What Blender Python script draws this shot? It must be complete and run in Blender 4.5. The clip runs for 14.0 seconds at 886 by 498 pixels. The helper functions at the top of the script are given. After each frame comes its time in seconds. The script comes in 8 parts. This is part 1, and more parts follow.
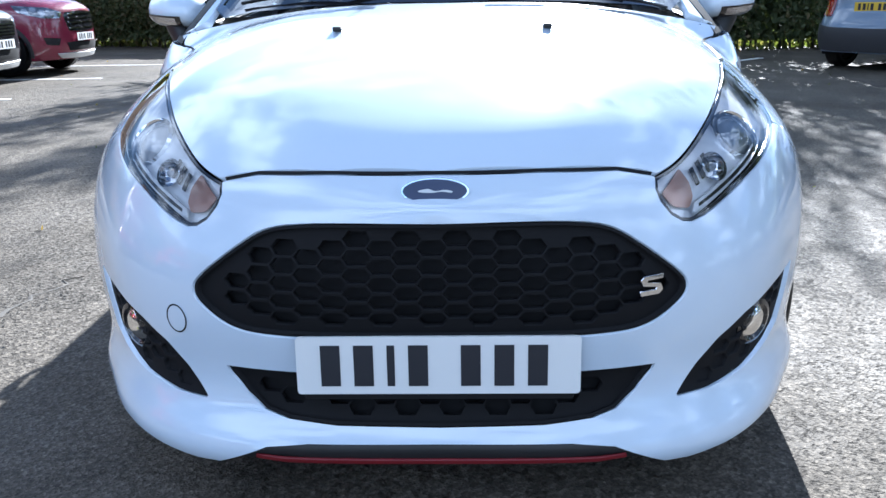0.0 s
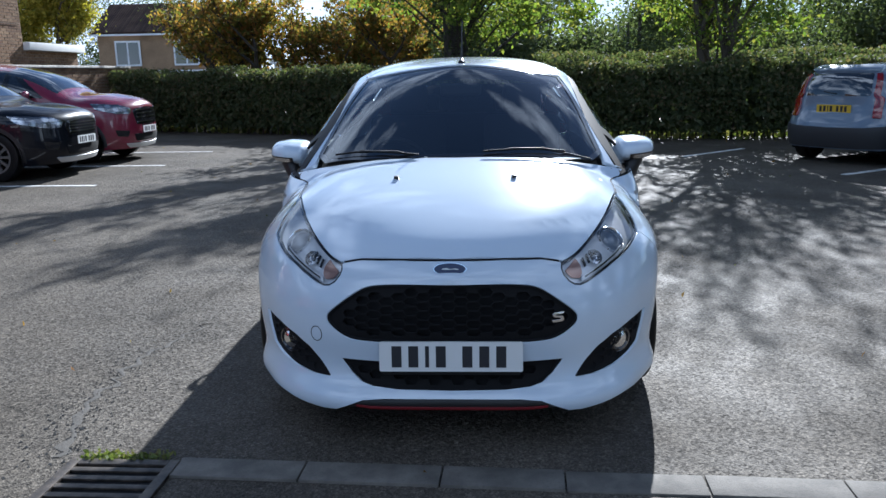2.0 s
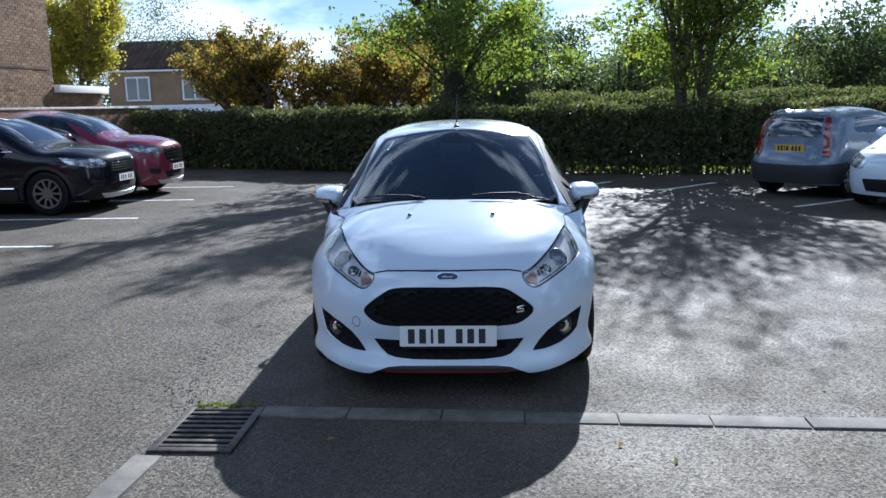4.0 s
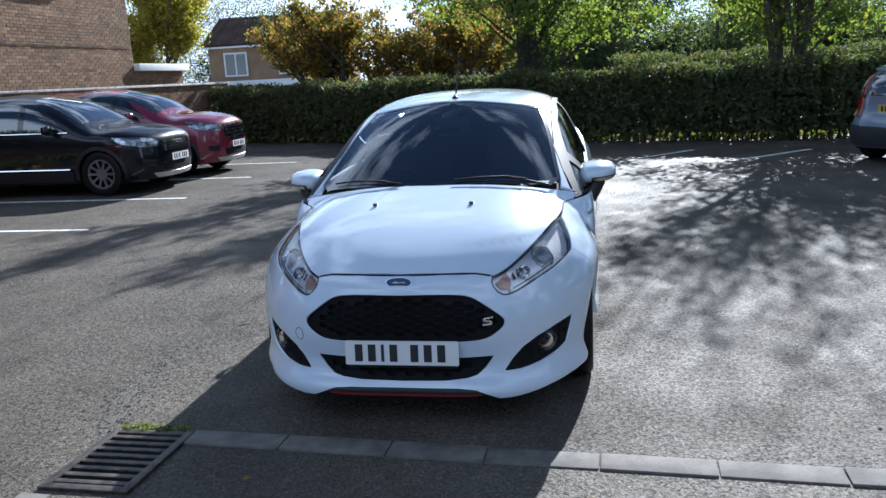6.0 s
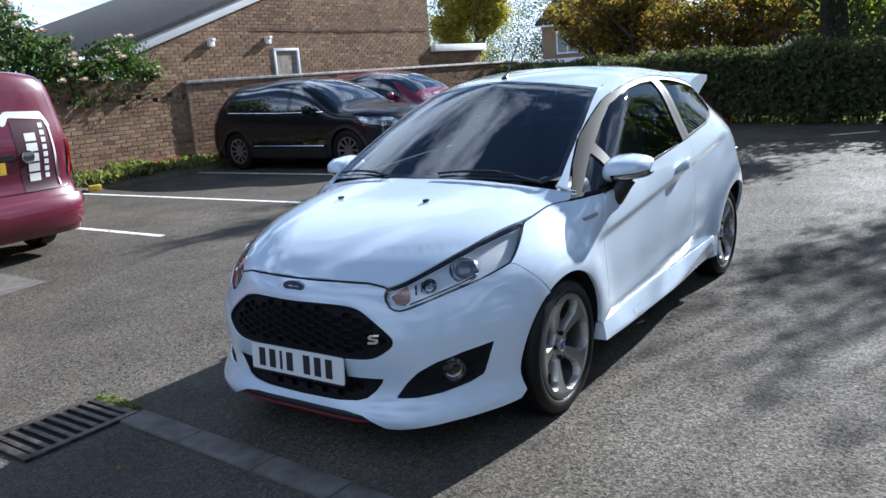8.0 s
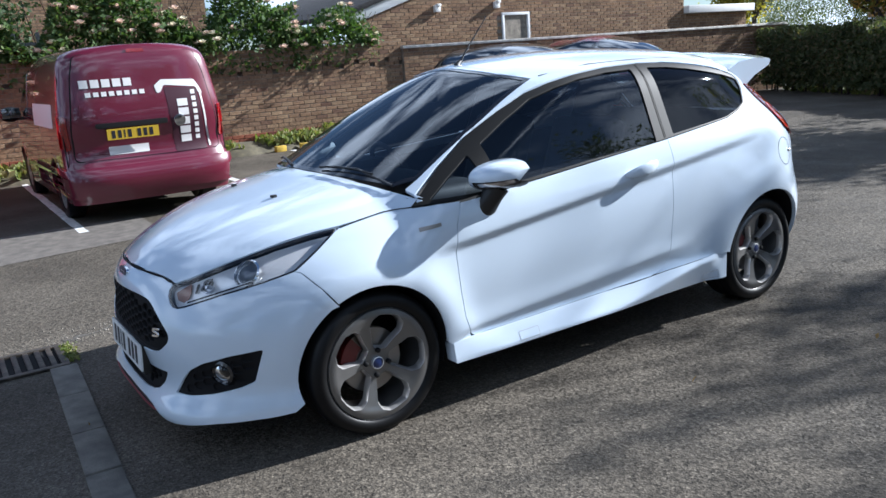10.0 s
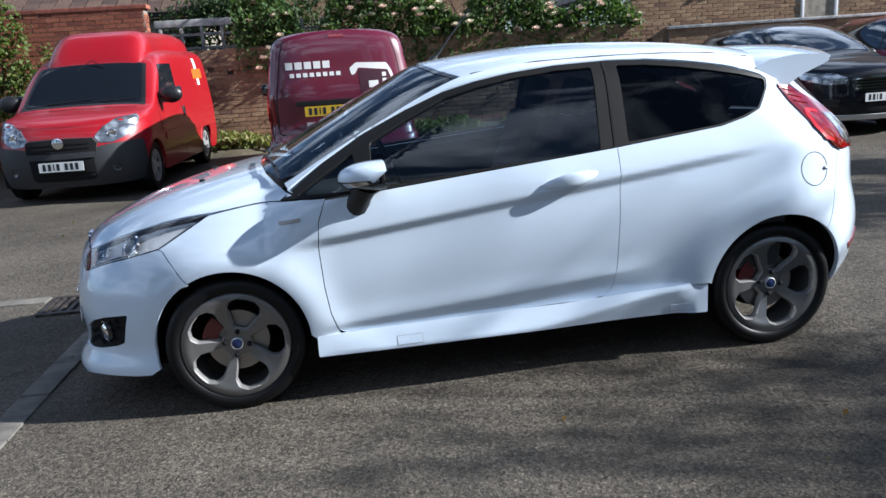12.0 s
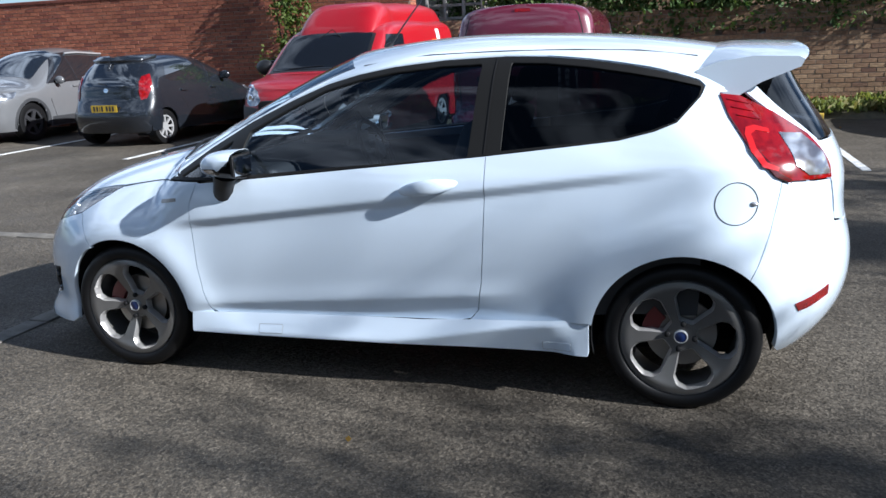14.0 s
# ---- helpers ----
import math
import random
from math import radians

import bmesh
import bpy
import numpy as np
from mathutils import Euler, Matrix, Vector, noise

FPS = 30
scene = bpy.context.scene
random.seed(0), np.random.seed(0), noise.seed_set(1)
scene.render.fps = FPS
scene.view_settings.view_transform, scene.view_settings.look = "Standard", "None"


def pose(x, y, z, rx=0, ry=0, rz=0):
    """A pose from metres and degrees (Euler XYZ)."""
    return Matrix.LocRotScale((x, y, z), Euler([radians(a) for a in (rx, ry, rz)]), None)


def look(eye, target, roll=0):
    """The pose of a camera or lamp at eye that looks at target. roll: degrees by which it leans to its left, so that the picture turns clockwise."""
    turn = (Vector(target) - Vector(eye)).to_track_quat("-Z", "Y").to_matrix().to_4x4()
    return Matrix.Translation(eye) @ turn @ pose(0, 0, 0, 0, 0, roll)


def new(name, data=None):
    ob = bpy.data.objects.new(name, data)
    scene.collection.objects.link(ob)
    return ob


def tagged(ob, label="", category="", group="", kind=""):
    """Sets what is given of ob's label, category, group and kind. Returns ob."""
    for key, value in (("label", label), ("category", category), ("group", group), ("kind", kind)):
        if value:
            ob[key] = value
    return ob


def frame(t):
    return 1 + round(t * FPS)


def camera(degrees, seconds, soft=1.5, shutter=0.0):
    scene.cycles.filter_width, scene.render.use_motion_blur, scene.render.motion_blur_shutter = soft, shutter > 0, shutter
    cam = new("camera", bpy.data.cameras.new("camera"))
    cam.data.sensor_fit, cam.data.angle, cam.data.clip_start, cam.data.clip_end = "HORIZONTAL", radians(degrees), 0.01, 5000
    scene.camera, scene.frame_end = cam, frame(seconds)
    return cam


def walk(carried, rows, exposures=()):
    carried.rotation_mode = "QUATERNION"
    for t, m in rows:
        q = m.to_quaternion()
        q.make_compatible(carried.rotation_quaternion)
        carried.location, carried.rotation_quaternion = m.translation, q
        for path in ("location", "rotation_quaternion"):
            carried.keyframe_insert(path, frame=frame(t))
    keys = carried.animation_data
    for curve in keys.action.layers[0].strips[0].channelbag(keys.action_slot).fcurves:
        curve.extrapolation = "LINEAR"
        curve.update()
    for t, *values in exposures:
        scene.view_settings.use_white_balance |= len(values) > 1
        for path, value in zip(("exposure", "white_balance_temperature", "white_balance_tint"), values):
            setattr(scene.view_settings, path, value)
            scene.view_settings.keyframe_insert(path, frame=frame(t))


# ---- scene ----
cam = camera(58.2, 14.0)
PATH = [
    (0, (0.057, -3.336, 1.010), (-0.006, -1.431, 0.403), -1.1),
    (0.5, (0.066, -3.590, 1.100), (-0.006, -1.672, 0.538), -1.2),
    (1, (0.077, -3.860, 1.176), (-0.010, -1.929, 0.663), -1.2),
    (1.5, (0.108, -4.210, 1.262), (0.004, -2.270, 0.789), -1.2),
    (2, (0.128, -4.740, 1.368), (0.021, -2.790, 0.937), -1.0),
    (2.5, (0.122, -5.390, 1.480), (0.038, -3.431, 1.085), -0.7),
    (4.8, (0.314, -6.148, 1.592), (0.166, -4.185, 1.237), -1.7),
    (5, (0.344, -5.983, 1.556), (0.176, -4.023, 1.195), -1.6),
    (5.5, (0.483, -5.611, 1.555), (0.271, -3.662, 1.162), -1.9),
    (6, (0.837, -5.301, 1.571), (0.473, -3.381, 1.145), -3.0),
    (6.5, (1.114, -5.038, 1.544), (0.562, -3.165, 1.112), -3.5),
    (7, (1.485, -4.747, 1.546), (0.749, -2.94, 1.104), -3.9),
    (7.2, (1.68, -4.646, 1.531), (0.852, -2.879, 1.093), -4.1),
    (9.3, (3.042, -3.217, 1.463), (1.575, -1.939, 0.998), -3.9),
    (9.5, (3.162, -3.057, 1.484), (1.649, -1.838, 1.011), -3.9),
    (10, (3.504, -2.628, 1.483), (1.873, -1.57, 1.009), -4.0),
    (10.5, (3.654, -2.196, 1.437), (1.939, -1.283, 0.96), -4.0),
    (11, (3.909, -1.723, 1.421), (2.107, -0.998, 0.943), -4.4),
    (11.5, (4.107, -1.291, 1.436), (2.237, -0.766, 0.957), -3.9),
    (12, (4.159, -0.787, 1.441), (2.235, -0.515, 0.97), -3.8),
    (12.5, (4.257, -0.289, 1.45), (2.311, -0.228, 0.995), -3.4),
    (13, (4.131, 0.178, 1.431), (2.185, 0.076, 0.977), -2.5),
    (13.5, (4.022, 0.633, 1.411), (2.093, 0.361, 0.954), -2.2),
    (14, (3.829, 1.209, 1.441), (1.976, 0.649, 0.937), -2.5),
]
# stops and white balance as the clip's camera sets them
LIGHT = [(0, 2.35, 5500, 10), (0.5, 1.95, 5500, 10), (1.0, 1.6, 5500, 10), (1.5, 1.42, 5500, 10), (2.5, 1.2, 5500, 10), (5, 1.33, 5450, 10), (7, 1.33, 5550, 10), (9.5, 1.40, 5600, 10), (11, 1.29, 5700, 10), (14, 1.14, 5750, 10)]
walk(cam, [(t, look(eye, target, roll)) for t, eye, target, roll in PATH], LIGHT)

# daylight: low autumn sun ahead of the first view, blue sky with broken cloud
TO_SUN = Vector((0.17, 0.86, 0.47)).normalized()
SUN_ELEV = math.asin(TO_SUN.z)
world = bpy.data.worlds.new("sky")
scene.world = world
world.use_nodes = True
wn, wl = world.node_tree.nodes, world.node_tree.links
sky = wn.new("ShaderNodeTexSky")
sky.sky_type, sky.sun_disc = "NISHITA", False
sky.sun_elevation, sky.sun_rotation = SUN_ELEV, math.atan2(TO_SUN.x, TO_SUN.y)
wn["Background"].inputs["Strength"].default_value = 0.040
wl.new(sky.outputs[0], wn["Background"].inputs["Color"])
sun = new("sun", bpy.data.lights.new("sun", "SUN"))
sun.data.energy, sun.data.angle, sun.data.color = 5.0, radians(0.53), (1.0, 0.95, 0.87)
sun.matrix_world = look(TO_SUN * 40, (0, 0, 0))

# ---- materials ----
def node_mat(name, colour, rough=0.5, metal=0.0, **extra):
    """A principled material; extra sets further inputs by their names, with _ for blanks."""
    m = bpy.data.materials.new(name)
    m.use_nodes = True
    b = m.node_tree.nodes["Principled BSDF"]
    b.inputs["Base Color"].default_value = (*colour, 1)
    b.inputs["Roughness"].default_value, b.inputs["Metallic"].default_value = rough, metal
    for k, v in extra.items():
        b.inputs[k.replace("_", " ")].default_value = v
    return m


class Net:
    """Short hand for building node trees in object space (metres)."""

    def __init__(self, m):
        self.m, self.t = m, m.node_tree
        self.b = self.t.nodes["Principled BSDF"]
        self.co = self.t.nodes.new("ShaderNodeTexCoord").outputs["Object"]

    def link(self, a, b):
        self.t.links.new(a, b)

    def noise(self, scale, detail=3.0, rough=0.55, co=None, stretch=None):
        n = self.t.nodes.new("ShaderNodeTexNoise")
        n.inputs["Scale"].default_value, n.inputs["Detail"].default_value, n.inputs["Roughness"].default_value = scale, detail, rough
        src = co or self.co
        if stretch:
            mp = self.t.nodes.new("ShaderNodeMapping")
            mp.inputs["Scale"].default_value = stretch
            self.link(src, mp.inputs[0])
            src = mp.outputs[0]
        self.link(src, n.inputs["Vector"])
        return n.outputs["Fac"]

    def voronoi(self, scale, feature="F1", out="Distance"):
        n = self.t.nodes.new("ShaderNodeTexVoronoi")
        n.feature = feature
        n.inputs["Scale"].default_value = scale
        self.link(self.co, n.inputs["Vector"])
        return n.outputs[out]

    def ramp(self, fac, *stops):
        n = self.t.nodes.new("ShaderNodeValToRGB")
        e = n.color_ramp.elements
        while len(e) < len(stops):
            e.new(0.5)
        for el, (p, c) in zip(e, stops):
            el.position = p
            el.color = (*c, 1) if isinstance(c, tuple) else (c, c, c, 1)
        self.link(fac, n.inputs[0])
        return n.outputs[0]

    def mix(self, fac, a, b, mode="MIX"):
        n = self.t.nodes.new("ShaderNodeMix")
        n.data_type, n.blend_type = "RGBA", mode
        for k, v in ((0, fac), (6, a), (7, b)):
            sock = n.inputs[k]
            if isinstance(v, (int, float)):
                sock.default_value = v if k == 0 else (v, v, v, 1)
            elif isinstance(v, tuple):
                sock.default_value = (*v, 1)
            else:
                self.link(v, sock)
        return n.outputs[2]

    def math(self, op, a, b=0.0):
        n = self.t.nodes.new("ShaderNodeMath")
        n.operation = op
        for sock, v in zip(n.inputs, (a, b)):
            if isinstance(v, (int, float)):
                sock.default_value = v
            else:
                self.link(v, sock)
        return n.outputs[0]

    def island(self):
        return self.t.nodes.new("ShaderNodeNewGeometry").outputs["Random Per Island"]

    def chance(self):
        return self.t.nodes.new("ShaderNodeObjectInfo").outputs["Random"]

    def colour(self, c):
        self.link(c, self.b.inputs["Base Color"])

    def rough(self, lo, hi, fac):
        self.link(self.ramp(fac, (0.3, lo), (0.7, hi)), self.b.inputs["Roughness"])

    def bump(self, h, strength=0.3, dist=0.01):
        n = self.t.nodes.new("ShaderNodeBump")
        n.inputs["Strength"].default_value, n.inputs["Distance"].default_value = strength, dist
        self.link(h, n.inputs["Height"])
        self.link(n.outputs[0], self.b.inputs["Normal"])


def paint(name, colour, rough=0.28, coat=1.0, dirt=0.06, **extra):
    """Car paint under clear lacquer, with faint road dust."""
    m = node_mat(name, colour, rough, 0.0, Coat_Weight=coat, Coat_Roughness=0.03, IOR=1.45, **extra)
    n = Net(m)
    dust = n.ramp(n.noise(3.0, 5), (0.45, 0.0), (0.8, 1.0))
    n.colour(n.mix(n.math("MULTIPLY", dust, dirt), colour, (0.30, 0.27, 0.23)))
    return m


def tinted(name, colour, pass_share, ior=1.5):
    """Window glass: a dark clear pane that mirrors the sky."""
    m = bpy.data.materials.new(name)
    m.use_nodes = True
    t = m.node_tree
    t.nodes.remove(t.nodes["Principled BSDF"])
    clear, gloss, mixer, fr = (t.nodes.new("ShaderNodeBsdf" + k) if k in ("Transparent", "Glossy") else t.nodes.new(k)
                               for k in ("Transparent", "Glossy", "ShaderNodeMixShader", "ShaderNodeFresnel"))
    clear.inputs[0].default_value = (*(c * pass_share for c in colour), 1)
    gloss.inputs[0].default_value, gloss.inputs["Roughness"].default_value = (1, 1, 1, 1), 0.015
    fr.inputs[0].default_value = ior
    t.links.new(fr.outputs[0], mixer.inputs[0])
    t.links.new(clear.outputs[0], mixer.inputs[1])
    t.links.new(gloss.outputs[0], mixer.inputs[2])
    t.links.new(mixer.outputs[0], t.nodes["Material Output"].inputs[0])
    return m


WHITE = paint("white_paint", (0.585, 0.67, 0.765), 0.22, dirt=0.04, Coat_IOR=1.55)
BLACK_TRIM = node_mat("black_trim", (0.010, 0.010, 0.011), 0.42)
BLACK_GLOSS = node_mat("black_gloss", (0.012, 0.012, 0.014), 0.12, Coat_Weight=0.6)
GREY_TRIM = node_mat("frame_trim", (0.010, 0.0098, 0.0096), 0.55, Specular_IOR_Level=0.15)
RUBBER = node_mat("rubber", (0.0055, 0.0055, 0.006), 0.46, Specular_IOR_Level=0.22)
INNER = node_mat("dark_inside", (0.010, 0.010, 0.011), 0.85, Specular_IOR_Level=0.2)
ALLOY = node_mat("grey_alloy", (0.165, 0.162, 0.158), 0.30, 0.6, Coat_Weight=0.5)
ALLOY_BRIGHT = node_mat("machined_alloy", (0.46, 0.45, 0.44), 0.36, 0.7)
SILVER = node_mat("silver_plastic", (0.50, 0.51, 0.52), 0.35, 0.6)
CHROME = node_mat("chrome", (0.82, 0.83, 0.85), 0.08, 1.0)
STEEL = node_mat("brake_steel", (0.30, 0.28, 0.26), 0.4, 0.9)
CALIPER_RED = node_mat("red_enamel", (0.085, 0.005, 0.005), 0.45, Coat_Weight=0.3)
RED_LENS = node_mat("red_lens", (0.30, 0.004, 0.005), 0.10, Coat_Weight=1.0)
n = Net(RED_LENS)
n.colour(n.ramp(n.noise(24, 3), (0.35, (0.13, 0.001, 0.002)), (0.65, (0.24, 0.003, 0.004))))
GUIDE_RED = node_mat("light_guide_red", (0.46, 0.012, 0.012), 0.12, Coat_Weight=1.0)
DEEP_RED = node_mat("deep_red_lens", (0.06, 0.001, 0.002), 0.12, Coat_Weight=0.6)
REVERSE_LENS = node_mat("reverse_lens", (0.45, 0.46, 0.48), 0.15, 0.85, Coat_Weight=1.0)
n = Net(REVERSE_LENS)
n.colour(n.ramp(n.noise(14, 1, stretch=(1, 1, 2)), (0.35, (0.30, 0.28, 0.29)), (0.65, (0.70, 0.70, 0.72))))
RED_STRIPE = node_mat("red_stripe", (0.16, 0.008, 0.012), 0.45)
AMBER = node_mat("amber_lens", (0.40, 0.235, 0.18), 0.18, 0.4)
CLEAR_LENS = tinted("clear_lens", (1, 1, 1), 0.94)
WINDSCREEN = tinted("windscreen_glass", (0.74, 0.87, 0.95), 0.60, 1.8)
SIDE_GLASS = tinted("side_glass", (0.70, 0.85, 0.98), 0.60, 1.55)
PRIVACY = tinted("privacy_glass", (0.55, 0.62, 0.72), 0.14, 1.28)
SEAT_CLOTH = node_mat("seat_cloth", (0.030, 0.031, 0.034), 0.9)
DASH = node_mat("dash_plastic", (0.025, 0.026, 0.028), 0.6)
BADGE_BLUE = node_mat("blue_enamel", (0.008, 0.018, 0.075), 0.3, Coat_Weight=0.3)
PLATE_WHITE = node_mat("plate_white", (0.72, 0.73, 0.72), 0.35)
PLATE_YELLOW = node_mat("plate_yellow", (0.58, 0.38, 0.03), 0.35)
INK = node_mat("plate_ink", (0.015, 0.016, 0.022), 0.45)
MESH_BLACK = node_mat("mesh_black", (0.006, 0.006, 0.007), 0.7, Specular_IOR_Level=0.2)
WHITE_VINYL = node_mat("white_vinyl", (0.72, 0.70, 0.68), 0.4)
LAMP_SILVER = node_mat("lamp_silver", (0.80, 0.82, 0.85), 0.22, 0.35)

# broken white cloud over the sky colour, the same in all directions, clearing overhead
sky.air_density, sky.dust_density, sky.ozone_density = 0.8, 0.1, 2.2
co = wn.new("ShaderNodeTexCoord").outputs["Generated"]
mp = wn.new("ShaderNodeMapping")
mp.inputs["Scale"].default_value = (1.0, 1.0, 2.6)
wl.new(co, mp.inputs[0])
cn = wn.new("ShaderNodeTexNoise")
cn.inputs["Scale"].default_value, cn.inputs["Detail"].default_value, cn.inputs["Roughness"].default_value = 3.0, 8, 0.58
wl.new(mp.outputs[0], cn.inputs["Vector"])
cr = wn.new("ShaderNodeValToRGB")
cr.color_ramp.elements[0].position, cr.color_ramp.elements[1].position = 0.455, 0.60
up = wn.new("ShaderNodeSeparateXYZ")
wl.new(co, up.inputs[0])
clear_top = wn.new("ShaderNodeMapRange")
clear_top.interpolation_type = "SMOOTHSTEP"
for k, v in ((1, 0.81), (2, 0.875), (3, 0.0), (4, 0.26)):
    clear_top.inputs[k].default_value = v
wl.new(up.outputs[2], clear_top.inputs[0])
cover = wn.new("ShaderNodeMath")
cover.operation = "SUBTRACT"
wl.new(cn.outputs["Fac"], cover.inputs[0])
wl.new(clear_top.outputs[0], cover.inputs[1])
wl.new(cover.outputs[0], cr.inputs[0])
cm = wn.new("ShaderNodeMix")
cm.data_type = "RGBA"
cm.inputs[7].default_value = (14.0, 15.6, 17.8, 1)
wl.new(cr.outputs[0], cm.inputs[0])
wl.new(sky.outputs[0], cm.inputs[6])
wl.new(cm.outputs[2], wn["Background"].inputs["Color"])

# ---- building tools ----
from mathutils.geometry import delaunay_2d_cdt


def spline(xs, ys):
    """A natural cubic through the given values, straight outside them."""
    x, y = np.array(xs, float), np.array(ys, float)
    n, h = len(x), np.diff(x)
    a, r = np.eye(n), np.zeros(n)
    for i in range(1, n - 1):
        a[i, i - 1:i + 2] = h[i - 1], 2 * (h[i - 1] + h[i]), h[i]
        r[i] = 6 * ((y[i + 1] - y[i]) / h[i] - (y[i] - y[i - 1]) / h[i - 1])
    m = np.linalg.solve(a, r)

    def at(q):
        q = np.asarray(q, float)
        c = np.clip(q, x[0], x[-1])
        i = np.clip(np.searchsorted(x, c) - 1, 0, n - 2)
        d0, d1, hi = c - x[i], x[i + 1] - c, h[i]
        v = (m[i] * d1 ** 3 + m[i + 1] * d0 ** 3) / (6 * hi) + (y[i] / hi - m[i] * hi / 6) * d1 + (y[i + 1] / hi - m[i + 1] * hi / 6) * d0
        lo = (y[1] - y[0]) / h[0] - h[0] * (2 * m[0] + m[1]) / 6
        up = (y[-1] - y[-2]) / h[-1] + h[-1] * (m[-2] + 2 * m[-1]) / 6
        return v + np.where(q < x[0], (q - x[0]) * lo, 0) + np.where(q > x[-1], (q - x[-1]) * up, 0)
    return at


def smooth(q, a, b):
    t = np.clip((np.asarray(q, float) - a) / (b - a), 0, 1)
    return t * t * (3 - 2 * t)


def rounded(points, closed=True, steps=6):
    """A Catmull-Rom curve through corner points."""
    p = [np.array(q, float) for q in points]
    out, n = [], len(p)
    for i in range(n if closed else n - 1):
        a, b, c, d = (p[(i + k) % n] if closed else p[min(max(i + k, 0), n - 1)] for k in (-1, 0, 1, 2))
        for s in range(steps):
            t = s / steps
            out.append(0.5 * (2 * b + (c - a) * t + (2 * a - 5 * b + 4 * c - d) * t * t + (3 * b - a - 3 * c + d) * t ** 3))
    if not closed:
        out.append(p[-1])
    return [tuple(q) for q in out]


def softened(points, r=0.02, steps=4):
    """A polygon with its corners rounded off by about r."""
    out, n = [], len(points)
    for i in range(n):
        a, b, c = (np.array(points[(i + k) % n], float) for k in (-1, 0, 1))
        u, v = a - b, c - b
        lu, lv = np.linalg.norm(u), np.linalg.norm(v)
        p, q = b + u * min(r, lu * 0.45) / lu, b + v * min(r, lv * 0.45) / lv
        for s in range(steps + 1):
            t = s / steps
            out.append(tuple((1 - t) ** 2 * p + 2 * t * (1 - t) * b + t * t * q))
    return out


def arc(cx, cy, r, a0, a1, n=16):
    return [(cx + r * math.cos(radians(a0 + (a1 - a0) * i / n)), cy + r * math.sin(radians(a0 + (a1 - a0) * i / n))) for i in range(n + 1)]


def within(pts, poly):
    """Which of the points lie inside the polygon."""
    p, q = np.asarray(pts), np.asarray(poly)
    r = np.roll(q, -1, 0)
    x, y = p[:, :1], p[:, 1:]
    cross = (q[:, 1] > y) != (r[:, 1] > y)
    d = np.where(r[:, 1] == q[:, 1], 1e-12, r[:, 1] - q[:, 1])
    return (cross & (x < (r[:, 0] - q[:, 0]) * (y - q[:, 1]) / d + q[:, 0])).sum(1) % 2 == 1


def resample(poly, step):
    out, n = [], len(poly)
    for i in range(n):
        a, b = np.array(poly[i], float), np.array(poly[(i + 1) % n], float)
        d = np.linalg.norm(b - a)
        if d < 1e-5:
            continue
        k = max(1, int(round(d / step)))
        out += [a + (b - a) * j / k for j in range(k)]
    return np.array(out)


def shrink(poly, d):
    """The polygon moved inwards by d."""
    p = np.asarray(poly, float)
    area = 0.5 * np.sum(p[:, 0] * np.roll(p[:, 1], -1) - np.roll(p[:, 0], -1) * p[:, 1])
    t = np.roll(p, -1, 0) - np.roll(p, 1, 0)
    t /= np.maximum(np.linalg.norm(t, axis=1, keepdims=True), 1e-9)
    return p + np.stack([-t[:, 1], t[:, 0]], 1) * d * (1 if area > 0 else -1)


def fill(outline, holes=(), step=0.03, inset=0.0):
    """Points and triangles over a polygon with holes, on an even grid."""
    loops = [shrink(resample(outline, step * 0.8), inset)] + [shrink(resample(h, step * 0.8), -inset) for h in holes]
    pts = np.concatenate(loops)
    edges, k = [], 0
    for lp in loops:
        edges += [(k + i, k + (i + 1) % len(lp)) for i in range(len(lp))]
        k += len(lp)
    lo, hi = loops[0].min(0), loops[0].max(0)
    gx, gy = np.meshgrid(np.arange(lo[0] + step / 2, hi[0], step), np.arange(lo[1] + step / 2, hi[1], step))
    grid = np.stack([gx.ravel(), gy.ravel()], 1)
    if len(grid):
        keep = within(grid, loops[0])
        for lp in loops[1:]:
            keep &= ~within(grid, lp)
        grid = grid[keep]
    if len(grid):
        near = np.full(len(grid), 1e9)
        for i in range(0, len(pts), 60):
            near = np.minimum(near, np.sqrt(((grid[:, None] - pts[None, i:i + 60]) ** 2).sum(2)).min(1))
        grid = grid[near > step * 0.5]
    allp = np.concatenate([pts, grid]) if len(grid) else pts
    v, _, f, _, _, _ = delaunay_2d_cdt([Vector(q) for q in allp], edges, [], 0, 1e-7)
    v = np.array([tuple(q) for q in v])
    f = np.array([q for q in f if len(q) == 3])
    c = v[f].mean(1)
    keep = within(c, loops[0])
    for lp in loops[1:]:
        keep &= ~within(c, lp)
    return v, f[keep]


def mesh_object(name, verts, faces, material, parent=None, normals=None, flat=False):
    me = bpy.data.meshes.new(name)
    me.from_pydata([tuple(map(float, q)) for q in verts], [], [tuple(map(int, q)) for q in faces])
    if not flat:
        me.polygons.foreach_set("use_smooth", [True] * len(me.polygons))
    for m in material if isinstance(material, (list, tuple)) else (material,):
        me.materials.append(m)
    me.update()
    if normals is not None:
        me.normals_split_custom_set_from_vertices([tuple(q) for q in normals])
    ob = new(name, me)
    if parent:
        ob.parent = parent
    return ob


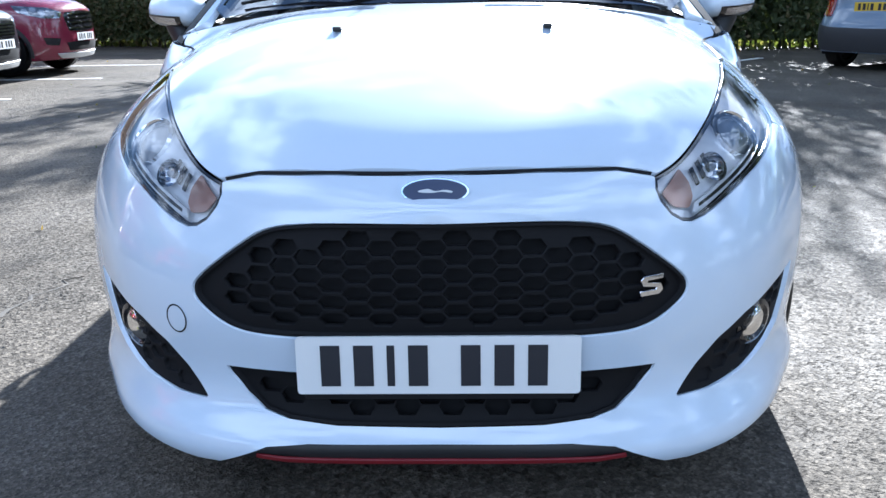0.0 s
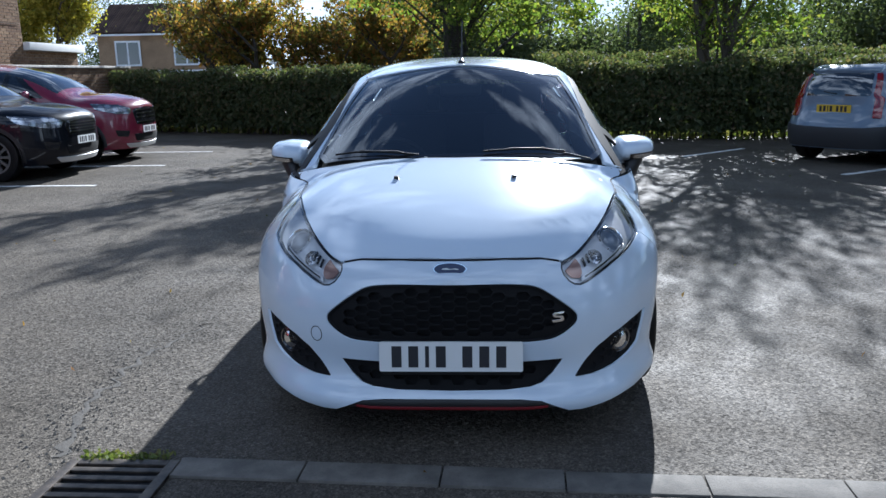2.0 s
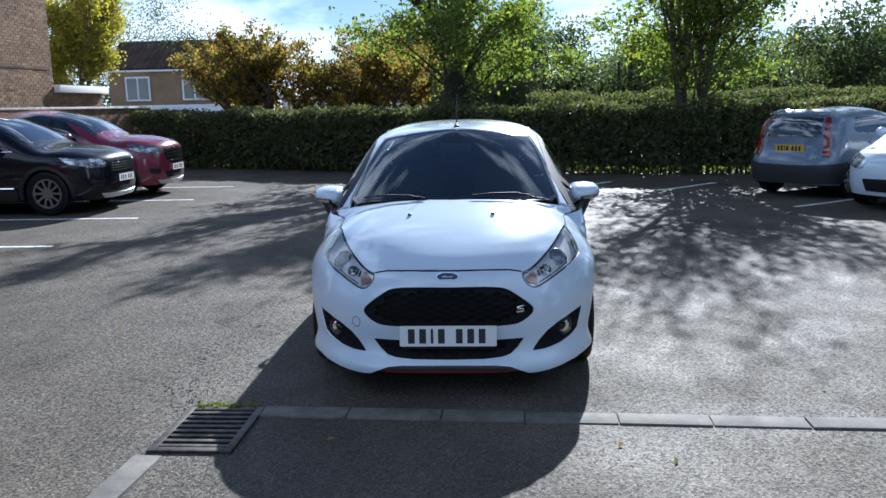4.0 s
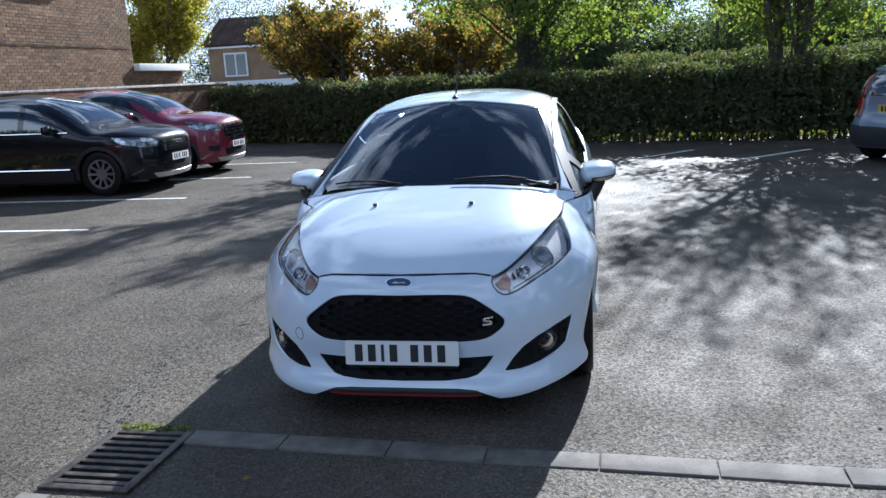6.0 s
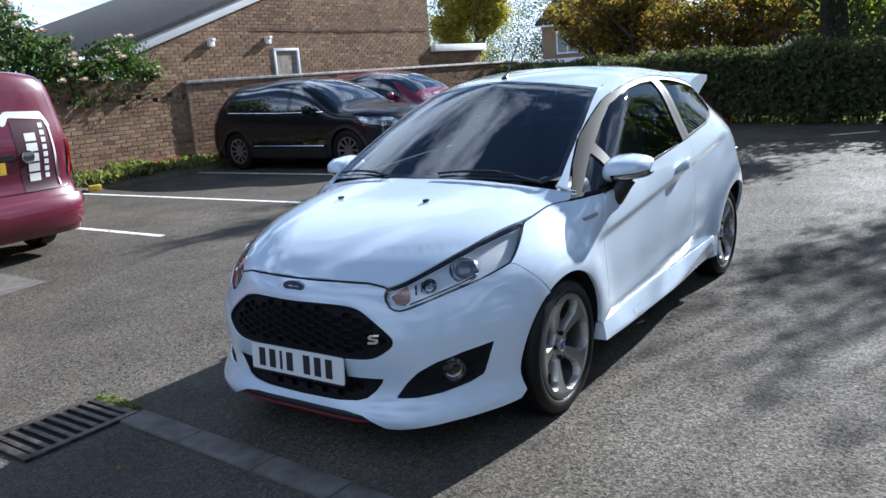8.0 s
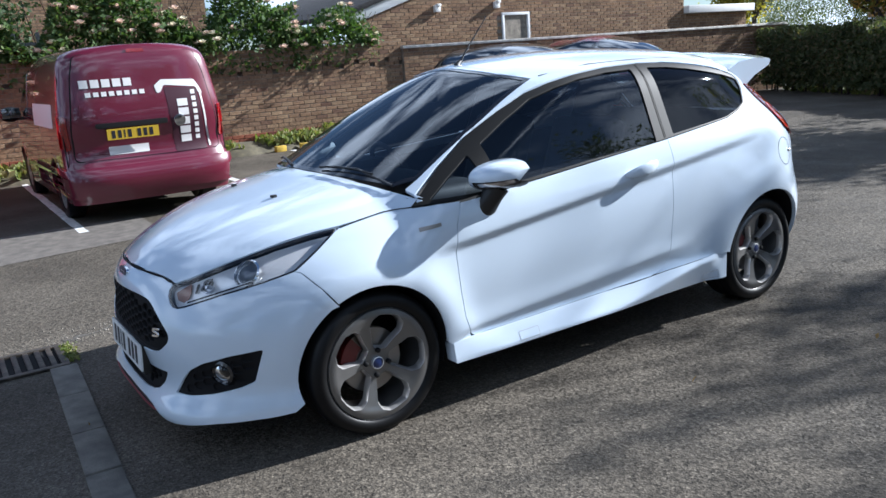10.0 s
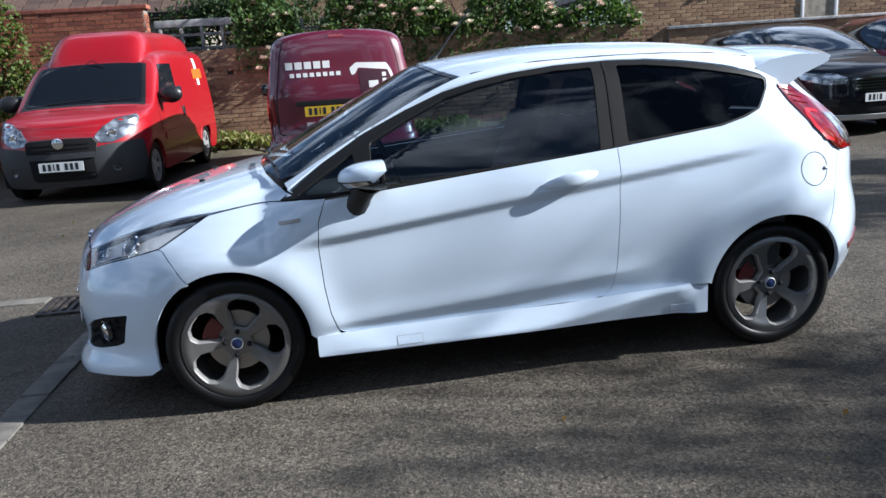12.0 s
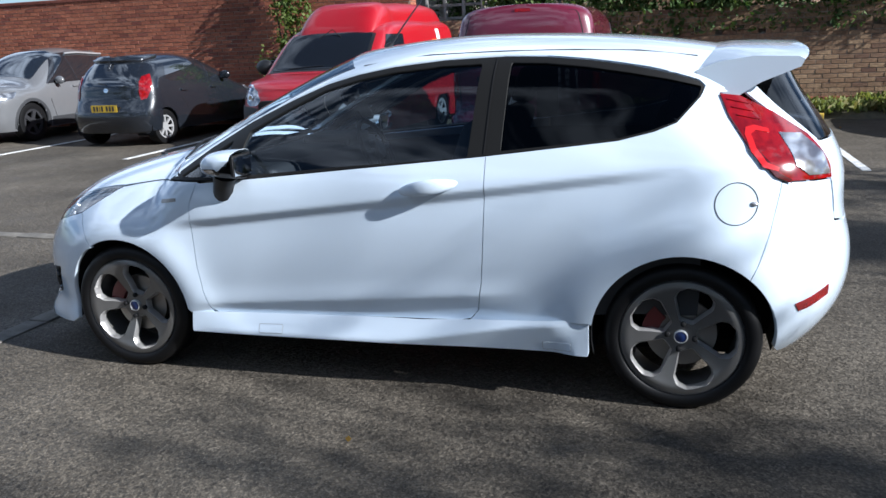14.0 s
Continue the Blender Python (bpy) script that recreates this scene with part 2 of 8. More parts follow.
def skin(name, outline, lift, material, parent=None, holes=(), step=0.03, inset=0.0, rim=0.0, offset=0.0, label=""):
    """A curved panel: a flat outline carried onto a surface by lift(u, v), with edges turned in by rim."""
    uv, tri = fill(outline, holes, step, inset)
    u, v = uv[:, 0], uv[:, 1]
    p, h = lift(u, v), 0.002
    nrm = np.cross(lift(u + h, v) - lift(u - h, v), lift(u, v + h) - lift(u, v - h))
    nrm /= np.maximum(np.linalg.norm(nrm, axis=1, keepdims=True), 1e-12)
    out = p - lift.heart
    nrm *= np.where((nrm * out).sum(1, keepdims=True) < 0, -1, 1)
    p = p + nrm * offset
    fn = np.cross(p[tri[:, 1]] - p[tri[:, 0]], p[tri[:, 2]] - p[tri[:, 0]])
    flip = (fn * nrm[tri[:, 0]]).sum(1) < 0
    tri[flip] = tri[flip][:, ::-1]
    faces = [tuple(t) for t in tri]
    if rim:
        seen = {}
        for a, b, c in tri:
            for e in ((a, b), (b, c), (c, a)):
                seen[e] = True
        border = [e for e in seen if (e[1], e[0]) not in seen]
        ids = sorted({i for e in border for i in e})
        at = {i: k for k, i in enumerate(ids)}
        n0, n1 = len(p), len(p) + len(ids)
        low = p[ids] - nrm[ids] * rim
        side = np.zeros((len(ids), 3))
        for a, b in border:
            w = np.cross(p[b] - p[a], nrm[a])
            w /= max(np.linalg.norm(w), 1e-9)
            side[at[a]] += w
            side[at[b]] += w
        side /= np.maximum(np.linalg.norm(side, axis=1, keepdims=True), 1e-9)
        half = 0.6 * side + 0.8 * nrm[ids]
        faces += [(n0 + at[a], n1 + at[a], n1 + at[b], n0 + at[b]) for a, b in border]
        p = np.concatenate([p, p[ids], low])
        nrm = np.concatenate([nrm, half, side])
    ob = mesh_object(name, p, faces, material, parent, nrm)
    return tagged(ob, label) if label else ob


def bisect(f, lo, hi, n=34):
    """The first place between lo and hi where f turns true."""
    for _ in range(n):
        mid = (lo + hi) / 2
        ok = f(mid)
        hi, lo = np.where(ok, mid, hi), np.where(ok, lo, mid)
    return hi


class Lift:
    """Carries flat outlines onto a body whose half width is x = half(y, z).

    view S: (y, z) on the flank of the given side; F: (x, z) on the front; R: (x, z) on the rear;
    T: (x, y) on the top; C: (turn * 0.9, z) round an upright axis at y = axis, turn from straight ahead; B: the same from behind."""

    def __init__(self, half, view, side=1, axis=-1.1, heart=(0, 0, 0.6), ends=(-2.2, 2.2), top=1.6, floor=0.3):
        self.half, self.view, self.side, self.axis = half, view, side, axis
        self.heart, self.ends, self.top, self.floor = np.array(heart, float), ends, top, floor

    def __call__(self, u, v):
        u, v = np.asarray(u, float), np.asarray(v, float)
        one = np.ones_like(u)
        if self.view == "S":
            return np.stack([self.side * self.half(u, v), u, v], 1)
        if self.view == "F":
            return np.stack([u, bisect(lambda y: self.half(y, v) >= np.maximum(np.abs(u), 0.004), one * self.ends[0], one * 0.0), v], 1)
        if self.view == "R":
            return np.stack([u, bisect(lambda y: self.half(y, v) >= np.maximum(np.abs(u), 0.004), one * self.ends[1], one * 0.0), v], 1)
        if self.view == "T":
            return np.stack([u, v, bisect(lambda z: self.half(v, z) >= np.maximum(np.abs(u), 0.004), one * self.top, one * self.floor)], 1)
        s = -1 if self.view == "C" else 1
        a = u / 0.9
        sx, sy = np.sin(a), s * np.cos(a)
        r = bisect(lambda r: self.half(self.axis + r * sy, v) >= np.maximum(np.abs(r * sx), 0.004), one * 1.6, one * 0.05)
        return np.stack([r * sx, self.axis + r * sy, v], 1)

    def wrap(self, kind, points, side=1):
        """Points given in another view (F, R, S), as points of this C, B or T view."""
        q = Lift(self.half, kind, side, ends=self.ends)(np.array([p[0] for p in points], float), np.array([p[1] for p in points], float))
        if self.view == "T":
            return [(x, y) for x, y, z in q]
        s = -1 if self.view == "C" else 1
        return [(0.9 * math.atan2(x, s * (y - self.axis)), z) for x, y, z in q]


def part(name, bm, material, parent=None, label="", smoothly=True):
    """Links a bmesh as one mesh object under a thing or a part."""
    me = bpy.data.meshes.new(name)
    bm.to_mesh(me)
    bm.free()
    if smoothly:
        me.polygons.foreach_set("use_smooth", [True] * len(me.polygons))
        me.set_sharp_from_angle(angle=radians(38))
    for m in material if isinstance(material, (list, tuple)) else (material,):
        me.materials.append(m)
    ob = new(name, me)
    if parent:
        ob.parent = parent
    return tagged(ob, label) if label else ob


def empty(name, m=None):
    ob = new(name)
    ob.empty_display_size = 0.2
    if m is not None:
        ob.matrix_basis = m
    return ob


def box(x0, x1, y0, y1, z0, z1, bevel=0.0, segments=2, bm=None, m=None):
    bm = bm or bmesh.new()
    made = bmesh.ops.create_cube(bm, size=1)["verts"]
    t = Matrix.Translation(((x0 + x1) / 2, (y0 + y1) / 2, (z0 + z1) / 2)) @ Matrix.Diagonal((x1 - x0, y1 - y0, z1 - z0, 1))
    bmesh.ops.transform(bm, matrix=(m @ t) if m else t, verts=made)
    if bevel:
        es = list({e for w in made for e in w.link_edges})
        bmesh.ops.bevel(bm, geom=es, offset=bevel, segments=segments, affect="EDGES", profile=0.6)
    return bm


def lathe(profile, steps=48, m=None, bm=None, closed=False):
    """Turns (radius, x) pairs round the x axis."""
    bm = bm or bmesh.new()
    rings = []
    for i in range(steps):
        a = 2 * math.pi * i / steps
        rings.append([bm.verts.new((m or Matrix()) @ Vector((x, r * math.cos(a), r * math.sin(a)))) for r, x in profile])
    n = len(profile)
    for i in range(steps):
        a, b = rings[i], rings[(i + 1) % steps]
        for j in range(n if closed else n - 1):
            bm.faces.new((a[j], a[(j + 1) % n], b[(j + 1) % n], b[j]))
    return bm


def tube(points, r, steps=8, bm=None, taper=None):
    """A round bar along points; taper gives the radius at each point."""
    bm = bm or bmesh.new()
    pts = [Vector(p) for p in points]
    rings = []
    for i, p in enumerate(pts):
        d = (pts[min(i + 1, len(pts) - 1)] - pts[max(i - 1, 0)]).normalized()
        q = d.to_track_quat("Z", "Y")
        rr = taper[i] if taper else r
        rings.append([bm.verts.new(p + q @ Vector((rr * math.cos(2 * math.pi * k / steps), rr * math.sin(2 * math.pi * k / steps), 0))) for k in range(steps)])
    for a, b in zip(rings, rings[1:]):
        for k in range(steps):
            bm.faces.new((a[k], a[(k + 1) % steps], b[(k + 1) % steps], b[k]))
    bm.faces.new(rings[0][::-1])
    bm.faces.new(rings[-1])
    return bm


def plate(outline, holes=(), depth=0.01, step=0.02, m=None, lift=None, bm=None):
    """A flat or dished slab cut from an outline with holes; lies in y, z with its face at x = lift(y, z)."""
    bm = bm or bmesh.new()
    uv, tri = fill(outline, holes, step)
    m = m or Matrix()
    face = [m @ Vector((float(lift(a, b)) if lift else 0.0, a, b)) for a, b in uv]
    back = [m @ Vector(((float(lift(a, b)) if lift else 0.0) - depth, a, b)) for a, b in uv]
    vf, vb = [bm.verts.new(p) for p in face], [bm.verts.new(p) for p in back]
    seen = set()
    for t in tri:
        a, b, c = (int(i) for i in t)
        p, q = uv[b] - uv[a], uv[c] - uv[a]
        if p[0] * q[1] - p[1] * q[0] < 0:
            b, c = c, b
        bm.faces.new((vf[a], vf[b], vf[c]))
        bm.faces.new((vb[c], vb[b], vb[a]))
        seen |= {(a, b), (b, c), (c, a)}
    for a, b in seen:
        if (b, a) not in seen:
            bm.faces.new((vf[b], vf[a], vb[a], vb[b]))
    return bm


def ball(c, rx, ry, rz, seg=20, bm=None, m=None):
    bm = bm or bmesh.new()
    made = bmesh.ops.create_uvsphere(bm, u_segments=seg, v_segments=seg // 2 + 2, radius=1)["verts"]
    t = Matrix.Translation(c) @ Matrix.Diagonal((rx, ry, rz, 1))
    bmesh.ops.transform(bm, matrix=(m @ t) if m else t, verts=made)
    return bm

# ---- the white hatchback ----
FLANK = spline([0.05, 0.2, 0.30, 0.45, 0.62, 0.78, 0.90, 1.0, 1.15, 1.35, 1.5],
               [0.79, 0.822, 0.838, 0.853, 0.862, 0.861, 0.846, 0.812, 0.745, 0.655, 0.585])
NOSE = spline([0.10, 0.18, 0.25, 0.40, 0.55, 0.63, 0.69, 0.74, 0.80], [-1.985, -2.030, -1.996, -2.005, -2.012, -2.005, -1.99, -1.955, -1.90])
TAIL = spline([0.15, 0.22, 0.30, 0.50, 0.62, 0.72, 0.90, 1.0, 1.2, 1.35, 1.5], [1.70, 1.78, 1.85, 1.915, 1.905, 1.88, 1.865, 1.83, 1.70, 1.62, 1.55])
BONNET = spline([-2.05, -1.97, -1.92, -1.86, -1.80, -1.645, -1.5, -1.357, -1.214, -1.073, -0.95, -0.8],
                [0.60, 0.69, 0.735, 0.772, 0.80, 0.860, 0.905, 0.940, 0.970, 0.994, 1.010, 1.03])
ROOF = spline([-0.6, -0.27, 0.0, 0.3, 0.55, 1.0, 1.3, 1.48, 1.7], [1.345, 1.412, 1.446, 1.464, 1.462, 1.436, 1.396, 1.362, 1.31])
WHEELS_Y = (-1.2445, 1.2445)


def flank(y, z):
    w = FLANK(z)
    # shoulder crease: a narrow ledge that faces down
    s = (z - (0.805 + 0.115 * y)) / 0.020
    w = w + 0.0105 * s / (1 + np.abs(s) ** 6) ** (1 / 6) * np.exp(-(s / 6.5) ** 2) * smooth(y, -1.0, -0.75) * (1 - smooth(y, 0.9, 1.35))
    for wy, high, wide in zip(WHEELS_Y, (0.021, 0.036), (0.095, 0.150)):
        r = np.hypot(y - wy, z - 0.30)
        w = w + high * np.exp(-((r - 0.36) / wide) ** 2)
    w = w - 0.075 * smooth(z, 0.95, 1.25) * np.clip((y - 0.5) / 0.9, 0, 2) ** 2
    # door foot: a soft swage, and below it the panel tucks in
    s = z - 0.406 - 0.081 * y
    here = smooth(y, -0.90, -0.78) * (1 - smooth(y, 0.38, 0.68))
    tuck = 0.5 * (np.sqrt(s * s + 0.000016) - s)
    w = w + here * (0.009 * np.where(s > 0, np.exp(-(s / 0.055) ** 2), 1.0) - np.minimum(0.30 * tuck, 0.030))
    w = w + 0.022 * (1 - smooth(z, 0.20, 0.31)) * (1 - smooth(y, -1.5, -1.2))
    t = np.clip((TAIL(z) - y) / 0.62, 0, 1)
    return w * np.maximum(1 - (1 - t) ** 2.2, 0) ** (1 / 3)


# how full the nose is in plan: squarer below, swept back at the lamps
PLAN = spline([-0.1, 0.10, 0.22, 0.30, 0.38, 0.45, 0.55, 0.65, 0.72, 0.80, 0.95, 1.2], [0.26, 0.26, 0.27, 0.285, 0.31, 0.335, 0.385, 0.46, 0.445, 0.375, 0.333, 0.333])


def skirt_half(y, z):
    """Half width of the sill skirt: an upper facet that catches the light over one that turns under, with a block at its rear end."""
    d = z - 0.226 - 0.112 * smooth(y, -0.05, 0.80)
    edge = np.sqrt(d * d + 0.00004)
    x = 0.886 - 0.25 * (edge + d) - 0.17 * (edge - d)
    x = x + (0.870 - x) * smooth(y, 0.74, 0.85)
    return x + (0.872 - 0.10 * (z - 0.2) - x) * 0.8 * (1 - smooth(y, -0.88, -0.62))


def half_low(y, z):
    """Half width of the front end: flank closed off by the nose in plan and by the bonnet on top."""
    t = np.clip((y - NOSE(np.minimum(z, 0.8))) / 0.82, 0, 1)
    plan = np.maximum(1 - (1 - t) ** 2.2, 1e-12) ** PLAN(z) * (t > 0)
    u = np.clip((z - 0.5) / (BONNET(y) - 0.5), 0, 1)
    b = 3.0 + 9.0 * smooth(y, -1.12, -0.80) ** 1.6
    return flank(y, z) * plan * np.maximum(1 - u ** b, 0) ** (1 / 3)


def half_up(y, z):
    """Half width of the cabin: flank closed off by the windscreen in plan and by the roof on top."""
    front = -1.12 + (z - 0.985) * 1.93 + 0.35 * (z - 0.985) * (z - 1.42)
    t = np.clip((y - front) / 0.55, 0, 1)
    plan = np.maximum(1 - (1 - t) ** 2, 0) ** 0.4
    u = np.clip((z - 0.95) / (ROOF(y) - 0.95), 0, 1)
    return flank(y, z) * plan * np.maximum(1 - u ** 8, 0) ** 0.4


def mirrored(points):
    """A closed outline from its right half, listed from the middle line round to the middle line."""
    left = [(-a, b) for a, b in reversed(points)]
    return list(points) + [q for q in left if abs(q[0]) > 1e-6]


hatchback = tagged(empty("hatchback"), "white three-door hatchback parked alone on the tarmac", "car")
LOW, UP = "low", "up"
SHELL = {LOW: half_low, UP: half_up}


def lift(shell, view, side=1):
    return Lift(SHELL[shell], view, side, axis=-1.1 if view != "B" else 0.9)


C, T, B = lift(LOW, "C"), lift(LOW, "T"), Lift(half_up, "B", axis=0.9)
TU = lift(UP, "T")

# outlines: front view (x, z), side view (y, z)
GRILLE = rounded([(0.0, 0.630), (0.12, 0.630), (0.233, 0.626), (0.308, 0.614), (0.366, 0.582), (0.440, 0.526), (0.461, 0.496), (0.447, 0.466),
                  (0.385, 0.427), (0.30, 0.415), (0.12, 0.413), (0.0, 0.413)], closed=False)
INTAKE = [(0.0, 0.334), (0.22, 0.334), (0.408, 0.339), (0.402, 0.326), (0.372, 0.288), (0.335, 0.258), (0.29, 0.245), (0.196, 0.236), (0.0, 0.233)]
FOG = softened([(0.756, 0.454), (0.741, 0.385), (0.724, 0.324), (0.690, 0.303), (0.615, 0.281), (0.53, 0.268), (0.455, 0.266), (0.475, 0.294), (0.497, 0.324), (0.54, 0.368), (0.60, 0.404), (0.68, 0.434)], 0.008)
LAMP_LOW = [(0.404, 0.684), (0.403, 0.664), (0.411, 0.644), (0.431, 0.620), (0.453, 0.607), (0.475, 0.604), (0.505, 0.611), (0.56, 0.633), (0.613, 0.656), (0.660, 0.674), (0.695, 0.690)]
LAMP_TOP = rounded([(0.404, 0.684), (0.462, 0.706), (0.542, 0.757), (0.613, 0.806)], closed=False)
LAMP_TOP_SIDE = rounded([(-1.50, 0.816), (-1.42, 0.832), (-1.35, 0.842), (-1.29, 0.848)], closed=False, steps=4)
lamp_low_side = [(-1.516, 0.724), (-1.43, 0.772), (-1.314, 0.836)]
SEAM = [(-1.516, 0.724), (-1.495, 0.717), (-1.446, 0.655), (-1.395, 0.582)]
ARCH_R, ARCH_REAR = 0.328, 0.342

# front bumper, wrapped round the nose
a0 = math.degrees(math.atan2(0.582 - 0.30, -1.395 + 1.2445))
side_edge = SEAM + arc(-1.2445, 0.30, ARCH_R, a0, 194, 14)[1:]
bumper = ([(0.0, 0.708)] + C.wrap("F", [(0.19, 0.707), (0.33, 0.701), (0.385, 0.691)]) + C.wrap("F", LAMP_LOW)
          + C.wrap("S", side_edge) + C.wrap("S", [(-1.60, 0.195), (-1.68, 0.184)]) + C.wrap("F", [(0.655, 0.174), (0.56, 0.158), (0.48, 0.149), (0.43, 0.151), (0.385, 0.172), (0.33, 0.195), (0.25, 0.203)]) + [(0.0, 0.204)])
grille_c = mirrored([(0.0, 0.630)] + C.wrap("F", GRILLE[1:-1]) + [(0.0, 0.413)])
intake_c = mirrored([(0.0, 0.334)] + C.wrap("F", INTAKE[1:-1]) + [(0.0, 0.233)])
fog_c = C.wrap("F", FOG)
fog_l = [(-a, b) for a, b in reversed(fog_c)]
skin("front_bumper", mirrored(bumper), C, WHITE, hatchback, holes=[grille_c, intake_c, fog_c, fog_l], step=0.022, inset=0.0015, rim=0.022)

# dished backs of the openings
for name, ring in (("grille_surround", grille_c), ("intake_surround", intake_c)):
    inner = shrink(resample(ring, 0.02), 0.007)
    skin(name, ring, C, MESH_BLACK, hatchback, holes=[[tuple(q) for q in inner]], step=0.02, inset=0.001, rim=0.03, offset=-0.004)
for name, ring in (("grille_back", grille_c), ("intake_back", intake_c), ("fog_recess", fog_c), ("fog_recess", fog_l)):
    skin(name, ring, C, INNER, hatchback, step=0.03, offset=-0.045 if "back" in name else -0.02)


def honeycomb(name, ring, pitch, bar, off, parent):
    """A mesh of six-sided cells cut through a panel that fills ring."""
    r = np.array(ring)
    (x0, z0), (x1, z1) = r.min(0), r.max(0)
    cells, row, z = [], 0, z0 - pitch
    while z < z1 + pitch:
        x = x0 - pitch + (pitch * 0.75 if row % 2 else 0)
        while x < x1 + pitch:
            a, b = pitch / 2 - bar, pitch * 0.27 - bar / 2
            hexa = [(x - a, z), (x - a * 0.62, z - b), (x + a * 0.62, z - b), (x + a, z), (x + a * 0.62, z + b), (x - a * 0.62, z + b)]
            if within(np.array(hexa), shrink(r, 0.004)).all():
                cells.append(hexa)
            x += pitch * 1.5
        z += pitch * 0.29
        row += 1
    return skin(name, ring, C, MESH_BLACK, parent, holes=cells, step=0.045, rim=0.014, offset=off)


def seat(x, z, depth, sgn, share=0.75):
    """A pose sunk below the skin of the nose, its x axis looking outwards."""
    u, v = C.wrap("F", [(x, z)])[0]
    p = C(np.array([u, u + 0.004, u - 0.004, u, u]), np.array([v, v, v, v + 0.004, v - 0.004]))
    nrm = np.cross(p[1] - p[2], p[3] - p[4])
    nrm /= np.linalg.norm(nrm)
    nrm *= 1 if nrm[1] < 0 else -1
    ax = (Vector(nrm) * share + Vector((0, share - 1, 0))).normalized()
    at = Vector(p[0] - nrm * depth)
    return Matrix.Translation((sgn * at.x, at.y, at.z)) @ Vector((sgn * ax.x, ax.y, ax.z)).to_track_quat("X", "Z").to_matrix().to_4x4()


honeycomb("grille_mesh", [tuple(q) for q in shrink(resample(grille_c, 0.02), 0.006)], 0.060, 0.0035, -0.016, hatchback)
honeycomb("intake_mesh", [tuple(q) for q in shrink(resample(intake_c, 0.02), 0.006)], 0.058, 0.0035, -0.016, hatchback)
for sgn in (1, -1):
    honeycomb("fog_mesh", [(sgn * a, b) for a, b in (fog_c if sgn > 0 else reversed(fog_c))], 0.055, 0.0035, -0.010, hatchback)
    m = seat(0.648, 0.362, 0.016, sgn, 0.75)
    fog = part("fog_lamp", lathe([(0.052, -0.004), (0.050, 0.006), (0.040, 0.010), (0.033, 0.004)], 28, m), BLACK_GLOSS, hatchback)
    part("reflector", lathe([(0.034, 0.004), (0.026, -0.012), (0.001, -0.02)], 24, m), ALLOY, fog)
    part("lens", lathe([(0.034, 0.005), (0.026, 0.011), (0.013, 0.015), (0.0005, 0.016)], 24, m), CLEAR_LENS, fog)

# bonnet
bonnet_right = ([(0.0, float(C([0.0], [0.712])[0, 1]))] + T.wrap("F", [(0.19, 0.711), (0.33, 0.705), (0.387, 0.695)])
                + T.wrap("F", [(a, b + 0.002) for a, b in LAMP_TOP[1:]]) + T.wrap("S", [(a, b + 0.003) for a, b in LAMP_TOP_SIDE] + [(-1.20, 0.862), (-1.10, 0.875), (-1.0, 0.885)])
                + [(0.775, -0.940), (0.735, -0.962), (0.69, -0.980), (0.60, -1.012), (0.45, -1.055), (0.25, -1.085), (0.0, -1.095)])
skin("bonnet", mirrored(bonnet_right), T, WHITE, hatchback, step=0.024, inset=0.0015, rim=0.02)
seam = [(0.0, 0.7125)] + C.wrap("F", [(0.19, 0.7117), (0.33, 0.7057), (0.398, 0.6915), (0.394, 0.6865), (0.33, 0.7005), (0.19, 0.7065)]) + [(0.0, 0.7073)]
skin("bonnet_gap", mirrored(seam), C, INNER, hatchback, step=0.02, offset=0.0012)
for sgn in (1, -1):
    edge = [(-1.285, 0.8475), (-1.20, 0.8635), (-1.10, 0.8770), (-1.0, 0.8875), (-0.95, 0.892)]
    skin("bonnet_gap", edge + [(a, b - 0.0035) for a, b in reversed(edge)], lift(LOW, "S", sgn), INNER, hatchback, step=0.02, offset=0.0012)
for sgn in (1, -1):
    z = float(T([0.25], [-1.372])[0, 2])
    jet = part("washer_jet", box(-0.011, 0.011, -0.012, 0.014, 0, 0.012, 0.004, m=Matrix.Translation((sgn * 0.25, -1.372, z))), BLACK_TRIM, hatchback)

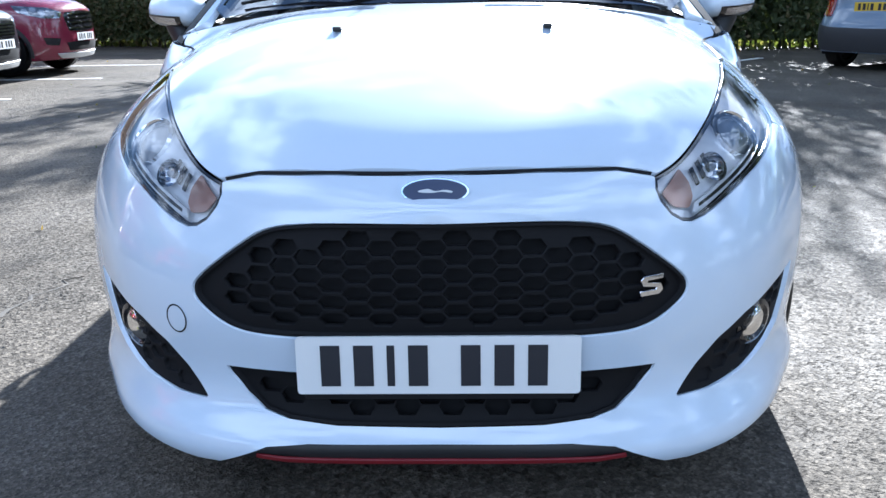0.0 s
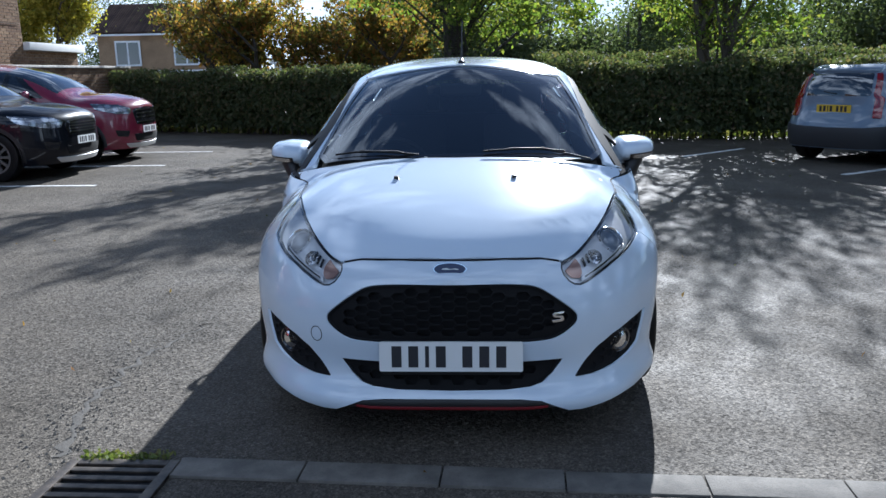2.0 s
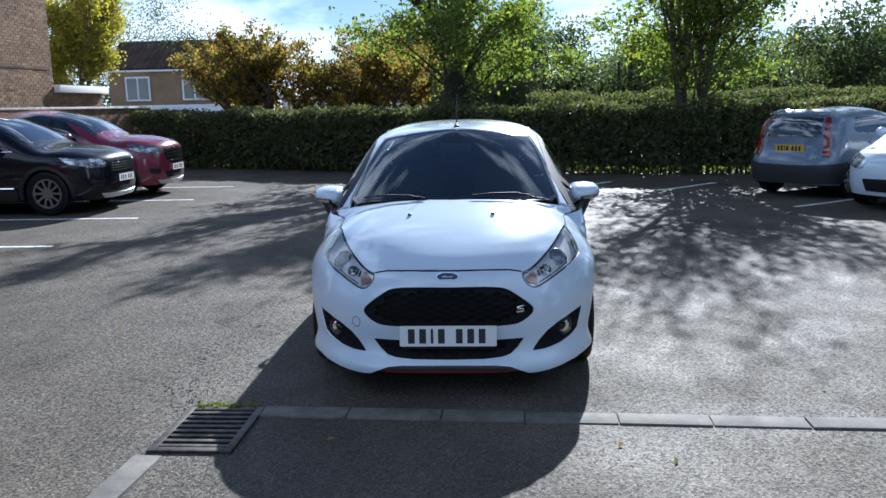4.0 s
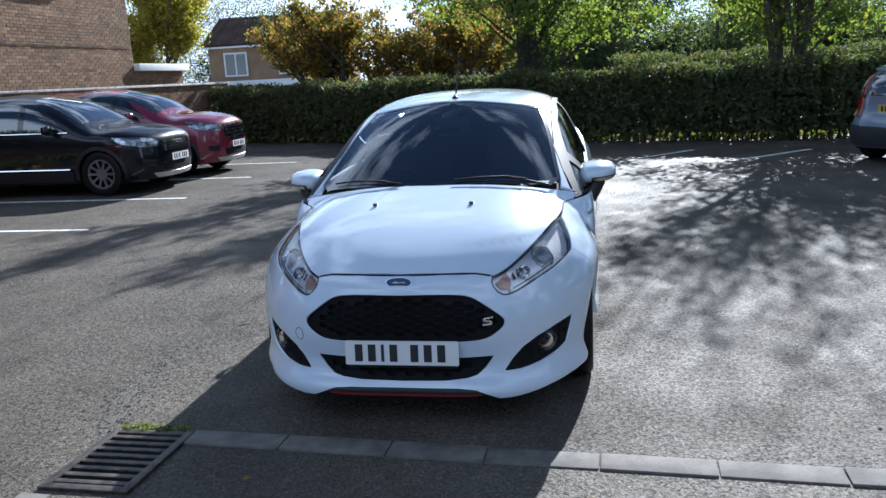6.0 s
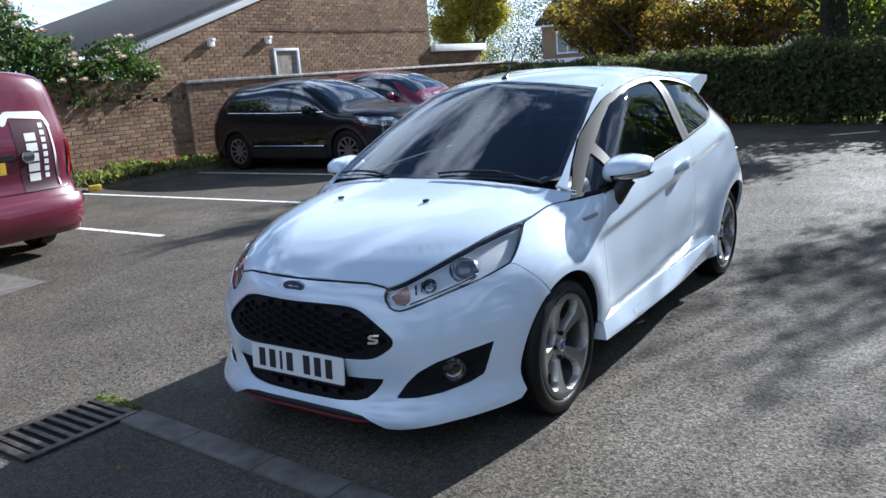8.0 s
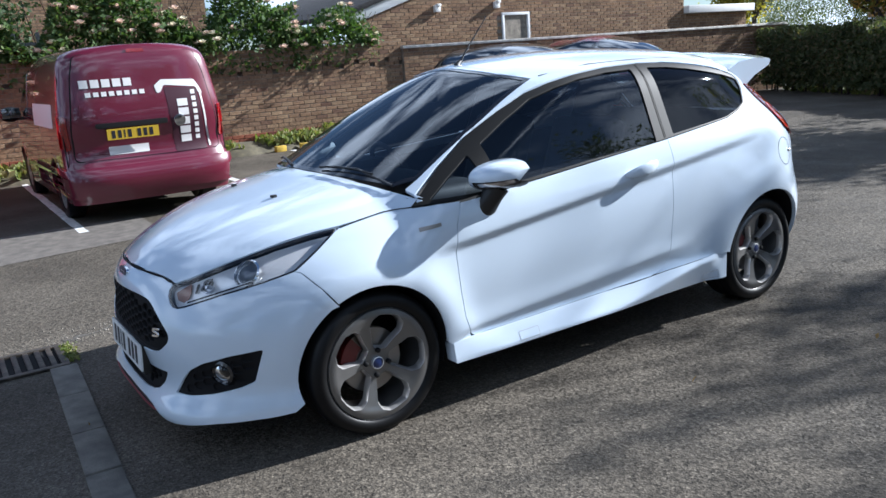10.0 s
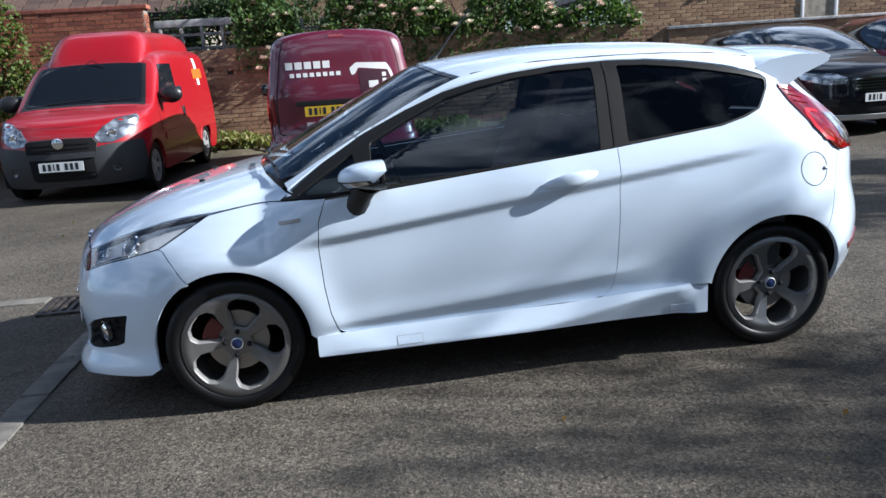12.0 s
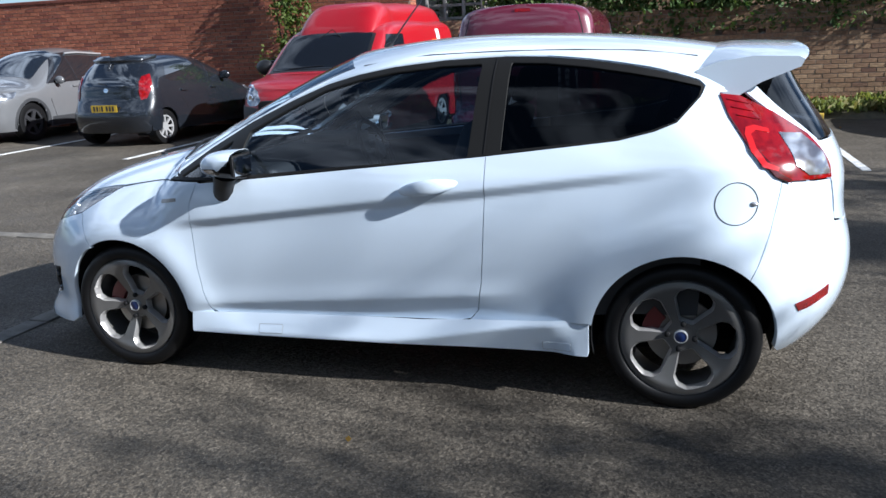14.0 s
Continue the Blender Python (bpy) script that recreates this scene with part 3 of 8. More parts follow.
PROJECTOR_GLASS = node_mat("projector_glass", (0.16, 0.18, 0.21), 0.06, 0.3, Coat_Weight=1.0)
for sgn in (1, -1):
    S, SU = lift(LOW, "S", sgn), lift(UP, "S", sgn)
    # wing
    wing = ([(-1.29, 0.846), (-1.14, 0.870), (-1.0, 0.885), (-0.90, 0.895), (-0.80, 0.895), (-0.838, 0.80), (-0.847, 0.686), (-0.838, 0.52), (-0.822, 0.40), (-0.795, 0.315), (-0.785, 0.295), (-0.90, 0.295)]
            + arc(-1.2445, 0.30, ARCH_R, 2, a0, 20) + SEAM[::-1][1:] + lamp_low_side[1:])
    skin("front_wing", wing, S, WHITE, hatchback, step=0.012, inset=0.002, rim=0.02)
    # badge on the wing
    skin("wing_badge", softened([(-1.00, 0.797), (-0.91, 0.809), (-0.91, 0.824), (-1.0, 0.812)], 0.004), S, STEEL, hatchback, step=0.02, rim=0.003, offset=0.003)
    # arch liners
    for wy in WHEELS_Y:
        bm = bmesh.new()
        prof = arc(wy, 0.30, (ARCH_R if wy < 0 else ARCH_REAR) + 0.002, -14, 194, 24)
        shell = half_low if wy < 0 else half_up
        ra = [bm.verts.new((sgn * (float(shell(np.array([y]), np.array([z]))[0]) - 0.025), y, z)) for y, z in prof]
        rb = [bm.verts.new((sgn * 0.50, y, z)) for y, z in prof]
        for i in range(len(prof) - 1):
            bm.faces.new((ra[i], ra[i + 1], rb[i + 1], rb[i]))
        bm.faces.new(rb)
        part("arch_liner", bm, INNER, hatchback)
    # door
    door_edge = [(-0.802, 0.890), (-0.838, 0.80), (-0.847, 0.686), (-0.838, 0.52), (-0.822, 0.40), (-0.795, 0.318), (-0.765, 0.298), (-0.70, 0.299), (0.36, 0.319), (0.41, 0.330), (0.445, 0.372),
                 (0.466, 0.50), (0.477, 0.66), (0.486, 0.85), (0.488, 1.002), (-0.048, 0.955), (-0.571, 0.908)]
    door = skin("door", door_edge, SU, WHITE, hatchback, step=0.010, inset=0.002, rim=0.022)
    bm = bmesh.new()
    rings = []
    for k in range(17):
        q = k / 16
        y = 0.132 + 0.252 * q
        z = 0.884 + 0.13 * (y - 0.26) + 0.004 * math.sin(math.pi * q)
        x = float(half_up(np.array([y]), np.array([z]))[0]) - 0.006 + 0.040 * math.sin(math.pi * min(1, q * 1.02)) ** 0.75
        rz, rx = 0.004 + 0.027 * math.sin(math.pi * q) ** 0.6, 0.003 + 0.008 * math.sin(math.pi * q) ** 0.5
        rings.append([bm.verts.new((sgn * (x + rx * math.cos(a)), y, z + rz * math.sin(a))) for a in (math.pi * j / 6 for j in range(12))])
    for a, b in zip(rings, rings[1:]):
        for j in range(12):
            bm.faces.new((a[j], a[(j + 1) % 12], b[(j + 1) % 12], b[j]))
    bm.faces.new(rings[0])
    bm.faces.new(rings[-1])
    bmesh.ops.recalc_face_normals(bm, faces=bm.faces)
    part("door_handle", bm, WHITE, door)
    # sill skirt
    SK = Lift(skirt_half, "S", sgn)
    skin("side_skirt", softened([(-0.892, 0.303), (0.20, 0.325), (0.44, 0.343), (0.80, 0.361), (0.893, 0.366), (0.893, 0.213), (0.40, 0.221), (-0.10, 0.218), (-0.892, 0.211)], 0.008), SK, WHITE, hatchback, step=0.010, inset=0.001, rim=0.07)
    for y in (-0.55, 0.71):
        flap = softened([(y, 0.228), (y + 0.115, 0.230), (y + 0.115, 0.268), (y, 0.266)], 0.007)
        cover = skin("jack_cover", flap, SK, WHITE, hatchback, step=0.03, inset=0.0022, rim=0.003, offset=0.0014)
        skin("cover_gap", flap, SK, STEEL, cover, holes=[[tuple(q) for q in shrink(resample(flap, 0.01), 0.0014)]], step=0.02, offset=0.0010)
    # rear quarter
    ar = math.degrees(math.atan2(0.563 - 0.30, 1.478 - 1.2445 - 0.03))
    quarter = ([(0.488, 1.002), (0.486, 0.85), (0.477, 0.66), (0.466, 0.50), (0.445, 0.372), (0.41, 0.330), (0.40, 0.322), (0.80, 0.352), (0.893, 0.354)]
               + arc(1.2445, 0.30, ARCH_REAR, 172, 48, 20) + [(1.495, 0.60), (1.537, 0.726), (1.560, 0.84), (1.572, 0.905), (1.54, 0.925), (1.453, 1.021), (1.384, 1.127), (1.350, 1.212), (1.385, 1.235), (1.385, 1.300), (1.27, 1.335)]
               + [(1.18, 1.2925), (1.275, 1.262), (1.300, 1.240), (1.285, 1.205), (1.20, 1.115), (1.12, 1.085), (0.99, 1.055)])
    skin("rear_quarter", quarter, SU, WHITE, hatchback, step=0.012, inset=0.0015, rim=0.02)
    # window surround and panes
    surround = [(-0.99, 0.895), (-0.571, 0.910), (-0.048, 0.957), (0.488, 1.004), (0.99, 1.057), (1.12, 1.087), (1.20, 1.117), (1.285, 1.207), (1.298, 1.238), (1.275, 1.260), (1.18, 1.290), (1.03, 1.325),
                (0.871, 1.350), (0.70, 1.368), (0.525, 1.376), (0.28, 1.370), (0.058, 1.350), (-0.10, 1.324), (-0.247, 1.288), (-0.42, 1.222), (-0.612, 1.136), (-0.80, 1.028)]
    pane_door = softened([(-0.600, 0.922), (-0.590, 1.100), (-0.42, 1.186), (-0.249, 1.262), (-0.10, 1.300), (0.054, 1.327), (0.25, 1.345), (0.440, 1.350), (0.412, 0.998), (-0.05, 0.968)], 0.012)
    pane_rear = softened([(0.545, 1.022), (0.560, 1.350), (0.70, 1.344), (0.858, 1.325), (1.02, 1.298), (1.164, 1.270), (1.287, 1.239), (1.275, 1.203), (1.195, 1.1205), (1.11, 1.0915), (0.988, 1.064)], 0.008)
    pane_small = softened([(-0.915, 0.912), (-0.80, 0.985), (-0.668, 1.062), (-0.655, 0.920)], 0.01)
    skin("window_surround", surround, SU, GREY_TRIM, hatchback, holes=[pane_door, pane_rear, pane_small], step=0.025, inset=0.001, rim=0.02, offset=-0.003)
    skin("door_glass", pane_door, SU, SIDE_GLASS, hatchback, step=0.03, inset=-0.003, offset=-0.010).visible_shadow = False
    skin("quarter_glass", pane_small, SU, SIDE_GLASS, hatchback, step=0.03, inset=-0.003, offset=-0.010).visible_shadow = False
    skin("rear_side_glass", pane_rear, SU, PRIVACY, hatchback, step=0.03, inset=-0.003, offset=-0.009)
    # shut line on the pillar between door and rear glass
    skin("pillar_gap", [(0.478, 1.010), (0.484, 1.010), (0.503, 1.370), (0.497, 1.370)], SU, INNER, hatchback, step=0.03, offset=0.0)
    # inside of the door and quarter
    skin("door_card", [(-0.80, 0.33), (1.30, 0.36), (1.30, 0.98), (0.49, 0.985), (-0.80, 0.87)], SU, DASH, hatchback, step=0.12, offset=-0.085)
    # filler between quarter and spoiler
    skin("spoiler_side", [(1.165, 1.300), (1.30, 1.325), (1.40, 1.300), (1.42, 1.215), (1.345, 1.218), (1.27, 1.268)], SU, WHITE, hatchback, step=0.02, rim=0.01, offset=-0.004)
    # tail lamp
    lamp = B.wrap("S", [(1.350, 1.205), (1.384, 1.127), (1.453, 1.021), (1.545, 0.925), (1.60, 0.900)]) + B.wrap("R", [(0.60, 0.890), (0.585, 0.93), (0.58, 0.98), (0.57, 1.05), (0.575, 1.13)]) + B.wrap("S", [(1.42, 1.195)])
    clear = B.wrap("R", [(0.655, 1.06), (0.695, 1.0), (0.720, 0.95), (0.700, 0.912), (0.607, 0.905), (0.592, 0.98), (0.597, 1.05)])
    flipb = (lambda q: q) if sgn > 0 else (lambda q: [(-a, b) for a, b in reversed(q)])
    tail = skin("tail_lamp", flipb(lamp), B, RED_LENS, hatchback, step=0.018, inset=0.001, rim=0.03, offset=0.008)
    skin("reversing_lens", flipb(clear), B, REVERSE_LENS, tail, step=0.02, rim=0.004, offset=0.011, label="clear silver lens")
    for k in range(3):
        q = B.wrap("S", [(1.372 + 0.018 * k, 1.185 - 0.028 * k), (1.45 + 0.02 * k, 1.165 - 0.028 * k), (1.452 + 0.02 * k, 1.1615 - 0.028 * k), (1.374 + 0.018 * k, 1.1815 - 0.028 * k)])
        skin("lens_rib", flipb(q), B, RED_LENS, tail, step=0.02, rim=0.003, offset=0.012)
    q = B.wrap("S", [(1.440, 1.085), (1.470, 1.090), (1.520, 1.075), (1.524, 1.062), (1.475, 1.073), (1.458, 1.062), (1.476, 1.015), (1.512, 0.968), (1.556, 0.948), (1.552, 0.936), (1.500, 0.952), (1.458, 1.005), (1.436, 1.062)])
    skin("light_guide", flipb(q), B, GUIDE_RED, tail, step=0.012, rim=0.003, offset=0.0105)
    q = B.wrap("S", [(1.452, 1.013), (1.545, 0.917), (1.60, 0.893), (1.60, 0.906), (1.556, 0.929), (1.466, 1.024)])
    skin("lens_border", flipb(q), B, DEEP_RED, tail, step=0.012, rim=0.002, offset=0.0100)
    # bumper reflector
    q = B.wrap("S", [(1.640, 0.447), (1.70, 0.462), (1.77, 0.490), (1.77, 0.452), (1.70, 0.424), (1.655, 0.415)])
    skin("rear_reflector", flipb(q), B, RED_LENS, hatchback, step=0.02, rim=0.006, offset=0.004)
    # headlamp
    fl = (lambda q: q) if sgn > 0 else (lambda q: [(-a, b) for a, b in reversed(q)])
    lamp_c = C.wrap("F", LAMP_TOP) + C.wrap("S", LAMP_TOP_SIDE) + C.wrap("S", lamp_low_side[::-1]) + C.wrap("F", LAMP_LOW[::-1][:-1])
    head = skin("headlamp", fl(lamp_c), C, CLEAR_LENS, hatchback, step=0.02, inset=0.004, offset=-0.001, label="clear headlamp with a round projector")
    head.visible_shadow = False
    ring = fl(lamp_c)
    skin("lamp_seal", ring, C, BLACK_GLOSS, head, holes=[[tuple(q) for q in shrink(resample(ring, 0.012), 0.0065)]], step=0.02, inset=0.001, rim=0.010, offset=-0.002)
    skin("lamp_bowl", ring, C, LAMP_SILVER, head, step=0.03, inset=0.004, offset=-0.028)
    skin("lamp_housing", ring, C, LAMP_SILVER, head, holes=[[tuple(q) for q in shrink(resample(ring, 0.012), 0.009)]], step=0.02, inset=0.005, rim=0.028, offset=-0.006)
    m = seat(0.627, 0.735, 0.024, sgn)
    lamp_unit = part("projector", lathe([(0.058, -0.006), (0.058, 0.008), (0.052, 0.014), (0.047, 0.010), (0.043, 0.002)], 36, m), CHROME, head)
    part("unit_lens", lathe([(0.043, 0.002), (0.034, 0.012), (0.020, 0.019), (0.0005, 0.021)], 32, m), PROJECTOR_GLASS, lamp_unit)
    m = seat(0.546, 0.690, 0.020, sgn)
    beam = part("main_beam", lathe([(0.030, 0.010), (0.024, -0.002), (0.010, -0.010), (0.0005, -0.011)], 24, m), CHROME, head)
    part("bulb", lathe([(0.008, -0.010), (0.008, 0.006), (0.005, 0.010), (0.0005, 0.011)], 14, m), PROJECTOR_GLASS, beam)
    for k in range(3):
        q = C.wrap("F", [(0.508 + 0.016 * k, 0.664 + 0.010 * k), (0.513 + 0.016 * k, 0.667 + 0.010 * k), (0.500 + 0.016 * k, 0.698 + 0.010 * k), (0.495 + 0.016 * k, 0.695 + 0.010 * k)])
        skin("lamp_fin", fl(q), C, GREY_TRIM, head, step=0.02, rim=0.006, offset=-0.018)
    q = C.wrap("F", [(0.427, 0.660), (0.468, 0.699), (0.488, 0.672), (0.494, 0.646), (0.484, 0.628), (0.450, 0.634)])
    skin("indicator", fl(softened(q, 0.006)), C, AMBER, head, step=0.02, rim=0.004, offset=-0.018)
    q = C.wrap("F", [(0.488, 0.617), (0.560, 0.645), (0.615, 0.669), (0.680, 0.702), (0.682, 0.718), (0.612, 0.684), (0.555, 0.660), (0.490, 0.634)])
    strip_lamp = skin("daylight_strip", fl(q), C, LAMP_SILVER, head, step=0.012, rim=0.006, offset=-0.012)
    q = C.wrap("F", [(0.500, 0.6265), (0.560, 0.6495), (0.615, 0.6735), (0.672, 0.7030), (0.671, 0.7085), (0.613, 0.6795), (0.557, 0.6555), (0.500, 0.6320)])
    skin("strip_lens", fl(q), C, GREY_TRIM, strip_lamp, step=0.010, rim=0.002, offset=-0.0105)

# tow cover
tow = C.wrap("F", [(-0.505 + 0.023 * math.cos(k * math.pi / 12), 0.427 + 0.029 * math.sin(k * math.pi / 12)) for k in range(24)])
skin("tow_cover", tow, C, WHITE, hatchback, step=0.012, rim=0.003, offset=0.0012)
inner = [tuple(q) for q in shrink(np.array(tow), 0.0022)]
skin("tow_gap", tow, C, INNER, hatchback, holes=[inner], step=0.01, inset=-0.0005, offset=0.0015)

# windscreen, roof with pillars
ws_edge = [(0.0, -0.272), (0.20, -0.258), (0.38, -0.222), (0.50, -0.170), (0.540, -0.146), (0.616, -0.50), (0.656, -0.75), (0.682, -0.90), (0.63, -0.995), (0.45, -1.055), (0.25, -1.09), (0.0, -1.10)]
skin("windscreen", mirrored(ws_edge), TU, WINDSCREEN, hatchback, step=0.035, inset=-0.002, offset=-0.006).visible_shadow = False
band = mirrored(ws_edge)
skin("windscreen_border", band, TU, BLACK_GLOSS, hatchback, holes=[[tuple(q) for q in shrink(resample(band, 0.03), 0.022)]], step=0.03, offset=-0.003)
rail = [(-0.955, 0.93), (-0.80, 1.030), (-0.612, 1.138), (-0.42, 1.224), (-0.247, 1.290), (-0.10, 1.326), (0.058, 1.352), (0.28, 1.372), (0.525, 1.378), (0.70, 1.370), (0.871, 1.352), (1.03, 1.327), (1.18, 1.292), (1.26, 1.298), (1.34, 1.298)]
roof_right = ws_edge[:8] + [(0.687, -0.968), (0.71, -0.962), (0.735, -0.954), (0.766, -0.935)] + TU.wrap("S", rail) + [(0.45, 1.365), (0.25, 1.375), (0.0, 1.38)]
roof_left = [(-a, b) for a, b in reversed(roof_right)]
skin("roof", [q for q in roof_right] + [q for q in roof_left if abs(q[0]) > 1e-6], TU, WHITE, hatchback, step=0.025, inset=0.0015, rim=0.02)
for sgn in (1, -1):
    bm = tube([(sgn * x, y, float(TU([x], [y])[0, 2]) + 0.0005) for x, y in [(0.545, -0.10), (0.555, 0.2), (0.55, 0.5), (0.535, 0.8), (0.51, 1.05), (0.48, 1.27)]], 0.0035, 6)
    part("roof_strip", bm, GREY_TRIM, hatchback)

# scuttle and wipers
bm = bmesh.new()
row = []
for i in range(25):
    x = -0.66 + 1.32 * i / 24
    y = -1.105 + 0.15 * (x / 0.74) ** 2
    row.append((bm.verts.new((x, y - 0.03, 0.925)), bm.verts.new((x, y + 0.05, 0.935)), bm.verts.new((x, y + 0.10, 0.96))))
for a, b in zip(row, row[1:]):
    bm.faces.new((a[0], b[0], b[1], a[1]))
    bm.faces.new((a[1], b[1], b[2], a[2]))
part("scuttle", bm, BLACK_TRIM, hatchback)


def wiper(base, tip, mid):
    def on(x, y, up):
        return (x, y, float(TU([abs(x)], [y])[0, 2]) + up)
    arm = tube([(base[0], base[1], 0.965), on(*mid, 0.014), on(tip[0] * 0.6 + mid[0] * 0.4, tip[1] * 0.6 + mid[1] * 0.4, 0.013)], 0.0055, 6)
    arm = part("wiper", arm, BLACK_TRIM, hatchback)
    pts = [(mid[0] + (tip[0] - mid[0]) * s, mid[1] + (tip[1] - mid[1]) * s) for s in (-0.35, 0, 0.35, 0.7, 1.0)]
    part("blade", tube([on(x, y, 0.010) for x, y in pts], 0.005, 6), RUBBER, arm)


wiper((0.62, -0.99), (0.12, -1.080), (0.40, -1.030))
wiper((-0.05, -1.09), (-0.58, -0.980), (-0.28, -1.066))

# aerial
z0 = float(TU([0.0], [-0.19])[0, 2])
aerial = part("aerial", tube([(0, -0.19, z0 - 0.004), (0, -0.165, z0 + 0.02)], 0, 10, taper=[0.022, 0.010]), BLACK_TRIM, hatchback)
part("mast", tube([(0, -0.165, z0 + 0.018), (0, -0.10, z0 + 0.10), (0, 0.02, z0 + 0.24)], 0, 8, taper=[0.006, 0.004, 0.003]), BLACK_TRIM, aerial)

# rear: bumper, hatch, rear glass, spoiler
rb_edge = B.wrap("S", [(1.572, 0.900), (1.560, 0.84), (1.537, 0.726), (1.495, 0.60)] + arc(1.2445, 0.30, ARCH_REAR, 48, -8, 10) + [(1.60, 0.225)])
rear_bumper = [(0.0, 0.70)] + B.wrap("R", [(0.45, 0.70), (0.58, 0.72), (0.60, 0.885)]) + rb_edge + B.wrap("R", [(0.55, 0.24), (0.2, 0.26)]) + [(0.0, 0.26)]
skin("rear_bumper", mirrored(rear_bumper), B, WHITE, hatchback, step=0.025, inset=0.0015, rim=0.02)
hatch = [(0.0, 0.705)] + B.wrap("R", [(0.45, 0.705), (0.57, 0.725), (0.585, 0.90), (0.57, 0.99), (0.56, 1.02)]) + [(0.0, 1.02)]
skin("tailgate", mirrored(hatch), B, WHITE, hatchback, step=0.04, inset=0.0015, rim=0.02)
glass = [(0.0, 1.025)] + B.wrap("R", [(0.56, 1.025), (0.555, 1.10), (0.54, 1.20), (0.50, 1.27)]) + [(0.0, 1.29)]
skin("rear_window", mirrored(glass), B, PRIVACY, hatchback, step=0.04, inset=0.001, offset=-0.004)
for sgn in (1, -1):
    q = B.wrap("R", [(0.56, 0.91), (0.575, 0.98), (0.57, 1.15), (0.55, 1.24), (0.51, 1.29), (0.50, 1.25), (0.53, 1.15), (0.545, 1.03)])
    skin("pillar_cover", q if sgn > 0 else [(-a, b) for a, b in reversed(q)], B, WHITE, hatchback, step=0.03, rim=0.01, offset=0.002)
bm = bmesh.new()
sect = []
for i in range(33):
    tt = i / 16 - 1
    x = 0.585 * math.copysign(1 - (1 - abs(tt)) ** 1.7, tt)
    e = abs(x) / 0.585
    yb, zb = 1.375 - 0.085 * e ** 3, 1.372 - 0.038 * e ** 2
    tip, drop = 1.690 - 0.045 * e ** 4, 0.012 * e ** 2 - 0.012
    fin = float(smooth(e, 0.86, 0.985))
    sect.append([bm.verts.new(p) for p in ((x, yb - 0.03, float(TU([min(abs(x), 0.572)], [yb - 0.03])[0, 2]) - 0.003), (x, yb + 0.05, zb + 0.010 - drop - 0.02 * e ** 4), (x, (yb + tip) / 2, zb + 0.008 - drop), (x, tip - 0.02, zb + 0.001 - drop), (x, tip, zb - 0.010 - drop),
                                           (x, tip - 0.012, zb - 0.028 - 0.008 * fin - drop), (x, (yb + tip) / 2 + 0.03, zb - 0.045 - 0.045 * fin - drop), (x, yb + 0.08, zb - 0.060 - 0.11 * fin - drop))])
for a, b in zip(sect, sect[1:]):
    for j in range(7):
        bm.faces.new((a[j], b[j], b[j + 1], a[j + 1]))
bm.faces.new(sect[0])
bm.faces.new(sect[-1][::-1])
bmesh.ops.recalc_face_normals(bm, faces=bm.faces)
part("roof_spoiler", bm, WHITE, hatchback)

# fuel flap on the near flank
SU = lift(UP, "S", 1)
flap = [(1.415 + 0.076 * math.cos(k * math.pi / 16), 0.832 + 0.076 * math.sin(k * math.pi / 16)) for k in range(32)]
ring = [tuple(q) for q in shrink(np.array(flap), 0.003)]
skin("flap_gap", flap, SU, INNER, hatchback, holes=[ring], step=0.02, offset=0.0012)
part("flap_catch", ball((0.83, 1.475, 0.83), 0.010, 0.016, 0.009, 12), SILVER, hatchback)

# lower lip, red stripe and underbody
q = [(0.0, 0.208)] + C.wrap("F", [(0.30, 0.200), (0.385, 0.176), (0.385, 0.160), (0.2, 0.157)]) + [(0.0, 0.157)]
skin("lower_lip", mirrored(q), C, BLACK_TRIM, hatchback, step=0.03, rim=0.03, offset=-0.014)
q = [(0.0, 0.170)] + C.wrap("F", [(0.30, 0.170), (0.355, 0.176), (0.355, 0.168), (0.30, 0.160)]) + [(0.0, 0.160)]
skin("red_stripe", mirrored(q), C, RED_STRIPE, hatchback, step=0.02, rim=0.006, offset=-0.007)
part("floor_pan", box(-0.62, 0.62, -1.6, 1.5, 0.17, 0.23, 0.01), INNER, hatchback)
part("bulkhead", box(-0.72, 0.72, -0.98, -0.92, 0.22, 0.92), INNER, hatchback)
part("boot_floor", box(-0.60, 0.60, 1.0, 1.55, 0.55, 0.62), INNER, hatchback)
for wy in WHEELS_Y:
    part("axle", tube([(-0.6, wy, 0.28), (0.6, wy, 0.28)], 0.035, 8), INNER, hatchback)

# badges and number plate
m = Matrix.Translation((0, float(C([0.0], [0.684])[0, 1]) - 0.002, 0.684)) @ Matrix.Rotation(radians(-90), 4, "Z") @ Matrix.Rotation(radians(-12), 4, "Y")
oval = [(0.060 * math.cos(k * math.pi / 16), 0.023 * math.sin(k * math.pi / 16)) for k in range(32)]
badge = part("front_badge", plate(oval, (), 0.012, 0.02, m @ Matrix.Translation((0.004, 0, 0))), CHROME, hatchback)
part("badge_face", plate([(a * 0.94, b * 0.90) for a, b in oval], (), 0.004, 0.02, m @ Matrix.Translation((0.0065, 0, 0))), BADGE_BLUE, badge)
part("badge_script", plate(rounded([(-0.028, 0.001), (-0.012, 0.004), (0.0, 0.000), (0.016, 0.002), (0.030, 0.0), (0.028, -0.003), (0.012, -0.001), (-0.004, -0.003), (-0.026, -0.002)], steps=3), (), 0.002, 0.02, m @ Matrix.Translation((0.0072, 0, 0))), SILVER, badge)
emblem = [(0.410, 0.523), (0.374, 0.520), (0.367, 0.513), (0.372, 0.503), (0.398, 0.500), (0.396, 0.495), (0.366, 0.493), (0.368, 0.485), (0.402, 0.487), (0.409, 0.494), (0.405, 0.506), (0.379, 0.509), (0.380, 0.513), (0.409, 0.515)]
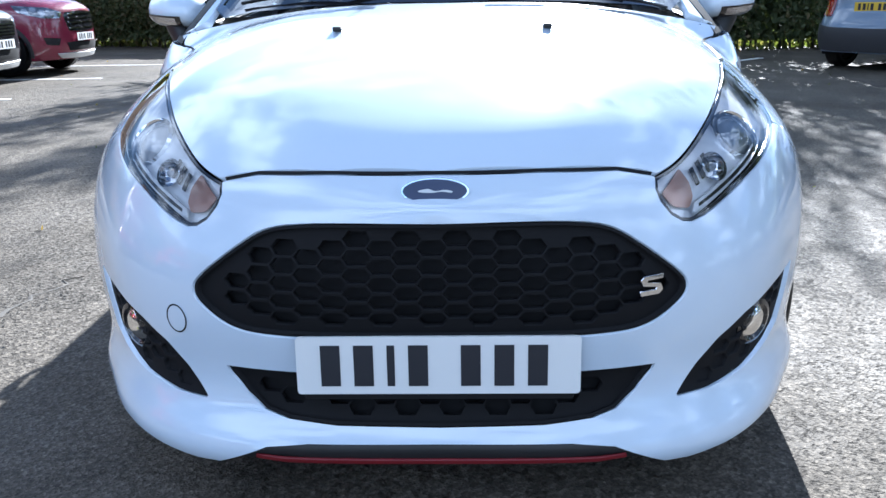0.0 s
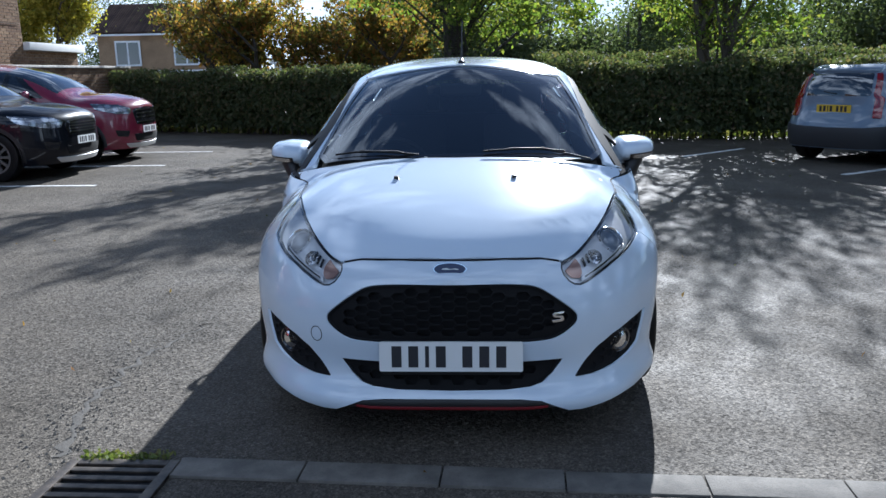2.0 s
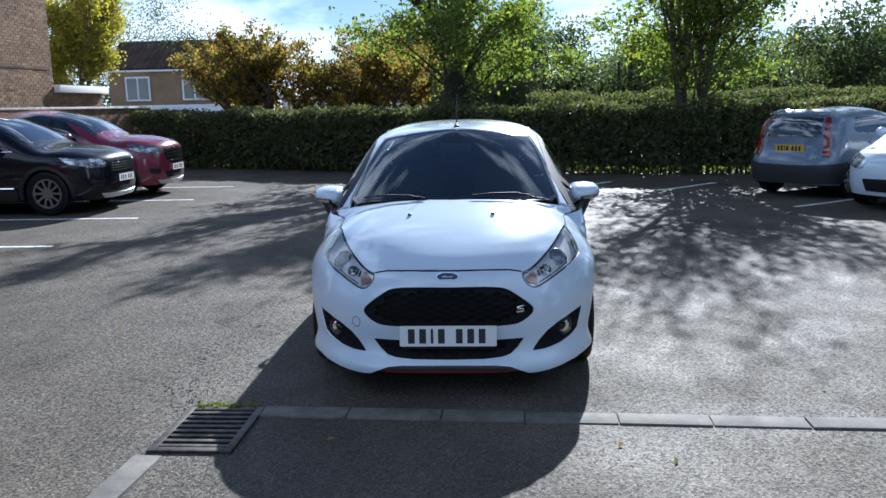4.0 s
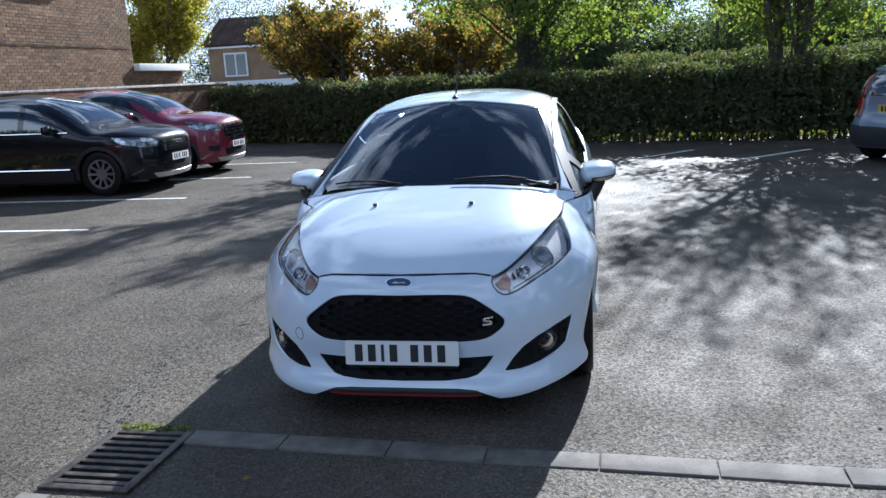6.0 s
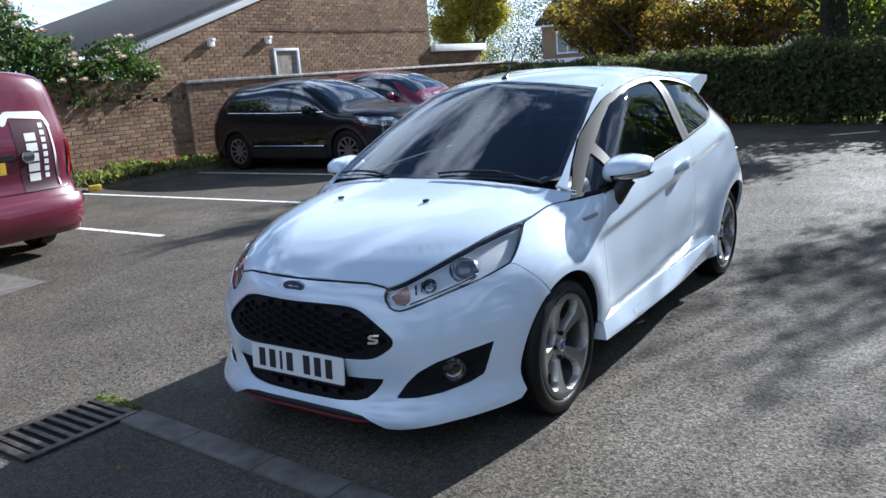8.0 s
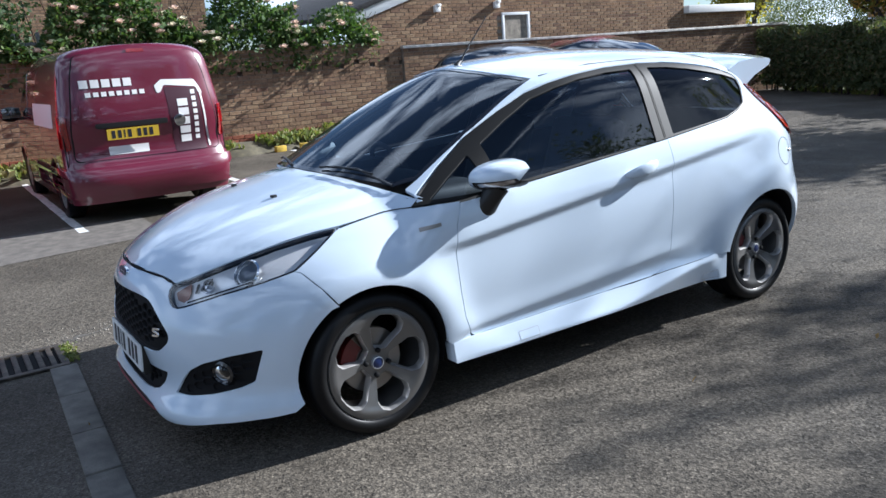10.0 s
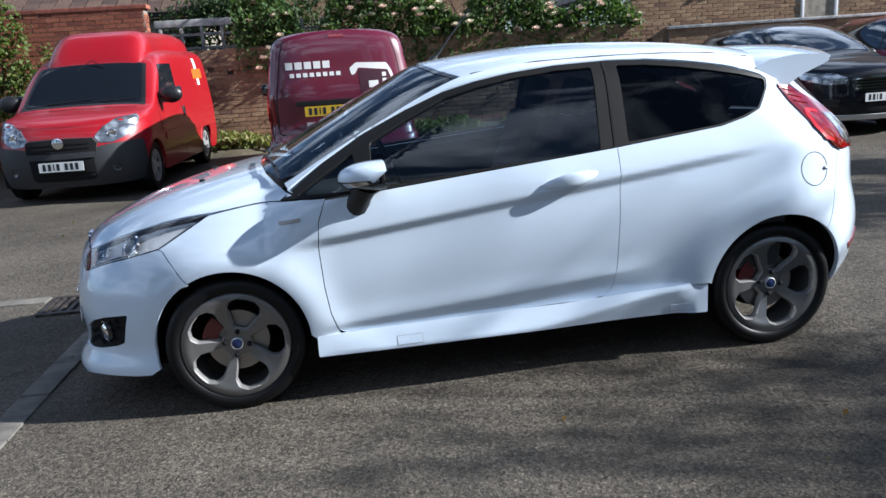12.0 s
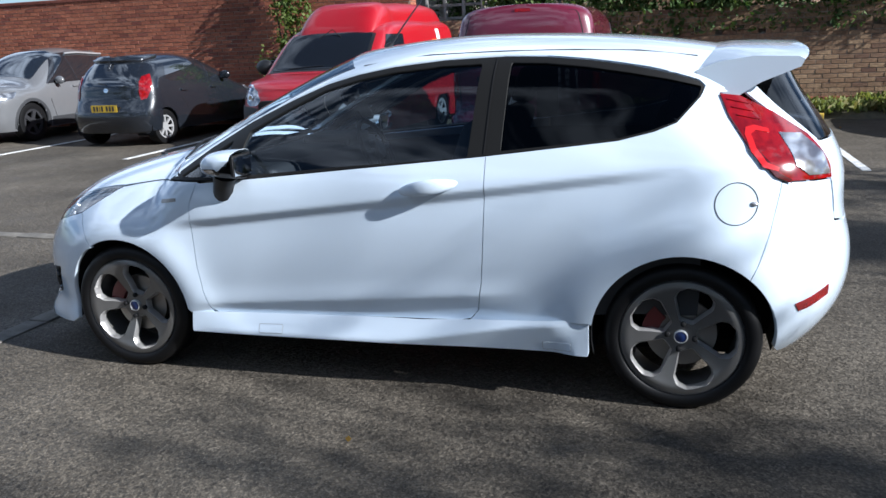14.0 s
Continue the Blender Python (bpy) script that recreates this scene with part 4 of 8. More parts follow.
skin("grille_emblem", C.wrap("F", emblem), C, CHROME, hatchback, step=0.02, rim=0.006, offset=0.004)


def number_plate(parent, m, back, label=""):
    """A plate 520 x 111 mm facing along its x axis, its characters shown as plain bars."""
    p = part("number_plate", plate(softened([(-0.26, -0.0555), (0.26, -0.0555), (0.26, 0.0555), (-0.26, 0.0555)], 0.008), (), 0.006, 0.2, m), back, parent, label)
    x = -0.215
    for w in (0.036, 0.036, 0.014, 0.036, 0.0, 0.036, 0.036, 0.036):
        if w:
            part("bar", plate([(x, -0.0395), (x + w, -0.0395), (x + w, 0.0395), (x, 0.0395)], (), 0.001, 0.2, m @ Matrix.Translation((0.0015, 0, 0))), INK, p)
            x += w + 0.025
        else:
            x += 0.035
    return p


FACE_SOUTH = Matrix.Rotation(radians(-90), 4, "Z")
np_front = number_plate(hatchback, Matrix.Translation((0, -2.018, 0.367)) @ FACE_SOUTH @ Matrix.Rotation(radians(-4), 4, "Y"), PLATE_WHITE)
part("plate_holder", box(-0.25, 0.25, -2.013, -1.97, 0.295, 0.42, 0.004), BLACK_TRIM, hatchback)

# door mirrors
for sgn in (1, -1):
    xs = [0.0, 0.10, 0.30, 0.55, 0.78, 0.92, 1.0]
    deep, high, low = (spline(xs, v) for v in ([0.100, 0.158, 0.188, 0.186, 0.160, 0.122, 0.070], [0.034, 0.058, 0.069, 0.069, 0.060, 0.048, 0.030], [0.034, 0.053, 0.057, 0.053, 0.046, 0.037, 0.024]))

    def shell_at(q, turn, proud=0.0):
        """A point of the housing: q from the door outwards, turn from straight ahead upwards, in degrees."""
        cy, cz = math.cos(radians(turn)), math.sin(radians(turn))
        d, h = float(deep(q)) + proud, (float(high(q)) if cz > 0 else float(low(q))) + proud
        y = -0.556 - d * abs(cy) ** 0.8 if cy > 0 else -0.556
        h *= 1.0 if cy > 0 else 1 - 0.10 * abs(cy)
        return (sgn * (0.776 + 0.212 * q), y + 0.010 * q, 0.966 + 0.012 * q + h * abs(cz) ** 0.85 * (1 if cz > 0 else -1))

    def patch(q0, q1, t0, t1, nq, nt, proud=0.0):
        bm = bmesh.new()
        g = [[bm.verts.new(shell_at(q0 + (q1 - q0) * i / nq, t0 + (t1 - t0) * j / nt, proud)) for j in range(nt + 1)] for i in range(nq + 1)]
        for i in range(nq):
            for j in range(nt):
                bm.faces.new((g[i][j], g[i + 1][j], g[i + 1][j + 1], g[i][j + 1]))
        for row in (g[0], g[-1]):
            bm.faces.new(row)
        bmesh.ops.recalc_face_normals(bm, faces=bm.faces)
        return bm

    mirror = part("door_mirror", patch(0, 1, -38, 98, 18, 20), WHITE, hatchback)
    part("mirror_base", patch(0, 1, -112, -38, 18, 10), BLACK_TRIM, mirror)
    part("mirror_band", patch(0.34, 1.0, -60, -6, 12, 8, 0.0015), BLACK_GLOSS, mirror)
    part("mirror_indicator", patch(0.42, 0.985, -36, -11, 10, 5, 0.003), REVERSE_LENS, mirror)
    part("mirror_back", box(0.790, 0.945, -0.566, -0.552, 0.926, 1.022, 0.012, m=Matrix.Diagonal((sgn, 1, 1, 1))), BLACK_TRIM, mirror)
    part("mirror_glass", box(0.800, 0.938, -0.554, -0.549, 0.934, 1.014, 0.004, m=Matrix.Diagonal((sgn, 1, 1, 1))), CHROME, mirror)
    bm = tube([(sgn * 0.805, -0.680, 0.825), (sgn * 0.835, -0.668, 0.855), (sgn * 0.862, -0.652, 0.895), (sgn * 0.875, -0.635, 0.935)], 0, 14, taper=[0.050, 0.052, 0.046, 0.055])
    part("mirror_foot", bm, BLACK_TRIM, mirror)


# wheels
def rim_face(y, z):
    r = math.hypot(y, z)
    return -0.030 * (1 - smooth(r, 0.05, 0.21)) + 0.006 * math.exp(-((r - 0.205) / 0.02) ** 2)


def build_wheel(sgn, wy):
    hub = Matrix.Translation((sgn * (0.836 if wy < 0 else 0.824), wy + (0.010 if wy < 0 else -0.004), 0.296)) @ (Matrix() if sgn > 0 else Matrix.Rotation(math.pi, 4, "Z"))
    m = hub @ Matrix.Rotation(radians(37), 4, "X")
    wheel = part("wheel", lathe([(0.215, -0.19), (0.235, -0.20), (0.255, -0.203), (0.285, -0.195), (0.2965, -0.175), (0.298, -0.10), (0.2965, -0.022), (0.290, -0.006), (0.275, 0.006), (0.258, 0.010), (0.244, 0.006), (0.234, -0.002), (0.230, -0.012)], 64, m), RUBBER, hatchback, "low-profile tyre on a five-spoke grey alloy")
    for k in range(3):
        part("tread_groove", lathe([(0.2990, -0.060 - 0.045 * k), (0.2990, -0.066 - 0.045 * k)], 48, m), INNER, wheel)
    part("rim_barrel", lathe([(0.234, -0.004), (0.2315, 0.001), (0.2265, -0.005), (0.218, -0.020), (0.208, -0.09), (0.212, -0.19)], 64, m), ALLOY, wheel)
    holes = []
    for k in range(5):
        a = 2 * math.pi * (k + 0.5) / 5
        shape = [(0.064, -0.024), (0.064, 0.024), (0.106, 0.046), (0.146, 0.069), (0.176, 0.066), (0.199, 0.040), (0.203, 0.0), (0.199, -0.040), (0.176, -0.066), (0.146, -0.069), (0.106, -0.046)]
        holes.append(softened([(r * math.cos(a) - s * math.sin(a), r * math.sin(a) + s * math.cos(a)) for r, s in shape], 0.006, 3))
    circle = [(0.228 * math.cos(k * math.pi / 40), 0.228 * math.sin(k * math.pi / 40)) for k in range(80)]
    wide = [[tuple(q) for q in shrink(resample(h, 0.008), -0.0065)] for h in holes]
    part("spokes", plate(circle, wide, 0.004, 0.010, m, rim_face), ALLOY, wheel)
    for h, w in zip(holes, wide):
        inner = resample(h, 0.008)
        bm = bmesh.new()
        rows = [[bm.verts.new(m @ Vector((rim_face(*q) - d, *q))) for q in ring] for ring, d in ((w, 0.0), (inner, 0.012), (inner, 0.034))]
        k = len(inner)
        for ra, rb in zip(rows, rows[1:]):
            for j in range(k):
                bm.faces.new((ra[j], ra[(j + 1) % k], rb[(j + 1) % k], rb[j]))
        bmesh.ops.recalc_face_normals(bm, faces=bm.faces)
        part("spoke_edge", bm, ALLOY_BRIGHT, wheel)
    cap = part("centre_cap", lathe([(0.026, -0.034), (0.026, -0.022), (0.021, -0.018), (0.0005, -0.017)], 24, m), BADGE_BLUE, wheel)
    part("cap_ring", lathe([(0.0268, -0.03), (0.0268, -0.0185), (0.023, -0.0165), (0.0225, -0.019)], 24, m), SILVER, cap)
    for k in range(4):
        a = 2 * math.pi * (k + 0.5) / 4
        mm = m @ Matrix.Translation((-0.030, 0.052 * math.cos(a), 0.052 * math.sin(a)))
        part("wheel_nut", lathe([(0.0105, 0), (0.0105, 0.012), (0.006, 0.015), (0.0005, 0.015)], 10, mm), INNER, wheel)
    part("brake_disc", lathe([(0.05, -0.075), (0.135, -0.075), (0.135, -0.095), (0.05, -0.095)], 40, m), STEEL, wheel)
    ang = 160 if wy < 0 else 165
    bm = plate([(0.150 * math.cos(radians(t)), 0.150 * math.sin(radians(t))) for t in range(ang - 32, ang + 33, 8)] + [(0.085 * math.cos(radians(t)), 0.085 * math.sin(radians(t))) for t in range(ang + 32, ang - 33, -8)], (), 0.06, 0.03, hub @ Matrix.Translation((-0.052, 0, 0)))
    part("brake_caliper", bm, CALIPER_RED, wheel)
    part("wheel_back", lathe([(0.150, -0.17), (0.0005, -0.17)], 32, m), INNER, wheel)


for s in (1, -1):
    for wy in WHEELS_Y:
        build_wheel(s, wy)

# cabin
part("dashboard", box(-0.66, 0.66, -0.92, -0.52, 0.62, 0.93, 0.05, 3), DASH, hatchback)
part("instrument_hood", box(-0.52, -0.20, -0.80, -0.52, 0.90, 0.97, 0.03, 3), DASH, hatchback)
wheel_m = Matrix.Translation((-0.36, -0.42, 0.87)) @ Matrix.Rotation(radians(-90), 4, "Z") @ Matrix.Rotation(radians(25), 4, "Y")
steer = part("steering_wheel", lathe([(0.175 + 0.014 * math.cos(a * math.pi / 5), 0.014 * math.sin(a * math.pi / 5)) for a in range(10)], 36, wheel_m, closed=True), DASH, hatchback)
part("steering_hub", lathe([(0.065, 0.01), (0.055, -0.03), (0.0005, -0.035)], 20, wheel_m), DASH, steer)
for a in (0, 180, 270):
    d = (math.cos(radians(a)) * 0.17, math.sin(radians(a)) * 0.17)
    part("steering_spoke", tube([wheel_m @ Vector((0, 0, 0)), wheel_m @ Vector((0, d[0], d[1]))], 0.016, 8), DASH, steer)
for x in (-0.36, 0.36):
    seat = part("front_seat", box(-0.25, 0.25, -0.30, 0.22, 0.42, 0.60, 0.06, 3, m=Matrix.Translation((x, 0, 0))), SEAT_CLOTH, hatchback)
    tilt = Matrix.Translation((x, 0.20, 0.56)) @ Matrix.Rotation(radians(-20), 4, "X")
    part("seat_back", box(-0.24, 0.24, -0.06, 0.07, 0.0, 0.58, 0.06, 3, m=tilt), SEAT_CLOTH, seat)
    part("headrest", box(-0.12, 0.12, -0.04, 0.05, 0.60, 0.78, 0.035, 3, m=tilt), SEAT_CLOTH, seat)
bench = part("rear_seat", box(-0.58, 0.58, 0.55, 0.98, 0.40, 0.62, 0.05, 3), SEAT_CLOTH, hatchback)
tilt = Matrix.Translation((0, 0.98, 0.60)) @ Matrix.Rotation(radians(-22), 4, "X")
part("bench_back", box(-0.57, 0.57, -0.05, 0.06, 0.0, 0.52, 0.05, 3, m=tilt), SEAT_CLOTH, bench)
for x in (-0.32, 0.32):
    part("headrest", box(-0.12, 0.12, -0.04, 0.04, 0.54, 0.66, 0.03, 3, m=tilt @ Matrix.Translation((x, 0, 0))), SEAT_CLOTH, bench)
part("parcel_shelf", box(-0.55, 0.55, 1.12, 1.58, 0.90, 0.93, 0.01), DASH, hatchback)
head_lining = skin("head_lining", mirrored([(0.0, -0.22), (0.48, -0.12), (0.52, 0.4), (0.48, 1.0), (0.42, 1.22), (0.0, 1.27)]), TU, node_mat("head_lining", (0.30, 0.30, 0.29), 0.9), hatchback, step=0.08, offset=-0.035)
part("rear_view_mirror", box(-0.11, 0.11, -0.42, -0.38, 1.25, 1.315, 0.02, 3), DASH, hatchback)

# ---- the car park ----
def tarmac():
    m = node_mat("tarmac", (0.06, 0.06, 0.06), 0.8, Specular_IOR_Level=0.10)
    n = Net(m)
    stone = n.voronoi(150, "F1", "Color")
    grit = n.ramp(n.math("MULTIPLY", stone, 1.0), (0.1, (0.066, 0.057, 0.047)), (0.55, (0.101, 0.088, 0.071)), (0.95, (0.172, 0.150, 0.121)))
    wear = n.ramp(n.noise(0.9, 5, 0.6), (0.35, 0.72), (0.7, 1.25))
    big = n.ramp(n.noise(0.16, 3), (0.35, 0.85), (0.7, 1.15))
    gaps = n.ramp(n.voronoi(82), (0.35, 1.0), (0.75, 0.8))
    grit = n.mix(1.0, grit, gaps, "MULTIPLY")
    coarse = n.ramp(n.voronoi(75, "F1", "Color"), (0.15, 0.86), (0.6, 1.0), (0.95, 1.22))
    grit = n.mix(1.0, grit, coarse, "MULTIPLY")
    n.colour(n.mix(1.0, n.mix(1.0, grit, wear, "MULTIPLY"), big, "MULTIPLY"))
    h = n.math("ADD", n.math("MULTIPLY", n.voronoi(75), 1.0), n.math("ADD", n.voronoi(150), n.math("MULTIPLY", n.noise(260, 2), 0.7)))
    n.bump(h, 0.38, 0.006)
    # every chip of stone lies at its own tilt
    geo = n.t.nodes.new("ShaderNodeNewGeometry").outputs["Normal"]
    tilt = n.t.nodes.new("ShaderNodeVectorMath")
    tilt.operation = "MULTIPLY_ADD"
    n.link(n.voronoi(82, "F1", "Color"), tilt.inputs[0])
    tilt.inputs[1].default_value, tilt.inputs[2].default_value = (0.52, 0.52, 0.2), (-0.26, -0.26, -0.1)
    total = n.t.nodes.new("ShaderNodeVectorMath")
    n.link(geo, total.inputs[0])
    n.link(tilt.outputs[0], total.inputs[1])
    unit = n.t.nodes.new("ShaderNodeVectorMath")
    unit.operation = "NORMALIZE"
    n.link(total.outputs[0], unit.inputs[0])
    n.link(unit.outputs[0], n.b.inputs["Normal"].links[0].from_node.inputs["Normal"])
    n.rough(0.55, 0.8, n.noise(1.4, 4))
    return m


def concrete(name, colour, joint=14.0):
    m = node_mat(name, colour, 0.85)
    n = Net(m)
    c = n.mix(n.ramp(n.noise(9, 6), (0.35, 0.0), (0.7, 1.0)), tuple(v * 0.62 for v in colour), tuple(min(1, v * 1.18) for v in colour))
    n.colour(n.mix(n.ramp(n.noise(80, 3), (0.5, 0.0), (0.75, 0.45)), c, (0.08, 0.08, 0.075)))
    n.bump(n.noise(120, 4), 0.4, 0.004)
    return m


TARMAC = tarmac()
KERB = concrete("kerb_concrete", (0.155, 0.142, 0.122))
LINE_PAINT = concrete("line_paint", (0.66, 0.66, 0.64))
COPING = concrete("coping_concrete", (0.72, 0.68, 0.62))
IRON = node_mat("cast_iron", (0.10, 0.095, 0.09), 0.5, 0.6)
n = Net(IRON)
n.colour(n.ramp(n.noise(18, 5), (0.35, (0.035, 0.030, 0.026)), (0.7, (0.12, 0.098, 0.078))))
n.bump(n.noise(90, 3), 0.3, 0.003)

bm = bmesh.new()
bmesh.ops.create_grid(bm, x_segments=8, y_segments=8, size=250)
ground = tagged(part("ground", bm, TARMAC, smoothly=False), "grey worn tarmac with coarse stone grit", "ground", kind="structure")


def strip(name, a, b, w, z, h, material, label, category, ragged=0.0):
    """A flat strip between two points of the ground, a little proud of it."""
    a, b = Vector((*a, 0)), Vector((*b, 0))
    d = (b - a).normalized()
    s = Vector((-d.y, d.x, 0)) * w / 2
    rng = random.Random(name + str(a))
    k = max(2, int((b - a).length / 0.12))
    bm = bmesh.new()
    rows = []
    for i in range(k + 1):
        p = a + (b - a) * i / k
        e0, e1 = (1 + rng.uniform(-ragged, ragged) for _ in range(2))
        rows.append([bm.verts.new(q) for q in (p - s * e0 + Vector((0, 0, z)), p - s * e0 + Vector((0, 0, z + h)), p + s * e1 + Vector((0, 0, z + h)), p + s * e1 + Vector((0, 0, z)))])
    for p, q in zip(rows, rows[1:]):
        for j in range(3):
            bm.faces.new((p[j], q[j], q[j + 1], p[j + 1]))
    bm.faces.new(rows[0])
    bm.faces.new(rows[-1][::-1])
    bmesh.ops.recalc_face_normals(bm, faces=bm.faces)
    return tagged(part(name, bm, material, smoothly=False), label, category, kind="structure")


for y0, y1 in ((-9.10, -9.10), (-6.40, -6.46), (-1.36, -1.32), (0.95, 1.02), (3.04, 3.02), (5.43, 5.46), (7.75, 7.75), (10.05, 10.05)):
    strip("bay_line", (-5.8 if y0 < -3 else -5.0, y0), (-10.0, y1), 0.09, 0, 0.005, LINE_PAINT, "worn white painted parking bay line on tarmac", "line", 0.10)
for a, b in (((0.0, 10.45), (0.65, 10.95)), ((1.6, 8.75), (2.7, 9.9)), ((4.75, 5.75), (6.6, 7.0)), ((3.3, 8.2), (4.6, 9.4))):
    strip("bay_line", a, b, 0.09, 0, 0.005, LINE_PAINT, "worn white painted parking bay line on tarmac", "line", 0.10)

# flush row of edging stones in front of the car, with the drain at its end
def edging(parent, a, b, length, width=0.135):
    a, b = Vector((*a, 0)), Vector((*b, 0))
    d = (b - a).normalized()
    ang = math.atan2(d.y, d.x)
    rng = random.Random(5)
    s, total = 0.0, (b - a).length
    while s < total:
        w = length * rng.uniform(0.92, 1.08)
        m = Matrix.Translation(a + d * (s + w / 2)) @ Matrix.Rotation(ang + radians(rng.uniform(-0.4, 0.4)), 4, "Z")
        st = part("edging_stone", box(-w / 2 + 0.003, w / 2 - 0.003, -width / 2, width / 2, -0.05, 0.010 + rng.uniform(-0.003, 0.003), 0.006, 2, m=m), KERB, parent)
        s += w


edge_row = tagged(empty("edging_row"), "flush row of worn concrete edging stones", "kerb", kind="structure")
edging(edge_row, (-0.99, -2.175), (7.0, -2.58), 0.46)
edging(edge_row, (-1.37, -2.72), (-1.58, -6.0), 0.46)

drain = tagged(empty("drain_cover", Matrix.Translation((-1.19, -2.41, 0)) @ Matrix.Rotation(radians(-1), 4, "Z")), "rusty cast iron drain grating set in tarmac", "drain")
# thin dark sheet on the ground, its colour standing in for shade below the bars
part("pit_shade", box(-0.17, 0.17, -0.235, 0.235, 0.001, 0.003), INNER, drain)
for x0, x1, y0, y1 in ((-0.205, -0.165, -0.275, 0.275), (0.165, 0.205, -0.275, 0.275), (-0.165, 0.165, -0.275, -0.235), (-0.165, 0.165, 0.235, 0.275)):
    part("frame", box(x0, x1, y0, y1, 0, 0.016, 0.004), IRON, drain)
for i in range(8):
    y = -0.205 + i * 0.0586
    part("grate_bar", box(-0.168, 0.168, y - 0.016, y + 0.012, 0.003, 0.013, 0.003), IRON, drain)

# broken edge of the surface beside the drain: loose chippings, soil and a little moss
g = np.random.RandomState(17)
CHIP = concrete("stone_chip", (0.24, 0.215, 0.18))
V, F = [], []
for k in range(420):
    q = g.uniform(0, 1) ** 1.4
    c = np.array([np.interp(q, [0, 0.35, 0.7, 1], [-1.47, -1.60, -1.60, -1.46]), -2.12 + 1.5 * q, 0.0]) + np.array([g.normal() * 0.09, g.normal() * 0.07, 0.0])
    r = g.uniform(0.002, 0.0075) * (1.3 - 0.6 * q)
    a = len(V)
    for d in ((1, 0, 0.1), (-0.5, 0.87, 0.15), (-0.5, -0.87, 0.1), (0.1, 0.1, 0.95), (0, 0, -0.3)):
        V.append(c + r * np.array(d) * g.uniform(0.7, 1.3))
    F += [(a + i, a + j, a + 3) for i, j in ((0, 1), (1, 2), (2, 0))] + [(a + j, a + i, a + 4) for i, j in ((0, 1), (1, 2), (2, 0))]
tagged(mesh_object("loose_chippings", V, F, CHIP, flat=True), "loose stone chippings along a broken edge of tarmac", "gravel", kind="stuff")
CRACK = concrete("crack_soil", (0.075, 0.066, 0.054))
bm = bmesh.new()
rows = []
for k in range(41):
    q = k / 40
    x, y = float(np.interp(q, [0, 0.3, 0.65, 1], [-1.46, -1.59, -1.60, -1.44])) + 0.02 * math.sin(k * 1.9) + g.normal() * 0.010, -2.10 + 1.62 * q
    w = (0.015 + 0.010 * math.sin(k * 0.9) + g.uniform(0, 0.008)) * (1 - q) ** 0.5 + 0.002
    rows.append([bm.verts.new((x - w, y, 0.0015)), bm.verts.new((x, y + g.normal() * 0.004, 0.004)), bm.verts.new((x + w * g.uniform(0.5, 1.2), y, 0.0015))])
for p, q in zip(rows, rows[1:]):
    bm.faces.new((p[0], p[1], q[1], q[0]))
    bm.faces.new((p[1], p[2], q[2], q[1]))
bmesh.ops.recalc_face_normals(bm, faces=bm.faces)
tagged(part("broken_seam", bm, CRACK), "dark crumbling seam in the tarmac", "crack", kind="structure")

# a paler patch of relaid tarmac before the vans
PATCH = concrete("patched_tarmac", (0.125, 0.110, 0.095))
bm = bmesh.new()
bm.faces.new([bm.verts.new(p) for p in ((-5.5, -2.9, 0.004), (-3.95, -2.7, 0.004), (-4.25, -0.75, 0.004), (-5.45, -0.72, 0.004))])
tagged(part("tarmac_patch", bm, PATCH, smoothly=False), "pale brown patch of relaid tarmac", "patch", kind="structure")


# ---- brick walls ----
def brick_mat(name, *colours):
    m = node_mat(name, colours[0], 0.9, Specular_IOR_Level=0.15)
    n = Net(m)
    k = len(colours)
    base = n.ramp(n.math("FRACT", n.math("ADD", n.chance(), n.math("MULTIPLY", n.island(), 7.3))), *[(i / max(1, k - 1), c) for i, c in enumerate(colours)])
    spots = n.ramp(n.noise(22, 5), (0.35, 0.65), (0.7, 1.2))
    stain = n.ramp(n.noise(0.8, 4), (0.3, 0.72), (0.7, 1.12))
    n.colour(n.mix(1.0, n.mix(1.0, base, spots, "MULTIPLY"), stain, "MULTIPLY"))
    n.bump(n.noise(120, 4), 0.5, 0.004)
    return m


BRICK_BROWN = brick_mat("brown_brick", (0.20, 0.125, 0.080), (0.30, 0.19, 0.115), (0.25, 0.16, 0.10), (0.36, 0.245, 0.15), (0.17, 0.10, 0.07))
BRICK_RED = brick_mat("red_brick", (0.22, 0.075, 0.048), (0.33, 0.125, 0.075), (0.28, 0.10, 0.060), (0.17, 0.060, 0.045))
MORTAR = concrete("mortar", (0.27, 0.235, 0.19))


def brick_mesh(name, l, h, d, rng):
    bm = box(-l / 2, l / 2, -d, 0.0, -h / 2, h / 2)
    for v in bm.verts:
        v.co += Vector((rng.uniform(-0.003, 0.003), rng.uniform(-0.002, 0.002), rng.uniform(-0.002, 0.002)))
    bmesh.ops.bevel(bm, geom=[e for e in bm.edges if all(v.co.y > -d * 0.5 for v in e.verts)], offset=0.004, segments=1, affect="EDGES")
    me = bpy.data.meshes.new(name)
    bm.to_mesh(me)
    bm.free()
    return me


